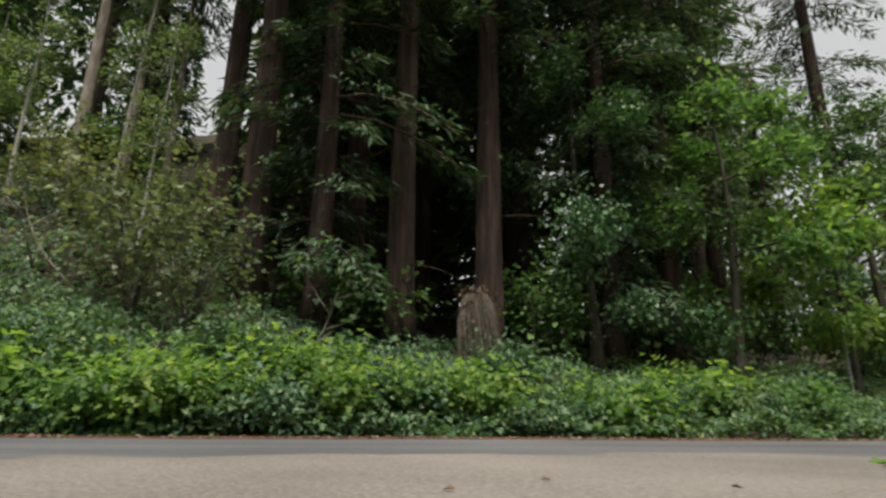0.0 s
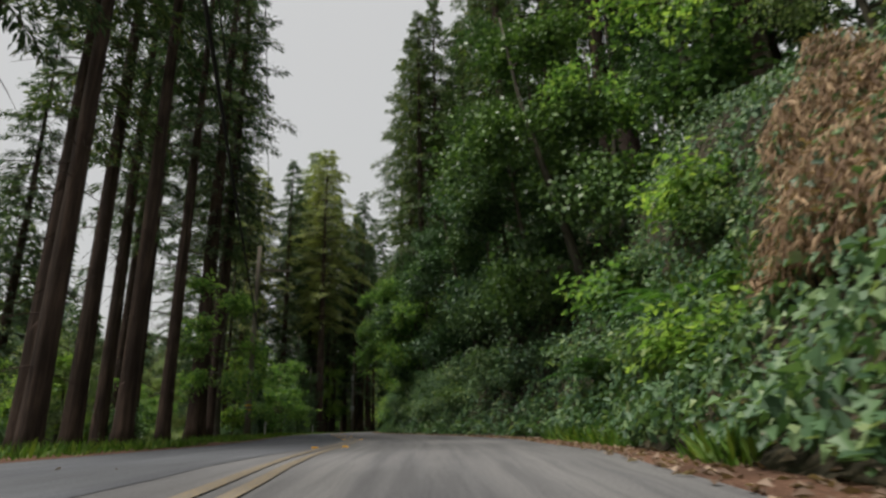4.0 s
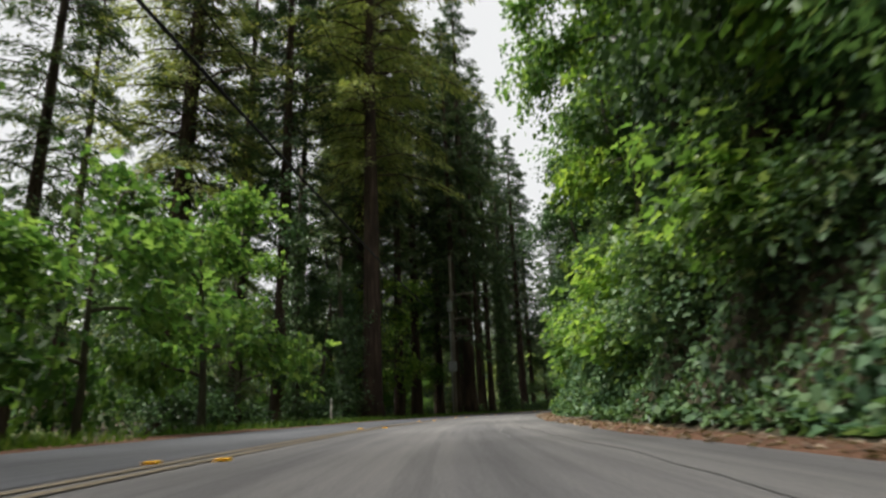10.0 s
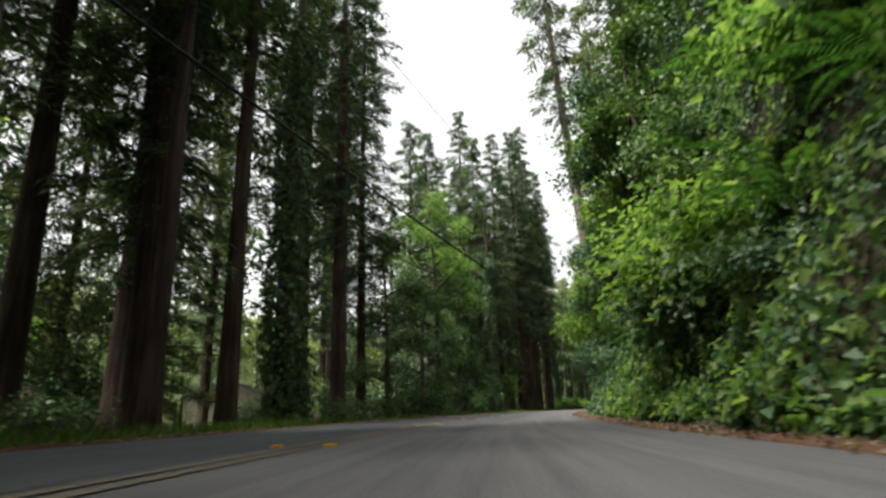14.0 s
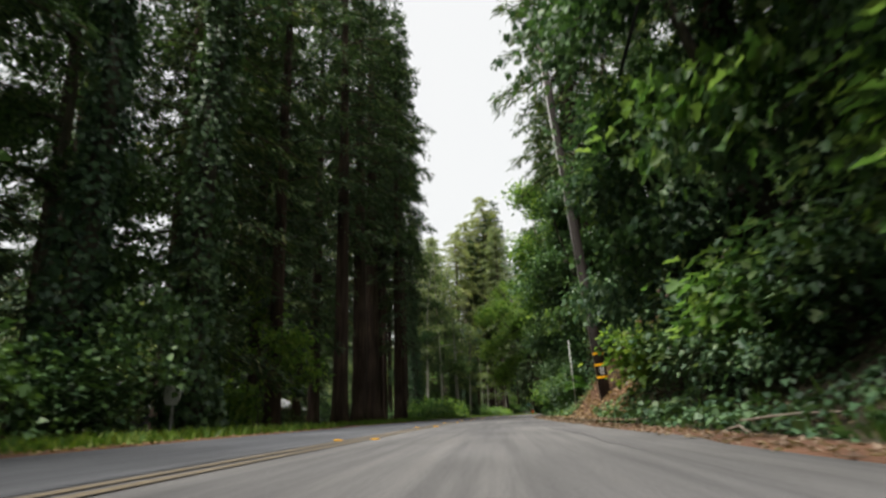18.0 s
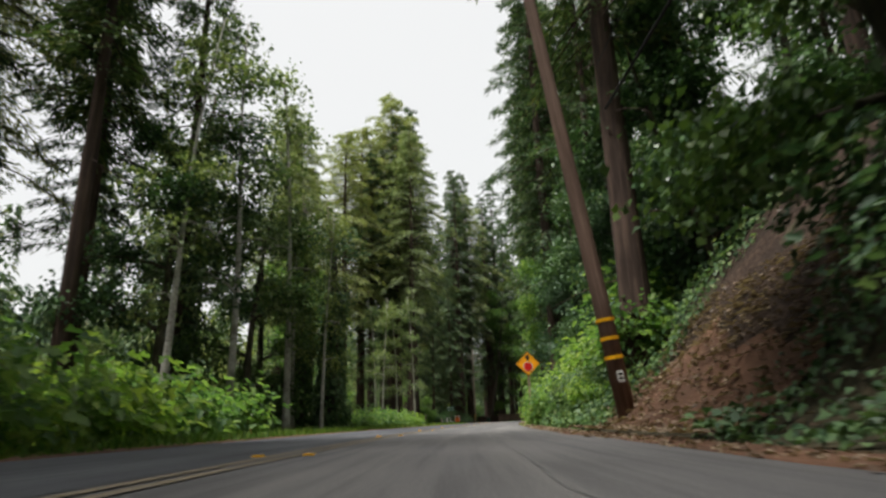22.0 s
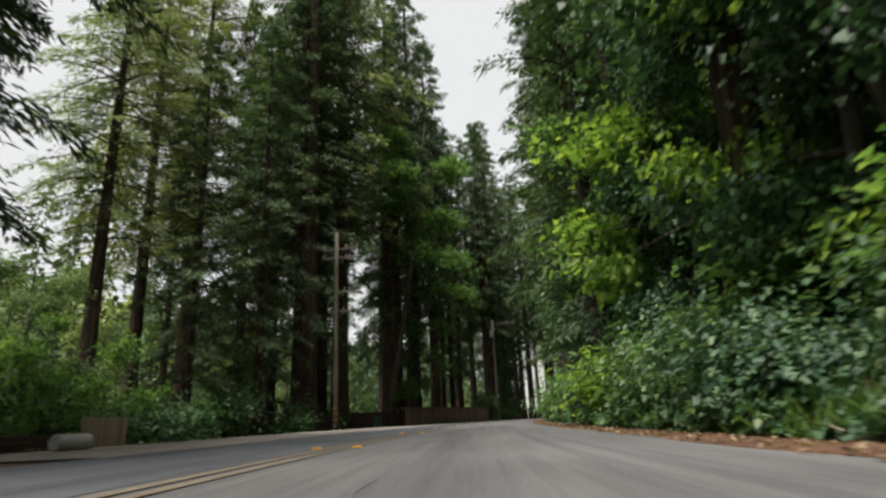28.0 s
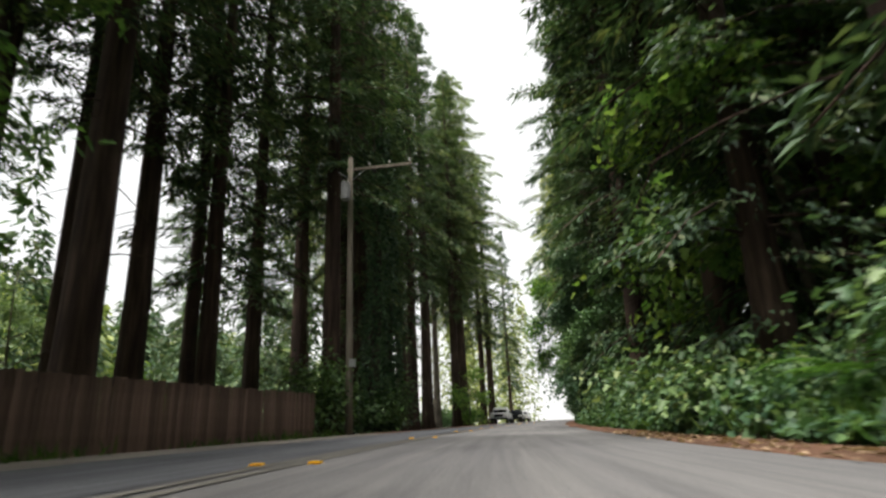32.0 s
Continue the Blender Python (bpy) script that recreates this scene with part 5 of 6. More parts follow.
for k in range(22):
    s0 = -44 + k * 20
    near = 0.4 if s0 >= 330 else 2.6 if 50 < s0 < 130 else 1.2
    cut = (lambda s, u: slide(s, u) & (wob(s, u, 0.8, 4.0) < 0.12))
    cut2 = (lambda s, u: slide(s, u) & (wob(s, u, 0.8, 4.0) > -0.12))
    bank_cover("bank_brambles", "low green brambles covering the bank", s0, s0 + 20, int(13000 * near), 0.12, "leaf_bramble", 100 + k, keep=cut2)
    bank_cover("bank_ivy", "dark ivy covering the bank", s0, s0 + 20, int(13000 * near), 0.105, "leaf_ivy", 200 + k, keep=cut, lift=0.3)
bank_cover("bank_thicket", "thick lobed bramble leaves at the foot of the bank", -14, 22, 22000, 0.09, "leaf_bramble", 301, 0.3, 4.5, lift=0.6, shape=lobed)
bank_cover("bank_thicket", "thick lobed bramble leaves at the foot of the bank", 22, 60, 3500, 0.16, "leaf_bramble", 302, 0.3, 3.0, lift=0.5, shape=lobed)

def hangs(s, u):
    """The dead patch: a slanting tongue down the bank."""
    f = (u - 4.35) / 3.4
    return (f > 0.2) & (f < 1) & (np.abs(s - (12.7 + 1.5 * f)) < 0.7 + 1.5 * f + 0.3 * np.sin(u * 5.0))


def narrow(p, tip, nrm, length, width):
    return leaves(p, tip + np.array([0, 0, -0.5]), nrm, length * 1.8, width * 0.26, 0.2)


bank_cover("dead_bracken", "dry brown bracken hanging down the bank", 9, 18, 90000, 0.11, "leaf_dead", 303, 0.5, 4.9, hangs, 0.6, narrow)


def grass(name, label, s0, s1, u0, u1, count, seed, tall=0.22, leaf="grass_blade"):
    rng = np.random.default_rng(seed)
    s, u = rng.uniform(s0, s1, count), rng.uniform(u0, u1, count)
    ok = wob(s, u, 0.7, 6.0) > -0.45
    s, u = s[ok], u[ok]
    n = len(s)
    p = np.concatenate([road_xy(s, u), ground_z(s, u)[:, None] - 0.01], -1)
    tip = np.array([0, 0, 1.0]) + rng.normal(0, 0.45, (n, 3))
    l = tall * rng.uniform(0.4, 1.5, n)
    ob = part(name, mesh_from(name, *leaves(p, tip, rng.normal(0, 1, (n, 3)), l, 0.012 + l * 0.07, 0.1)), leaf)
    return tagged(ob, label, "grass", kind="stuff")


for k in range(9):
    s0 = 12 + k * 28
    grass("verge_grass", "green grass along the verge", s0, s0 + 28, EDGE_L - 3.2, EDGE_L - 0.25, 9000 if not 96 < s0 < 140 else 3000, 400 + k)
grass("bank_foot_grass", "long bright grass at the bank's foot", 11, 20, EDGE_R + 0.1, EDGE_R + 2.0, 9000, 420, 0.24)
grass("bank_foot_grass", "grass at the bank's foot", 20, 158, EDGE_R + 0.35, EDGE_R + 1.0, 8000, 421, 0.2)
grass("bank_foot_grass", "grass at the bank's foot", 204, 262, EDGE_R + 0.3, EDGE_R + 1.1, 5000, 422, 0.25)
grass("bank_foot_grass", "lush grass at the bank's foot", 262, 330, EDGE_R + 0.4, EDGE_R + 1.6, 12000, 424, 0.3)
bank_cover("bank_thicket", "fresh lobed bramble leaves at the foot of the bank", 262, 330, 15000, 0.13, "leaf_bramble", 304, 0.4, 3.2, lift=0.6, shape=lobed)
bank_cover("bank_thicket", "fresh lobed bramble leaves at the foot of the bank", 84, 118, 20000, 0.14, "leaf_maple", 305, 0.4, 5.6, lift=0.6, shape=lobed)
grass("verge_grass", "green weeds along the fence", 303, 326, -7.4, -4.4, 2500, 423, 0.25)

# ---- road markings ----
for k, (u0, u1) in enumerate(((-0.25, -0.155), (-0.055, 0.04))):
    for s0, s1, mat in ((6, 289.5, "road_yellow"), (289.5, 322, "road_yellow_faint"), (322, 470, "road_yellow")):
        ln = strip("yellow_line", s0, s1, u0, u1, 0.008, mat, 1.5, 2, 0.006, 0.006, 1.0 + k, swing=0.4)
        tagged(ln, "worn yellow centre line painted on the asphalt", "road line", kind="structure")


def box_bm(w, d, h, bevel=0.0, at=(0, 0, 0), bm=None):
    bm = bm or bmesh.new()
    g = bmesh.ops.create_cube(bm, size=1.0)["verts"]
    for v in g:
        v.co = Vector((v.co.x * w + at[0], v.co.y * d + at[1], v.co.z * h + at[2]))
    if bevel:
        es = list({e for v in g for e in v.link_edges})
        bmesh.ops.bevel(bm, geom=es, offset=bevel, segments=2, affect="EDGES", profile=0.7)
    return bm


def cyl_bm(r, h, at=(0, 0, 0), sides=16, r2=None, axis="z", bm=None, bevel=0.0):
    bm = bm or bmesh.new()
    g = bmesh.ops.create_cone(bm, cap_ends=True, segments=sides, radius1=r, radius2=r if r2 is None else r2, depth=h)["verts"]
    rot = {"z": Matrix(), "x": pose(0, 0, 0, 0, 90, 0), "y": pose(0, 0, 0, 90, 0, 0)}[axis]
    bmesh.ops.transform(bm, matrix=Matrix.Translation(at) @ rot, verts=g)
    if bevel:
        es = [e for e in {e for v in g for e in v.link_edges} if e.calc_face_angle(0) > 0.9]
        bmesh.ops.bevel(bm, geom=es, offset=bevel, segments=2, affect="EDGES")
    return bm


def reflector():
    ob = thing("road_reflector", "yellow raised reflector stuck on the centre line", "road reflector", group="centre line reflectors")
    bm = box_bm(0.1, 0.1, 0.018)
    for v in bm.verts:
        if v.co.z > 0:
            v.co.x *= 0.85
            v.co.y *= 0.45
    part("reflector_body", bm, "reflector_yellow", ob)
    part("reflector_lens", box_bm(0.085, 0.012, 0.010, 0.002, (0, -0.042, 0.002)), "reflector_yellow", ob, "bright lens")
    return ob


RPM = reflector()
PROTOS.append(RPM)
for a, b, ph in ((12, 134, 33.0), (135, 242, 160.6), (243, 380, 310.0)):
    s = ph + math.ceil((a - ph) / 7.32) * 7.32
    while s < b:
        for u in (-0.34, 0.13):
            x, y = road_xy(s, u + 0.4 * math.exp(-(((s - 10) / 7) ** 2)))
            copy_thing(RPM, pose(x, y, 0.014, 0, 0, heading(s)))
        s += 7.32


def flat_text(name, body, width, length, material, z):
    """Painted letters lying on the road, their tops ahead."""
    cu = bpy.data.curves.new(name, "FONT")
    cu.body, cu.align_x, cu.align_y, cu.size = body, "CENTER", "BOTTOM_BASELINE", 1.0
    cu.space_character = 1.1
    tmp = new(name + "_curve", cu)
    bpy.context.view_layer.update()
    me = bpy.data.meshes.new_from_object(tmp.evaluated_get(bpy.context.evaluated_depsgraph_get()))
    bpy.data.objects.remove(tmp)
    co = np.array([v.co[:] for v in me.vertices])
    lo, hi = co.min(0), co.max(0)
    co[:, 0] = ((co[:, 0] - lo[0]) / (hi[0] - lo[0]) - 0.5) * width
    co[:, 1] = (co[:, 1] - lo[1]) / (hi[1] - lo[1]) * length
    co[:, 2] = z
    me.vertices.foreach_set("co", co.astype(np.float32).ravel())
    me.update()
    return part(name, me, material)


sx, sy = road_xy(218.9, 1.36)
stop = thing("stop_marking", "worn white stop lettering painted on the asphalt", "road marking", pose(sx, sy, 0.007, 0, 0, heading(219.5) - 2), kind="structure")
for k, ch in enumerate("STOP"):
    letter = flat_text("letter", ch, 0.34, 3.7, "road_white" if ch in "TO" else "road_white_faint", 0.0)
    letter.parent = stop
    letter.location.x = (k - 1.5) * 0.43

# tar-sealed cracks that wander along the lane
for k, (s0, s1, u) in enumerate(((22, 60, 1.1), (64, 98, 2.2), (108, 136, 0.9), (186, 232, 2.0), (240, 262, 1.0), (266, 300, 2.3), (28, 70, 2.6), (150, 190, 2.6))):
    cr = strip("tar_seam", s0, s1, u - 0.008, u + 0.008, 0.003, "asphalt_seal", 0.5, 2, 0, 0, 7.0 + k, meander=0.1)
    tagged(cr, "dark tar-sealed crack in the asphalt", "road crack", kind="structure")

# ---- poles, wires ----
def utility_pole(s, u, height, radius, material, label, turn=None, lean=(0, 0), dz=-0.3):
    x, y, z = at_road(s, u, dz)
    ob = thing("utility_pole", label, "utility pole", pose(x, y, z, lean[0], lean[1], heading(s) if turn is None else turn), "utility poles")
    q = np.linspace(0, 1, 6)
    path = np.stack([0 * q, 0 * q, q * (height - dz)], -1)
    part("shaft", mesh_from("pole_shaft", *tube(path, radius * (1 - 0.32 * q), 16), True), material, ob)
    return ob


def crossarm(pole, z, length, off=0.0, pins=4, y=0.16, material="pole_wood"):
    arm = part("crossarm", box_bm(length, 0.09, 0.115, 0.008, (off, y, z)), material, pole)
    for k in range(pins):
        px = off - length / 2 + 0.1 + k * (length - 0.2) / max(1, pins - 1)
        bm = cyl_bm(0.012, 0.14, (px, y, z + 0.11), 8)
        cyl_bm(0.045, 0.06, (px, y, z + 0.2), 12, 0.03, bm=bm)
        cyl_bm(0.03, 0.05, (px, y, z + 0.245), 12, 0.02, bm=bm)
        part("insulator", bm, "ceramic", arm)
    for sx in (-1, 1):
        b, e = np.array([0, y, z - 0.5]), np.array([off * 0 + sx * min(0.6, length * 0.3), y, z - 0.06])
        part("brace", mesh_from("arm_brace", *tube([b, e], [0.014, 0.014], 6)), "steel", arm)
    return arm


def transformer(pole, z, x=0.0, y=-0.32, h=0.75, r=0.2, material="steel"):
    tk = part("transformer", cyl_bm(r, h, (x, y, z), 20, bevel=0.02), material, pole, "grey steel transformer can")
    for k in (-1, 1):
        bm = cyl_bm(0.035, 0.16, (x + k * 0.09, y, z + h / 2 + 0.08), 10, 0.02)
        part("bushing", bm, "ceramic", tk)
    part("bracket", box_bm(0.08, 0.2, 0.3, 0.005, (x, y + 0.2, z)), "steel", tk)


def bands(pole, zs, r, label="yellow reflective band"):
    for z in zs:
        part("band", cyl_bm(r, 0.065, (0, 0, z), 20), "reflector_yellow", pole, label)


def tag_plate(pole, z, r, rows=2, side=-1):
    pl = part("tag_plate", box_bm(0.11, 0.006, 0.2, 0.002, (0, side * (r + 0.004), z)), "sign_white", pole, "white tag plate with dark bars")
    for k in range(rows):
        part("bar", box_bm(0.07, 0.004, 0.05, 0, (0, side * (r + 0.009), z + 0.045 - k * 0.08)), "sign_black", pl)


p1 = utility_pole(44.9, -5.2, 11.5, 0.17, "pole_wood", "weathered pale wooden utility pole on the grass verge")
crossarm(p1, 10.3, 2.2, 0.9)
bands(p1, (1.9, 2.15), 0.175)
p2 = utility_pole(102.6, -5.6, 12.5, 0.15, "pole_wood", "wooden utility pole with a transformer and a meter cabinet")
crossarm(p2, 9.6, 2.6, 0.55)
crossarm(p2, 6.3, 2.4, 0.1)
crossarm(p2, 7.7, 1.2, 0.6, 2)
transformer(p2, 8.6, -0.05, -0.36)
cab = part("cabinet", box_bm(0.55, 0.36, 0.72, 0.02, (0.0, -0.34, 3.95)), "steel", p2, "grey steel meter cabinet")
part("cabinet_door", box_bm(0.49, 0.014, 0.66, 0.005, (0.0, -0.528, 3.95)), "steel", cab)
for k, dx in enumerate((-0.1, -0.17)):
    part("conduit", mesh_from("conduit", *tube([(dx, -0.17, 0.0), (dx, -0.17, 4.6), (dx, -0.15, 8.2)], [0.026] * 3, 8)), "steel", p2, "pale conduit pipe")
p5 = utility_pole(163.9, 4.9, 12.5, 0.17, "pole_tarred", "dark tarred utility pole with yellow bands on the slipped bank", lean=(0.0, -4.5))
bands(p5, (0.98, 1.34, 1.68), 0.175)
tag_plate(p5, 1.16, 0.17)
part("ground_wire", mesh_from("ground_wire", *tube([(-0.175, -0.04, 0.4), (-0.15, -0.04, 6.0), (-0.125, -0.03, 12.0)], [0.014] * 3, 6)), "ceramic", p5, "pale wire moulding")
p6 = utility_pole(202.6, 4.5, 12.0, 0.17, "pole_brown", "brown wooden utility pole with yellow bands on the bare bank", lean=(0, -7))
bands(p6, (1.35, 1.7, 2.05), 0.175)
tag_plate(p6, 1.0, 0.17)
crossarm(p6, 11.2, 2.4, -0.6)
p3 = utility_pole(294.5, -8.6, 13.0, 0.16, "pole_wood", "weathered wooden utility pole with several crossarms beside the redwoods")
for z, l in ((12.2, 2.4), (11.6, 2.4), (9.3, 2.0), (8.0, 1.6)):
    crossarm(p3, z, l, 0.2)
bands(p3, (1.7, 2.0, 1.3), 0.165)
tag_plate(p3, 1.0, 0.16)
p4 = utility_pole(327.6, -4.9, 11.6, 0.15, "pole_wood", "pale grey wooden utility pole with a transformer beyond the fence")
crossarm(p4, 11.4, 2.9, 1.25)
transformer(p4, 10.2, -0.1, -0.34)
part("service_box", box_bm(0.22, 0.2, 0.3, 0.01, (0.2, -0.2, 3.0)), "steel", p4)
p0 = utility_pole(-16, -9.0, 11.5, 0.17, "pole_wood", "weathered wooden utility pole beside the turnout")


def on_pole(s, u, z, du=0.0):
    x, y, g = at_road(s, u)
    a, b = road_xy(s, u + du)
    return Vector((a, b, g + z))


def cable(name, label, a, b, r, sag, material="rubber"):
    t = np.linspace(0, 1, 25)
    a, b = np.array(a), np.array(b)
    p = a + (b - a) * t[:, None]
    p[:, 2] -= sag * 4 * t * (1 - t)
    ob = part(name, mesh_from(name, *tube(p, np.full(25, r), 6), True), material)
    return tagged(ob, label, "cable", group="overhead wires")


RUN = [(-16, -9.0), (44.9, -5.2), (102.6, -5.6), (163.9, 4.6), (202.6, 4.5)]
for (a, ua), (b, ub) in zip(RUN, RUN[1:]):
    cable("telephone_cable", "thick black telephone cable hung between poles", on_pole(a, ua, 6.4, 0.25), on_pole(b, ub, 6.2, 0.25), 0.032, 0.7)
    cable("power_wire", "thin black power wire hung between poles", on_pole(a, ua, 10.2, 0.7), on_pole(b, ub, 10.0, 0.7), 0.011, 0.5)
    cable("power_wire", "thin black power wire hung between poles", on_pole(a, ua, 7.4, 0.2), on_pole(b, ub, 7.3, 0.2), 0.011, 0.6)
cable("power_wire", "thin black power wire hung between poles", on_pole(294.5, -8.6, 11.9, 0.6), on_pole(327.6, -4.9, 11.5, 0.8), 0.012, 0.5)
cable("power_wire", "thin black power wire hung between poles", on_pole(294.5, -8.6, 11.9, -0.6), on_pole(327.6, -4.9, 11.5, 0.2), 0.012, 0.5)
cable("power_wire", "thin black power wire crossing to the redwoods", on_pole(202.6, 4.5, 10.9, 0.0), on_pole(294.5, -8.6, 11.9, 0.3), 0.012, 1.6)
cable("guy_wire", "pale guy wire anchored up the bank", on_pole(163.9, 4.4, 8.6, 0.0), on_pole(165.4, 9.8, 0.1), 0.014, 0.02, "ceramic")
guard = thing("guy_guard", "white plastic guy-wire guard pipe standing in the ivy", "guard pipe", pose(*at_road(168.3, 4.5, 0.25), 0, -2, 0))
part("guard_pipe", mesh_from("guard_pipe", *tube([(0, 0, -0.4), (0, 0, 2.3)], [0.013, 0.012], 10)), "sign_white", guard)
part("guard_cap", cyl_bm(0.016, 0.04, (0, 0, 2.31), 10, 0.010), "sign_white", guard)

# ---- signs ----
def sheet(pts, thick, y=0.0):
    """A flat plate cut to an outline in x and z."""
    bm = bmesh.new()
    f = bm.faces.new([bm.verts.new((px, y, pz)) for px, pz in pts])
    g = bmesh.ops.extrude_face_region(bm, geom=[f])["geom"]
    bmesh.ops.translate(bm, vec=(0, thick, 0), verts=[v for v in g if isinstance(v, bmesh.types.BMVert)])
    bmesh.ops.recalc_face_normals(bm, faces=bm.faces)
    return bm


def ring_pts(r, n, turn=0.0, cx=0.0, cz=0.0):
    return [(cx + r * math.cos(turn + 2 * math.pi * k / n), cz + r * math.sin(turn + 2 * math.pi * k / n)) for k in range(n)]


sx, sy, sz = at_road(217.7, 3.68, 0.0)
sign = thing("warning_sign", "orange diamond sign with a black arrow and red octagon", "road sign", pose(sx, sy, sz, 0, 0, heading(217.7) + 4))
part("post", box_bm(0.09, 0.09, 3.3, 0.006, (0, 0.06, 1.5)), "fence_wood", sign, "square wooden post")
cz = 2.62
plate = part("plate", sheet([(0.53, cz), (0, cz + 0.53), (-0.53, cz), (0, cz - 0.53)], 0.004, 0.0), "sign_orange", sign)
rim = []
for r0, r1 in ((0.515, 0.495),):
    bm = bmesh.new()
    o = [bm.verts.new((r0 * a, -0.003, cz + r0 * b)) for a, b in ((1, 0), (0, 1), (-1, 0), (0, -1))]
    i = [bm.verts.new((r1 * a, -0.003, cz + r1 * b)) for a, b in ((1, 0), (0, 1), (-1, 0), (0, -1))]
    for k in range(4):
        bm.faces.new((o[k], o[(k + 1) % 4], i[(k + 1) % 4], i[k]))
    part("border", bm, "sign_black", plate, "thin black border")
part("octagon_rim", sheet(ring_pts(0.215, 8, math.pi / 8, 0, cz - 0.12), 0.003, -0.005), "sign_white", plate, "white octagon edge")
part("octagon", sheet(ring_pts(0.195, 8, math.pi / 8, 0, cz - 0.12), 0.003, -0.009), "sign_red", plate, "red octagon")
part("arrow", sheet([(-0.05, cz + 0.14), (0.05, cz + 0.14), (0.05, cz + 0.25), (0.14, cz + 0.24), (0, cz + 0.42), (-0.14, cz + 0.24), (-0.05, cz + 0.25)], 0.003, -0.006), "sign_black", plate, "black arrow")

sx, sy, sz = at_road(265.9, -5.9, 0.0)
street = thing("street_sign", "two green street name blades with white bars on a post", "street sign", pose(sx, sy, sz, 0, 0, heading(265.9) + 14))
part("post", box_bm(0.09, 0.09, 2.35, 0.006, (0, 0.05, 1.1)), "pole_wood", street)
for k, z in enumerate((2.12, 1.82)):
    bl = part("blade", box_bm(0.86, 0.012, 0.25, 0.004, (-0.05, 0.0, z)), "sign_green", street)
    for j in range(2):
        part("bar", box_bm(0.34, 0.004, 0.09, 0, (-0.27 + j * 0.42, -0.009, z)), "sign_white", bl)

sx, sy, sz = at_road(264.9, -5.0, 0.0)
barr = thing("barricade", "orange and white folding barricade board on the verge", "barricade", pose(sx, sy, sz, 0, 0, heading(265) + 8))
for k in (-1, 1):
    leg = part("leg", box_bm(0.05, 0.03, 1.02, 0.004, (k * 0.3, 0.0, 0.5)), "sign_white", barr)
    leg.matrix_basis = pose(0, -0.02, 0, 7, 0, 0)
    leg = part("leg", box_bm(0.05, 0.03, 1.02, 0.004, (k * 0.3, 0.0, 0.5)), "sign_white", barr)
    leg.matrix_basis = pose(0, 0.26, 0, -7, 0, 0)
pan = part("panel", box_bm(0.62, 0.02, 0.52, 0.004, (0, 0.03, 0.52)), "orange_plastic", barr)
part("rail", box_bm(0.66, 0.025, 0.12, 0.004, (0, 0.09, 0.93)), "sign_white", barr)
for k in range(3):
    part("stripe", box_bm(0.08, 0.006, 0.11, 0, (-0.2 + k * 0.2, 0.075, 0.93)), "orange_plastic", barr)

for s, u, h, nm, lb in ((263.2, -5.6, 0.95, "white_marker_post", "slim white marker post on the verge"), (264.4, -6.1, 0.9, "white_marker_post", "slim white marker post on the verge"),
                        (49.5, -4.6, 1.0, "white_marker_post", "slim white marker post at the road's edge"), (80.5, -4.5, 1.0, "white_marker_post", "slim white marker post at the road's edge")):
    mk = thing(nm, lb, "marker post", pose(*at_road(s, u, -0.1), 0, 0, heading(s)), "marker posts")
    part("post", box_bm(0.07, 0.035, h, 0.005, (0, 0, h / 2 + 0.05)), "sign_white", mk)
    part("reflector_strip", box_bm(0.05, 0.006, 0.12, 0, (0, -0.022, h - 0.08)), "steel", mk)
mk = thing("red_marker_post", "red marker post in the weeds", "marker post", pose(*at_road(212.4, -6.4, -0.1), 0, 0, heading(212)), "marker posts")
part("post", box_bm(0.1, 0.05, 0.95, 0.008, (0, 0, 0.5)), "sign_red", mk)
part("cap", box_bm(0.11, 0.06, 0.1, 0.01, (0, 0, 0.99)), "sign_white", mk)
orn = thing("garden_ornament", "small white garden ornament beside the verge", "ornament", pose(*at_road(262.6, -6.4, 0), 0, 0, 0))
part("ornament_body", mesh_from("ornament", *tube([(0, 0, -0.05), (0, 0, 0.05), (0, 0, 0.3), (0, 0, 0.42), (0, 0, 0.55), (0, 0, 0.62)], [0.14, 0.15, 0.1, 0.06, 0.09, 0.02], 12), True), "concrete", orn)
tsx, tsy, tsz = at_road(-15.5, 7.4, 0)
teal = thing("small_green_sign", "small green sign on a post among the bushes", "road sign", pose(tsx, tsy, tsz, 0, 0, heading(-15) - 70))
part("post", box_bm(0.06, 0.06, 2.0, 0.004, (0, 0.04, 0.9)), "steel", teal)
pb = part("blade", box_bm(0.75, 0.012, 0.18, 0.004, (0, 0, 1.85)), "sign_green", teal)
part("bar", box_bm(0.5, 0.004, 0.07, 0, (0, -0.009, 1.85)), "sign_white", pb)

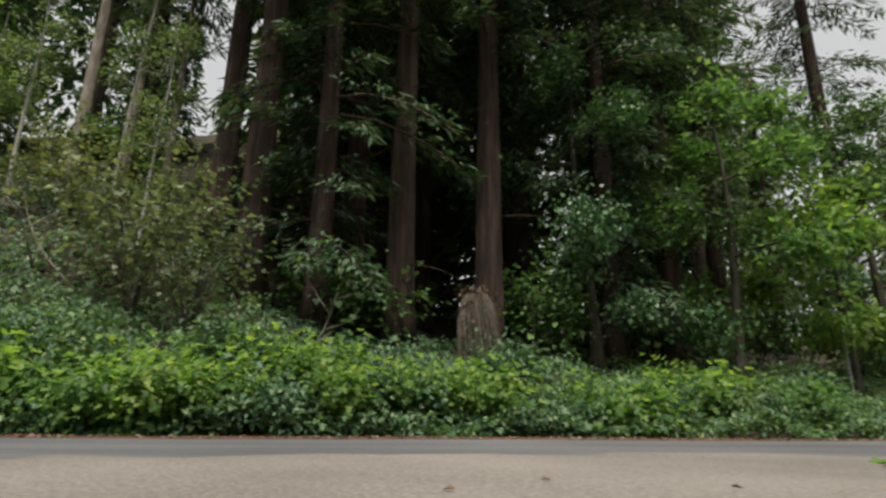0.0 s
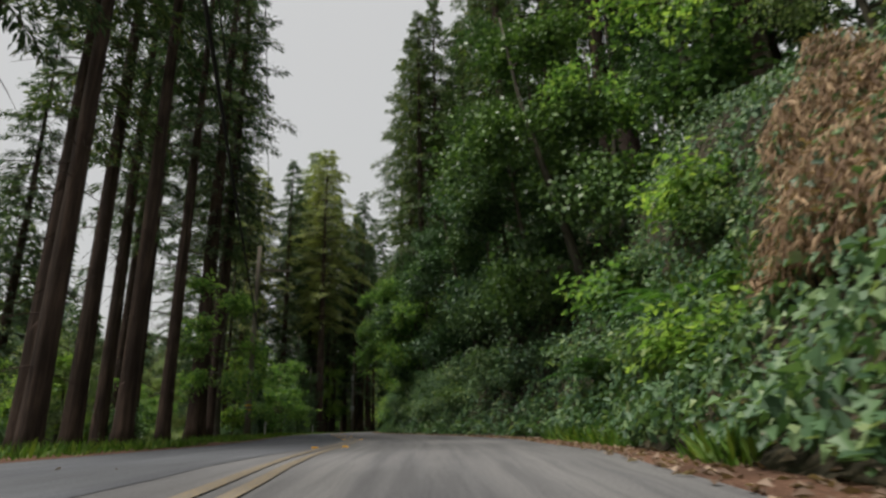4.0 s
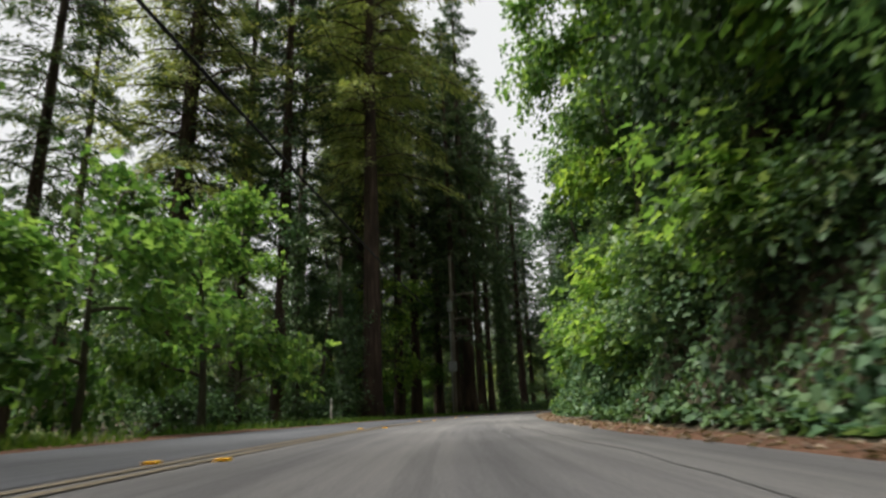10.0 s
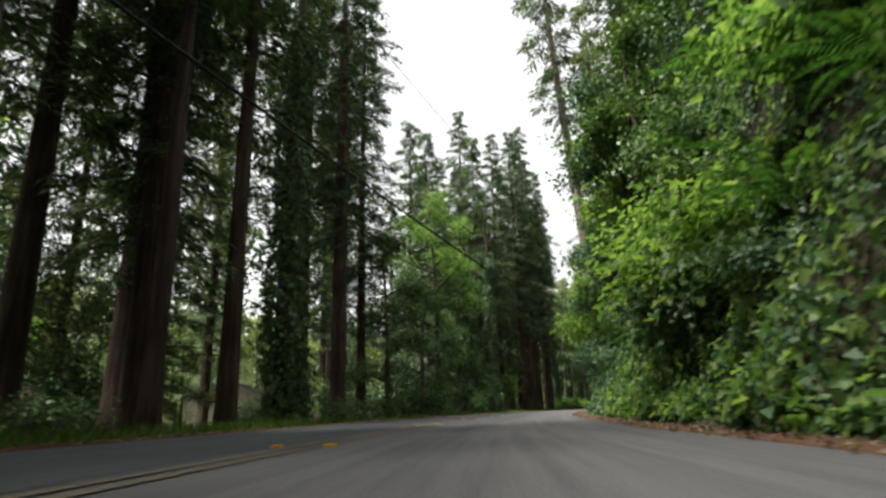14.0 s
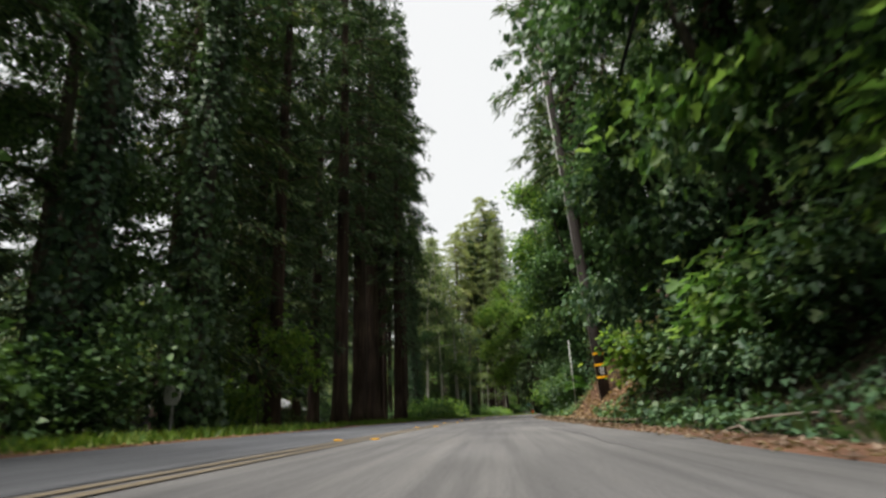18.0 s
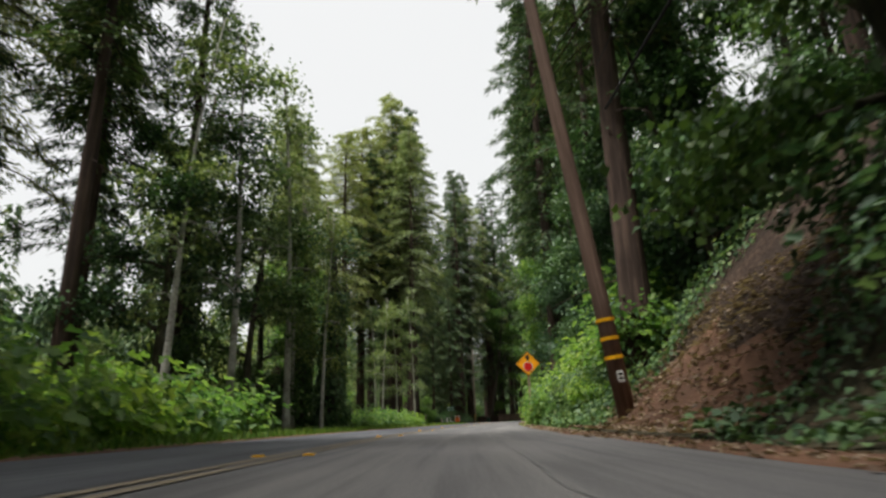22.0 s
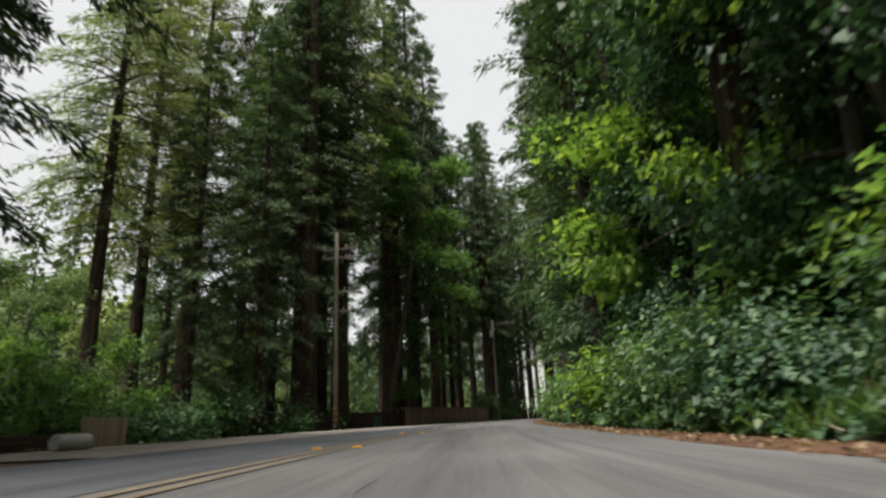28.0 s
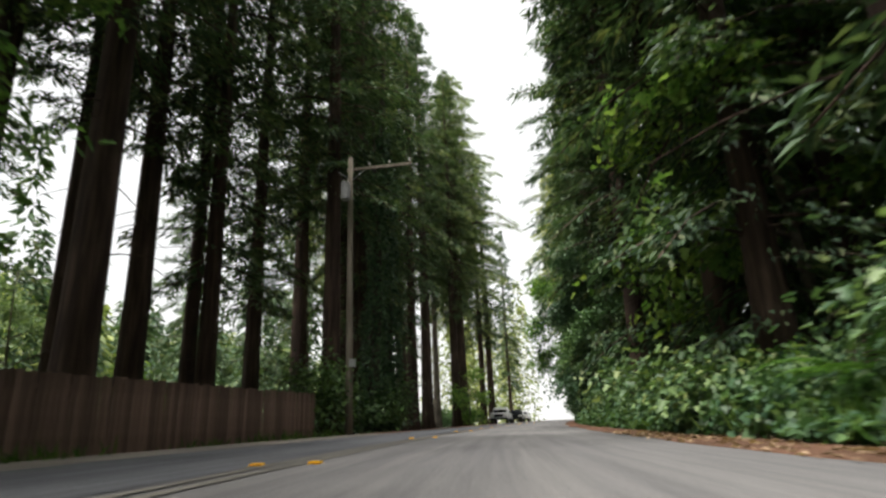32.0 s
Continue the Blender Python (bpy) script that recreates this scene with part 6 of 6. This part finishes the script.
# ---- board fence by the road, bin, drive ----
def fence_run(name, label, a, b, height, material, posts=2.4, seed=0):
    (s0, u0), (s1, u1) = a, b
    p, q = Vector((*road_xy(s0, u0), 0)), Vector((*road_xy(s1, u1), 0))
    rng = np.random.default_rng(seed)
    d = q - p
    ob = thing(name, label, "fence", Matrix.Translation((p.x, p.y, float(ground_z(s0, u0)))) @ pose(0, 0, 0, 0, 0, math.degrees(math.atan2(d.y, d.x))))
    L = d.length
    shapes = []
    for k in range(6):
        h = height + rng.uniform(-0.025, 0.02)
        bm = box_bm(0.137, 0.02, h, 0.002, (0, 0, h / 2))
        for v in bm.verts:
            v.co.x += 0.004 * math.sin(v.co.z * 3 + k)
        me = bpy.data.meshes.new("fence_board")
        bm.to_mesh(me)
        bm.free()
        shapes.append(me)
    for k in range(int(L / 0.145)):
        bd = part("board", shapes[int(rng.integers(0, 6))], material, ob)
        bd.matrix_basis = pose(0.07 + k * 0.145, 0.0 + rng.uniform(-0.004, 0.004), rng.uniform(-0.02, 0.015), rng.uniform(-0.6, 0.6), rng.uniform(-0.5, 0.5), 0)
    for k in range(int(L / posts) + 1):
        part("post", box_bm(0.09, 0.09, height + 0.05, 0.006, (min(L - 0.05, k * posts + 0.05), 0.065, height / 2)), material, ob)
    for z in (0.35, height - 0.25):
        part("rail", box_bm(L, 0.045, 0.09, 0.004, (L / 2, 0.04, z)), material, ob)
    return ob


fence_run("board_fence", "reddish-brown weathered board fence beside the road", (308.0, -8.0), (325.8, -5.5), 1.86, "fence_wood", seed=3)
fence_run("board_fence", "weathered board fence, the trees' shade put into its dark colour", (300.6, -9.6), (307.9, -8.3), 1.6, "fence_dark", seed=4)
fence_run("board_fence", "weathered board fence, the trees' shade put into its dark colour", (293.0, -11.0), (299.6, -10.4), 1.5, "fence_dark", seed=6)
fence_run("picket_gate", "pale wooden boards at the drive's entrance", (274.4, -9.0), (277.0, -9.6), 1.15, "fence_pale", seed=5)

bx, by, bz = at_road(300.0, -7.5, 0)
binn = thing("wheeled_bin", "dark green wheeled rubbish bin at the fence", "rubbish bin", pose(bx, by, bz, 0, 0, heading(300) + 10))
bm = box_bm(0.56, 0.6, 0.92, 0.03, (0, 0, 0.52))
for v in bm.verts:
    f = 0.82 + 0.18 * (v.co.z / 1.0)
    v.co.x *= f
    v.co.y *= f
part("bin_body", bm, "bin_green", binn)
bm = box_bm(0.6, 0.68, 0.07, 0.02, (0, -0.02, 1.02))
lid = part("lid", bm, "bin_green", binn)
part("handle", mesh_from("bin_handle", *tube([(-0.22, 0.36, 0.98), (0.22, 0.36, 0.98)], [0.018, 0.018], 8)), "bin_green", lid)
for k in (-1, 1):
    part("wheel", cyl_bm(0.1, 0.05, (k * 0.27, 0.25, 0.1), 16, axis="x", bevel=0.01), "rubber", binn)
blk = thing("concrete_log", "white rounded concrete block lying at the drive", "concrete block", pose(*road_xy(271.0, -6.8), 0.01, 0, 0, heading(268) + 80))
part("block", cyl_bm(0.17, 0.85, (0, 0, 0.15), 18, axis="x", bevel=0.03), "concrete", blk)
for k in range(9):
    tie = thing("retaining_timber", "dark horizontal retaining timber beside the drive", "timber", pose(*at_road(273.5 + (k % 3) * 0.05, -9.9 - (k // 3) * 0.02, 0.0), 0, 0, heading(272) + 90), "retaining timbers")
    tie.location.z += 0.1 + (k % 5) * 0.17
    tie.location.x -= (k // 5) * 2.4
    part("timber", box_bm(2.4, 0.16, 0.14, 0.012), "fence_dark", tie)

stick = thing("leaning_stick", "thin white stick leaning on the dark fence", "stick", pose(*at_road(299.3, -9.1, 0.0), 8, -32, heading(299)))
part("shaft", mesh_from("stick", *tube([(0, 0, -0.02), (0, 0, 0.8), (0.01, 0, 1.55)], [0.016, 0.015, 0.013], 8)), "sign_white", stick)
crate = thing("recycling_crate", "low green plastic crate beside the bin", "crate", pose(*at_road(299.5, -7.9, 0.0), 0, 0, heading(300) + 6))
part("crate_body", box_bm(0.62, 0.42, 0.3, 0.03, (0, 0, 0.16)), "bin_green", crate)
part("crate_rim", box_bm(0.68, 0.48, 0.04, 0.012, (0, 0, 0.31)), "bin_green", crate)
ped = thing("utility_pedestal", "pale grey utility pedestal standing in the grass", "utility box", pose(*at_road(262.9, -5.9, -0.05), 0, 0, heading(263) + 10))
part("pedestal_body", box_bm(0.24, 0.22, 0.85, 0.02, (0, 0, 0.42)), "ceramic", ped)
part("pedestal_cap", box_bm(0.28, 0.26, 0.1, 0.025, (0, 0, 0.88)), "ceramic", ped)
part("meter", cyl_bm(0.07, 0.08, (-0.16, 0, 0.6), 14, axis="x"), "steel", ped)
snag = thing("broken_snag", "broken pale tree snag rising from the grass", "tree stump", pose(*at_road(262.6, -8.6, -0.1), 0, 2, 30) @ Matrix.Diagonal((0.5, 0.5, 0.72, 1)))
part("trunk", mesh_from("snag_trunk", *tube([(0, 0, 0), (0.02, 0, 0.6), (0.05, 0.02, 1.2), (0.12, 0, 1.8), (0.22, 0.02, 2.3)], [0.2, 0.15, 0.17, 0.24, 0.12], 12, 0.12, 3), True), "bark_pale", snag)
plate_post = thing("mail_sign", "white board on a thin post beside the grass", "sign", pose(*at_road(160.2, -6.5, -0.05), 0, 0, heading(160) - 35))
part("post", box_bm(0.05, 0.05, 1.35, 0.004, (0, 0.03, 0.65)), "steel", plate_post)
part("board", sheet([(-0.42, 1.12), (-0.3, 0.98), (0.28, 0.96), (0.44, 1.16), (0.42, 1.42), (-0.38, 1.46)], 0.03, -0.02), "sign_white", plate_post)


def camper(s, u, turn):
    ob = thing("camper_van", "old white camper with a raised roof parked among the trees", "camper", pose(*at_road(s, u, 0.0), 0, 0, heading(s) + turn), "parked vehicles")
    part("body", box_bm(2.1, 5.0, 0.95, 0.14, (0, 0, 0.92)), "car_dark", ob)
    part("cabin", box_bm(1.95, 4.6, 0.8, 0.16, (0, 0.1, 1.75)), "wall_brown", ob)
    roof = part("roof", box_bm(2.1, 4.9, 0.28, 0.08, (0, 0.05, 2.27)), "car_white", ob, "white roof")
    part("roof_hatch", box_bm(0.8, 1.2, 0.16, 0.03, (0, 0.4, 2.48)), "car_white", roof)
    for k in range(3):
        part("window", box_bm(0.02, 0.9, 0.45, 0.008, (-0.985, -1.3 + k * 1.35, 1.75)), "glass_dark", ob)
        part("window", box_bm(0.02, 0.9, 0.45, 0.008, (0.985, -1.3 + k * 1.35, 1.75)), "glass_dark", ob)
    part("windscreen", box_bm(1.6, 0.02, 0.5, 0.008, (0, -2.215, 1.75)), "glass_dark", ob)
    for k in (-1, 1):
        part("tail_light", box_bm(0.12, 0.03, 0.55, 0.01, (k * 0.93, -2.515, 1.0)), "orange_plastic", ob, "orange lamp")
        for wy in (-1.5, 1.5):
            wh = part("wheel", cyl_bm(0.34, 0.22, (k * 0.95, wy, 0.34), 20, axis="x", bevel=0.03), "rubber", ob)
            part("rim", cyl_bm(0.18, 0.02, (k * 1.07, wy, 0.34), 14, axis="x"), "steel", wh)


camper(183.5, -21.0, -62)
trailer = thing("utility_trailer", "small white enclosed trailer among the trunks", "trailer", pose(*at_road(171.5, -16.8, 0.0), 0, 0, heading(171) - 58), "parked vehicles")
part("box", box_bm(1.5, 2.4, 0.95, 0.08, (0, 0, 0.98)), "car_white", trailer)
part("chassis", box_bm(1.4, 2.5, 0.12, 0.01, (0, 0, 0.44)), "rubber", trailer)
part("drawbar", box_bm(0.1, 1.1, 0.08, 0.006, (0, -1.7, 0.44)), "steel", trailer)
for k in (-1, 1):
    part("wheel", cyl_bm(0.29, 0.18, (k * 0.84, 0.1, 0.29), 18, axis="x", bevel=0.03), "rubber", trailer)
for k in range(3):
    tb = thing("picnic_table", "weathered whitish picnic table in the shade", "table", pose(*at_road(184.5 + k * 3.1, -13.6 - (k % 2) * 1.2, 0.0), 0, 0, heading(185) - 40 + k * 17), "picnic tables")
    for j in range(4):
        part("board", box_bm(1.8, 0.17, 0.04, 0.004, (0, -0.28 + j * 0.185, 0.75)), "ceramic", tb)
    for y in (-0.72, 0.72):
        part("bench", box_bm(1.8, 0.24, 0.04, 0.004, (0, y, 0.45)), "ceramic", tb)
    for x in (-0.65, 0.65):
        part("bearer", box_bm(0.05, 1.6, 0.09, 0.004, (x, 0, 0.39)), "pole_wood", tb)
        for y in (-1, 1):
            lg = part("leg", box_bm(0.05, 0.09, 0.86, 0.004), "pole_wood", tb)
            lg.matrix_basis = pose(x + 0.052, y * 0.36, 0.36, y * 27, 0, 0)
fence_run("plank_screen", "tan plank screen lit beyond the dark trunks", (195.5, -15.2), (198.0, -16.4), 1.9, "fence_pale", seed=8)

# ---- houses behind the trees ----
def house(s, u, w, d, h, wall, roof, label, turn=0.0, rise=1.6, trim="sign_white", windows=3):
    x, y, z = at_road(s, u, -0.1)
    ob = thing("house", label, "house", pose(x, y, z, 0, 0, heading(s) + turn), "houses behind the trees")
    t = 0.16
    for nm, bw, bd, at in (("wall", w, t, (0, -d / 2, h / 2)), ("wall", w, t, (0, d / 2, h / 2)), ("wall", t, d - 2 * t, (-w / 2 + t / 2, 0, h / 2)), ("wall", t, d - 2 * t, (w / 2 - t / 2, 0, h / 2))):
        part(nm, box_bm(bw, bd, h, 0.004, at), wall, ob)
    bm = bmesh.new()
    o = 0.45
    pr = [(-d / 2 - o, h - 0.08), (0, h + rise), (d / 2 + o, h - 0.08), (d / 2 + o, h + 0.08), (0, h + rise + 0.17), (-d / 2 - o, h + 0.08)]
    ends = []
    for px in (-w / 2 - o, w / 2 + o):
        ends.append([bm.verts.new((px, a, b)) for a, b in pr])
    n = len(pr)
    for k in range(n):
        bm.faces.new((ends[0][k], ends[0][(k + 1) % n], ends[1][(k + 1) % n], ends[1][k]))
    bm.faces.new((ends[0][0], ends[0][5], ends[0][4], ends[0][1]))
    bm.faces.new((ends[0][1], ends[0][4], ends[0][3], ends[0][2]))
    bm.faces.new((ends[1][1], ends[1][4], ends[1][5], ends[1][0]))
    bm.faces.new((ends[1][2], ends[1][3], ends[1][4], ends[1][1]))
    bmesh.ops.recalc_face_normals(bm, faces=bm.faces)
    rf = part("roof", bm, roof, ob)
    part("fascia", box_bm(w + 2 * o, 0.03, 0.18, 0.004, (0, -d / 2 - o - 0.02, h)), trim, rf)
    for sg in (-1, 1):
        g = sheet([(-d / 2 + 0.02, h), (d / 2 - 0.02, h), (0, h + rise - 0.05)], t)
        ga = part("gable", g, wall, ob)
        ga.matrix_basis = pose(sg * (w / 2 - t / 2) - (t / 2 if sg > 0 else -t / 2) * 0, 0, 0, 0, 0, 90)
    for k in range(windows):
        wx = -w / 2 + w * (k + 0.7) / (windows + 0.4)
        fr = part("window_frame", box_bm(1.1, 0.06, 1.15, 0.006, (wx, -d / 2 - 0.09, h * 0.55)), trim, ob)
        part("pane", box_bm(0.94, 0.02, 0.99, 0, (wx, -d / 2 - 0.128, h * 0.55)), "glass_dark", fr)
    dr = part("door", box_bm(0.9, 0.05, 2.0, 0.006, (w / 2 - 0.75, -d / 2 - 0.1, 1.0)), trim, ob)
    part("door_knob", cyl_bm(0.03, 0.05, (w / 2 - 0.42, -d / 2 - 0.15, 1.0), 10, axis="y"), "steel", dr)
    return ob


house(150, -30, 8, 7, 2.9, "wall_white", "roof_grey", "white-walled house seen between the trunks", -60)
house(134, -36, 7, 6, 2.6, "wall_white", "roof_grey", "low pale house behind the redwoods", -30)
house(187, -26, 9, 7, 2.5, "wall_brown", "roof_grey", "dark brown house with a pale grey roof in the trees", -75)
house(216, -32, 9, 7, 2.4, "wall_tan", "roof_grey", "tan house wall lit beyond the dark trunks", -80)
house(236, -19, 4.5, 3.6, 2.3, "wall_red", "roof_grey", "small dark red shed behind the weeds", -70, 0.9, "wall_brown", 1)
house(209, -17, 4, 3, 1.9, "wall_tan", "wall_brown", "low tan wooden shed behind the green mound", -70, 0.6, "wall_brown", 1)

# ---- parked vehicles far ahead ----
def pickup(s, u, paint, label, truck=True):
    x, y, z = at_road(s, u, 0.05)
    ob = thing("pickup_truck" if truck else "parked_car", label, "truck" if truck else "car", pose(x, y, z, 0, 0, heading(s)), "parked vehicles")
    bm = box_bm(1.9, 5.2, 0.55, 0.09, (0, 0, 0.78))
    for v in bm.verts:
        if v.co.z > 0.9:
            v.co.x *= 0.96
    part("body", bm, paint, ob)
    part("hood", box_bm(1.78, 1.35, 0.18, 0.05, (0, -1.85, 1.08)), paint, ob)
    bm = box_bm(1.74, 2.0, 0.72, 0.07, (0, -0.1, 1.4))
    for v in bm.verts:
        if v.co.z > 1.5:
            v.co.x *= 0.84
            v.co.y = v.co.y * 0.72 - 0.02
    cabin = part("cabin", bm, paint, ob)
    bm = bmesh.new()
    bm.faces.new([bm.verts.new(c) for c in ((-0.74, -1.1, 1.14), (0.74, -1.1, 1.14), (0.64, -0.83, 1.64), (-0.64, -0.83, 1.64))])
    part("windscreen", bm, "glass_dark", cabin)
    for k in (-1, 1):
        part("headlight", box_bm(0.36, 0.06, 0.2, 0.02, (k * 0.68, -2.6, 0.88)), "ceramic", ob, "clear headlight")
        part("mirror", box_bm(0.16, 0.1, 0.2, 0.03, (k * 1.03, -0.85, 1.22)), "car_dark", ob)
        for wy in (-1.65, 1.55):
            wh = part("wheel", cyl_bm(0.37, 0.24, (k * 0.84, wy, 0.37), 22, axis="x", bevel=0.03), "rubber", ob)
            part("rim", cyl_bm(0.2, 0.02, (k * 0.965, wy, 0.37), 16, axis="x"), "steel", wh)
    part("grille", box_bm(0.95, 0.05, 0.3, 0.02, (0, -2.61, 0.86)), "car_dark", ob, "black grille")
    part("bumper", box_bm(1.86, 0.16, 0.22, 0.04, (0, -2.66, 0.52)), "car_dark", ob, "dark front bumper")
    return ob


pickup(374, -4.4, "car_white", "white pickup truck parked on the verge")
pickup(392, -4.6, "car_dark", "dark car parked on the verge", False)
pickup(404, -4.8, "car_white", "pale car parked on the verge", False)

# ---- on the bank: old stump with hanging vines, fallen branches, stones of the slide ----
vx, vy, vz = at_road(-3.2, 7.9, -0.1)
stump = thing("vine_stump", "old stump hung with dry brown vines", "tree stump", pose(vx, vy, vz, 4, -3, 0) @ Matrix.Diagonal((0.62, 0.62, 1.0, 1)))
part("trunk", mesh_from("stump", *tube([(0, 0, 0), (0.02, 0, 0.5), (0, 0.03, 1.1), (0.03, 0, 1.55)], [0.5, 0.42, 0.4, 0.34], 14, 0.1, 2), True), "bark_grey", stump)
rv = np.random.default_rng(8)
vines = []
for k in range(110):
    az, l = rv.uniform(0, 6.28), rv.uniform(0.6, 1.6)
    t = np.linspace(0, 1, 6)
    rr = 0.3 + 0.35 * np.sin(t * 1.6) + rv.uniform(-0.05, 0.12)
    vines.append(tube(np.stack([np.cos(az + 0.3 * t) * rr, np.sin(az + 0.3 * t) * rr, 1.75 - l * t**1.4], -1), np.full(6, 0.008), 3, cap=False))
tagged(part("vine_curtain", mesh_from("stump_vines", *merged(vines)), "bark_pale", stump), "dry hanging vines", kind="stuff")
n = 420
az, rr = rv.uniform(0, 6.28, n), rv.uniform(0.25, 0.75, n)
lv = leaves(np.stack([np.cos(az) * rr, np.sin(az) * rr, rv.uniform(0.2, 1.95, n)], -1), rv.normal(0, 1, (n, 3)) + [0, 0, -1], np.stack([np.cos(az), np.sin(az), 0 * az], -1), rv.uniform(0.06, 0.14, n), rv.uniform(0.05, 0.1, n))
part("dry_leaves", mesh_from("stump_leaves", *lv), "leaf_dead", stump)

for s0, s1, mat in ((159.6, 168.0, "soil"), (198.4, 203.6, "soil")):
    sl = strip("bare_slide", s0, s1, EDGE_R + 0.6, EDGE_R + 8.5, 0.05, mat, 0.25, 36, 0.2, 0.6, s0, follow=True)
    tagged(sl, "bare slipped brown earth on the bank", "earth", kind="structure")
for s0, s1 in ((158.5, 169.0), (197.5, 204.5)):
    fall = strip("litter_fall", s0, s1, EDGE_R + 0.55, EDGE_R + 1.9, 0.075, "litter", 0.3, 8, 0.1, 0.5, s0 + 1, follow=True)
    tagged(fall, "brown needles and litter fallen at the slide's foot", "leaf litter", kind="structure")
rs = np.random.default_rng(12)
stones = []
for k in range(4):
    bm = bmesh.new()
    bmesh.ops.create_icosphere(bm, subdivisions=2, radius=0.1)
    for v in bm.verts:
        v.co *= 1 + 0.28 * noise.noise(v.co * 9 + Vector((k * 3.1, 0, 0)))
        v.co.z *= 0.7
    me = bpy.data.meshes.new("stone")
    bm.to_mesh(me)
    bm.free()
    me.materials.append(MATS["stone"])
    stones.append(me)
for k in range(70):
    s, u = (rs.uniform(160, 167.5), rs.uniform(4.0, 9)) if k < 46 else (rs.uniform(198.5, 203.4), rs.uniform(4.0, 8))
    x, y, z = at_road(s, u, 0.05)
    st = tagged(new("stone", stones[k % 4]), "pale stone fallen from the bank", "stone", "stones of the slide")
    sc = rs.uniform(0.2, 0.7)
    st.matrix_world = pose(x, y, z, rs.uniform(-20, 20), rs.uniform(-20, 20), rs.uniform(0, 360)) @ Matrix.Diagonal((sc, sc * rs.uniform(0.7, 1.2), sc, 1))
for k in range(40):
    s = rs.uniform(155, 172) if k < 12 else rs.uniform(60, 300)
    u = rs.uniform(EDGE_R + 0.1, EDGE_R + (2.5 if k < 12 else 0.8))
    x, y, z = at_road(s, u, 0.06)
    l = rs.uniform(0.4, 1.6)
    t = np.linspace(-0.5, 0.5, 6)
    br = part("fallen_branch", mesh_from("fallen_branch", *tube(np.stack([t * l, 0.06 * l * np.sin(t * 5 + k), 0.02 + 0.03 * np.cos(t * 4)], -1), 0.014 * (1.1 - np.abs(t)), 5)), "bark_pale")
    tagged(br, "dry fallen branch in the litter", "branch", "fallen branches")
    br.matrix_world = pose(x, y, z, 0, 0, rs.uniform(0, 180))
# bare pale snags sticking out of the bank
for k, (s, u, l) in enumerate(((9.0, 7.5, 2.4), (9.6, 8.2, 2.0), (8.4, 8.6, 2.6), (2.0, 8.0, 1.8), (-5.5, 9.5, 2.4), (13.5, 9.5, 2.2), (96, 7.4, 1.8), (252, 9, 2.0))):
    x, y, z = at_road(s, u, -0.1)
    ob = thing("dead_branch", "bare pale dead branch standing out of the bank", "branch", pose(x, y, z, rs.uniform(-30, 5), rs.uniform(-30, 30), rs.uniform(0, 360)), "dead branches")
    t = np.linspace(0, 1, 7)
    p = np.stack([0.25 * l * np.sin(t * 1.7), 0.1 * np.sin(t * 4), l * t], -1)
    items = [tube(p, 0.028 * (1.05 - t), 6)]
    for j in range(5):
        i = 2 + j % 4
        dd = np.array([math.cos(j * 2.2), math.sin(j * 2.2), 0.6]) * l * 0.3
        items.append(tube(p[i] + dd * np.linspace(0, 1, 4)[:, None], [0.012, 0.009, 0.006, 0.003], 4))
    part("branch", mesh_from("dead_branch", *merged(items)), "bark_pale", ob)


def scatter_leaves(name, label, s0, s1, u0, u1, count, mat, seed, size=0.07, lift=0.012):
    rng = np.random.default_rng(seed)
    s, u = rng.uniform(s0, s1, count), rng.uniform(u0, u1, count)
    p = np.concatenate([road_xy(s, u), np.maximum(ground_z(s, u), 0.004)[:, None] + lift], -1)
    z = size * rng.uniform(0.4, 1.3, count)
    ob = part(name, mesh_from(name, *leaves(p, np.concatenate([rng.normal(0, 1, (count, 2)), np.zeros((count, 1))], -1), [0, 0, 1.0] + rng.normal(0, 0.2, (count, 3)), z, z * 0.7)), mat)
    return tagged(ob, label, "leaf litter", kind="stuff")


for k in range(8):
    scatter_leaves("fallen_leaves", "dry brown leaves lying along the road's edge", -20 + k * 42, 22 + k * 42, EDGE_R - 0.35, EDGE_R + 1.0, 4200, "leaf_dead", 600 + k)
scatter_leaves("fallen_leaves", "dry brown leaves lying on the gravel", -12, 14, -7, -1, 160, "leaf_dead", 640, 0.05)
scatter_leaves("fallen_leaves", "dry leaves under the slipped bank", 156, 172, EDGE_R - 0.2, EDGE_R + 3.5, 5000, "leaf_dead", 641, 0.08, 0.09)
scatter_leaves("fallen_leaves", "brown needles on the far verge", 95, 160, EDGE_L - 1.6, EDGE_L + 0.1, 4500, "leaf_dead", 642)
tw = scatter_leaves("green_twig", "fresh green twig fallen on the turnout", -3.2, -2.9, -1.0, -0.7, 26, "leaf_maple", 643, 0.12)

blue = reflector()
blue.name = "blue_reflector"
x, y = road_xy(261.6, -1.5)
blue.matrix_world = pose(x, y, 0.014, 0, 0, heading(261))
tagged(blue, "blue raised reflector stuck on the asphalt", "road reflector")
for o in blue.children:
    o.data = o.data.copy()
    o.data.materials.clear()
    o.data.materials.append(MATS["blue_plastic"])

scatter_leaves("slide_debris", "dry needles and twigs strewn over the slipped earth", 158.5, 169, EDGE_R + 0.1, EDGE_R + 3.2, 5000, "leaf_dead", 77, 0.12, 0.09)
scatter_leaves("slide_debris", "dry needles and twigs strewn over the slipped earth", 197.5, 204.5, EDGE_R + 0.1, EDGE_R + 3.0, 3000, "leaf_dead", 78, 0.12, 0.09)

# the patterns from which trees and bushes were copied are not part of the place
for ob in PROTOS:
    for o in (*ob.children_recursive, ob):
        bpy.data.objects.remove(o)
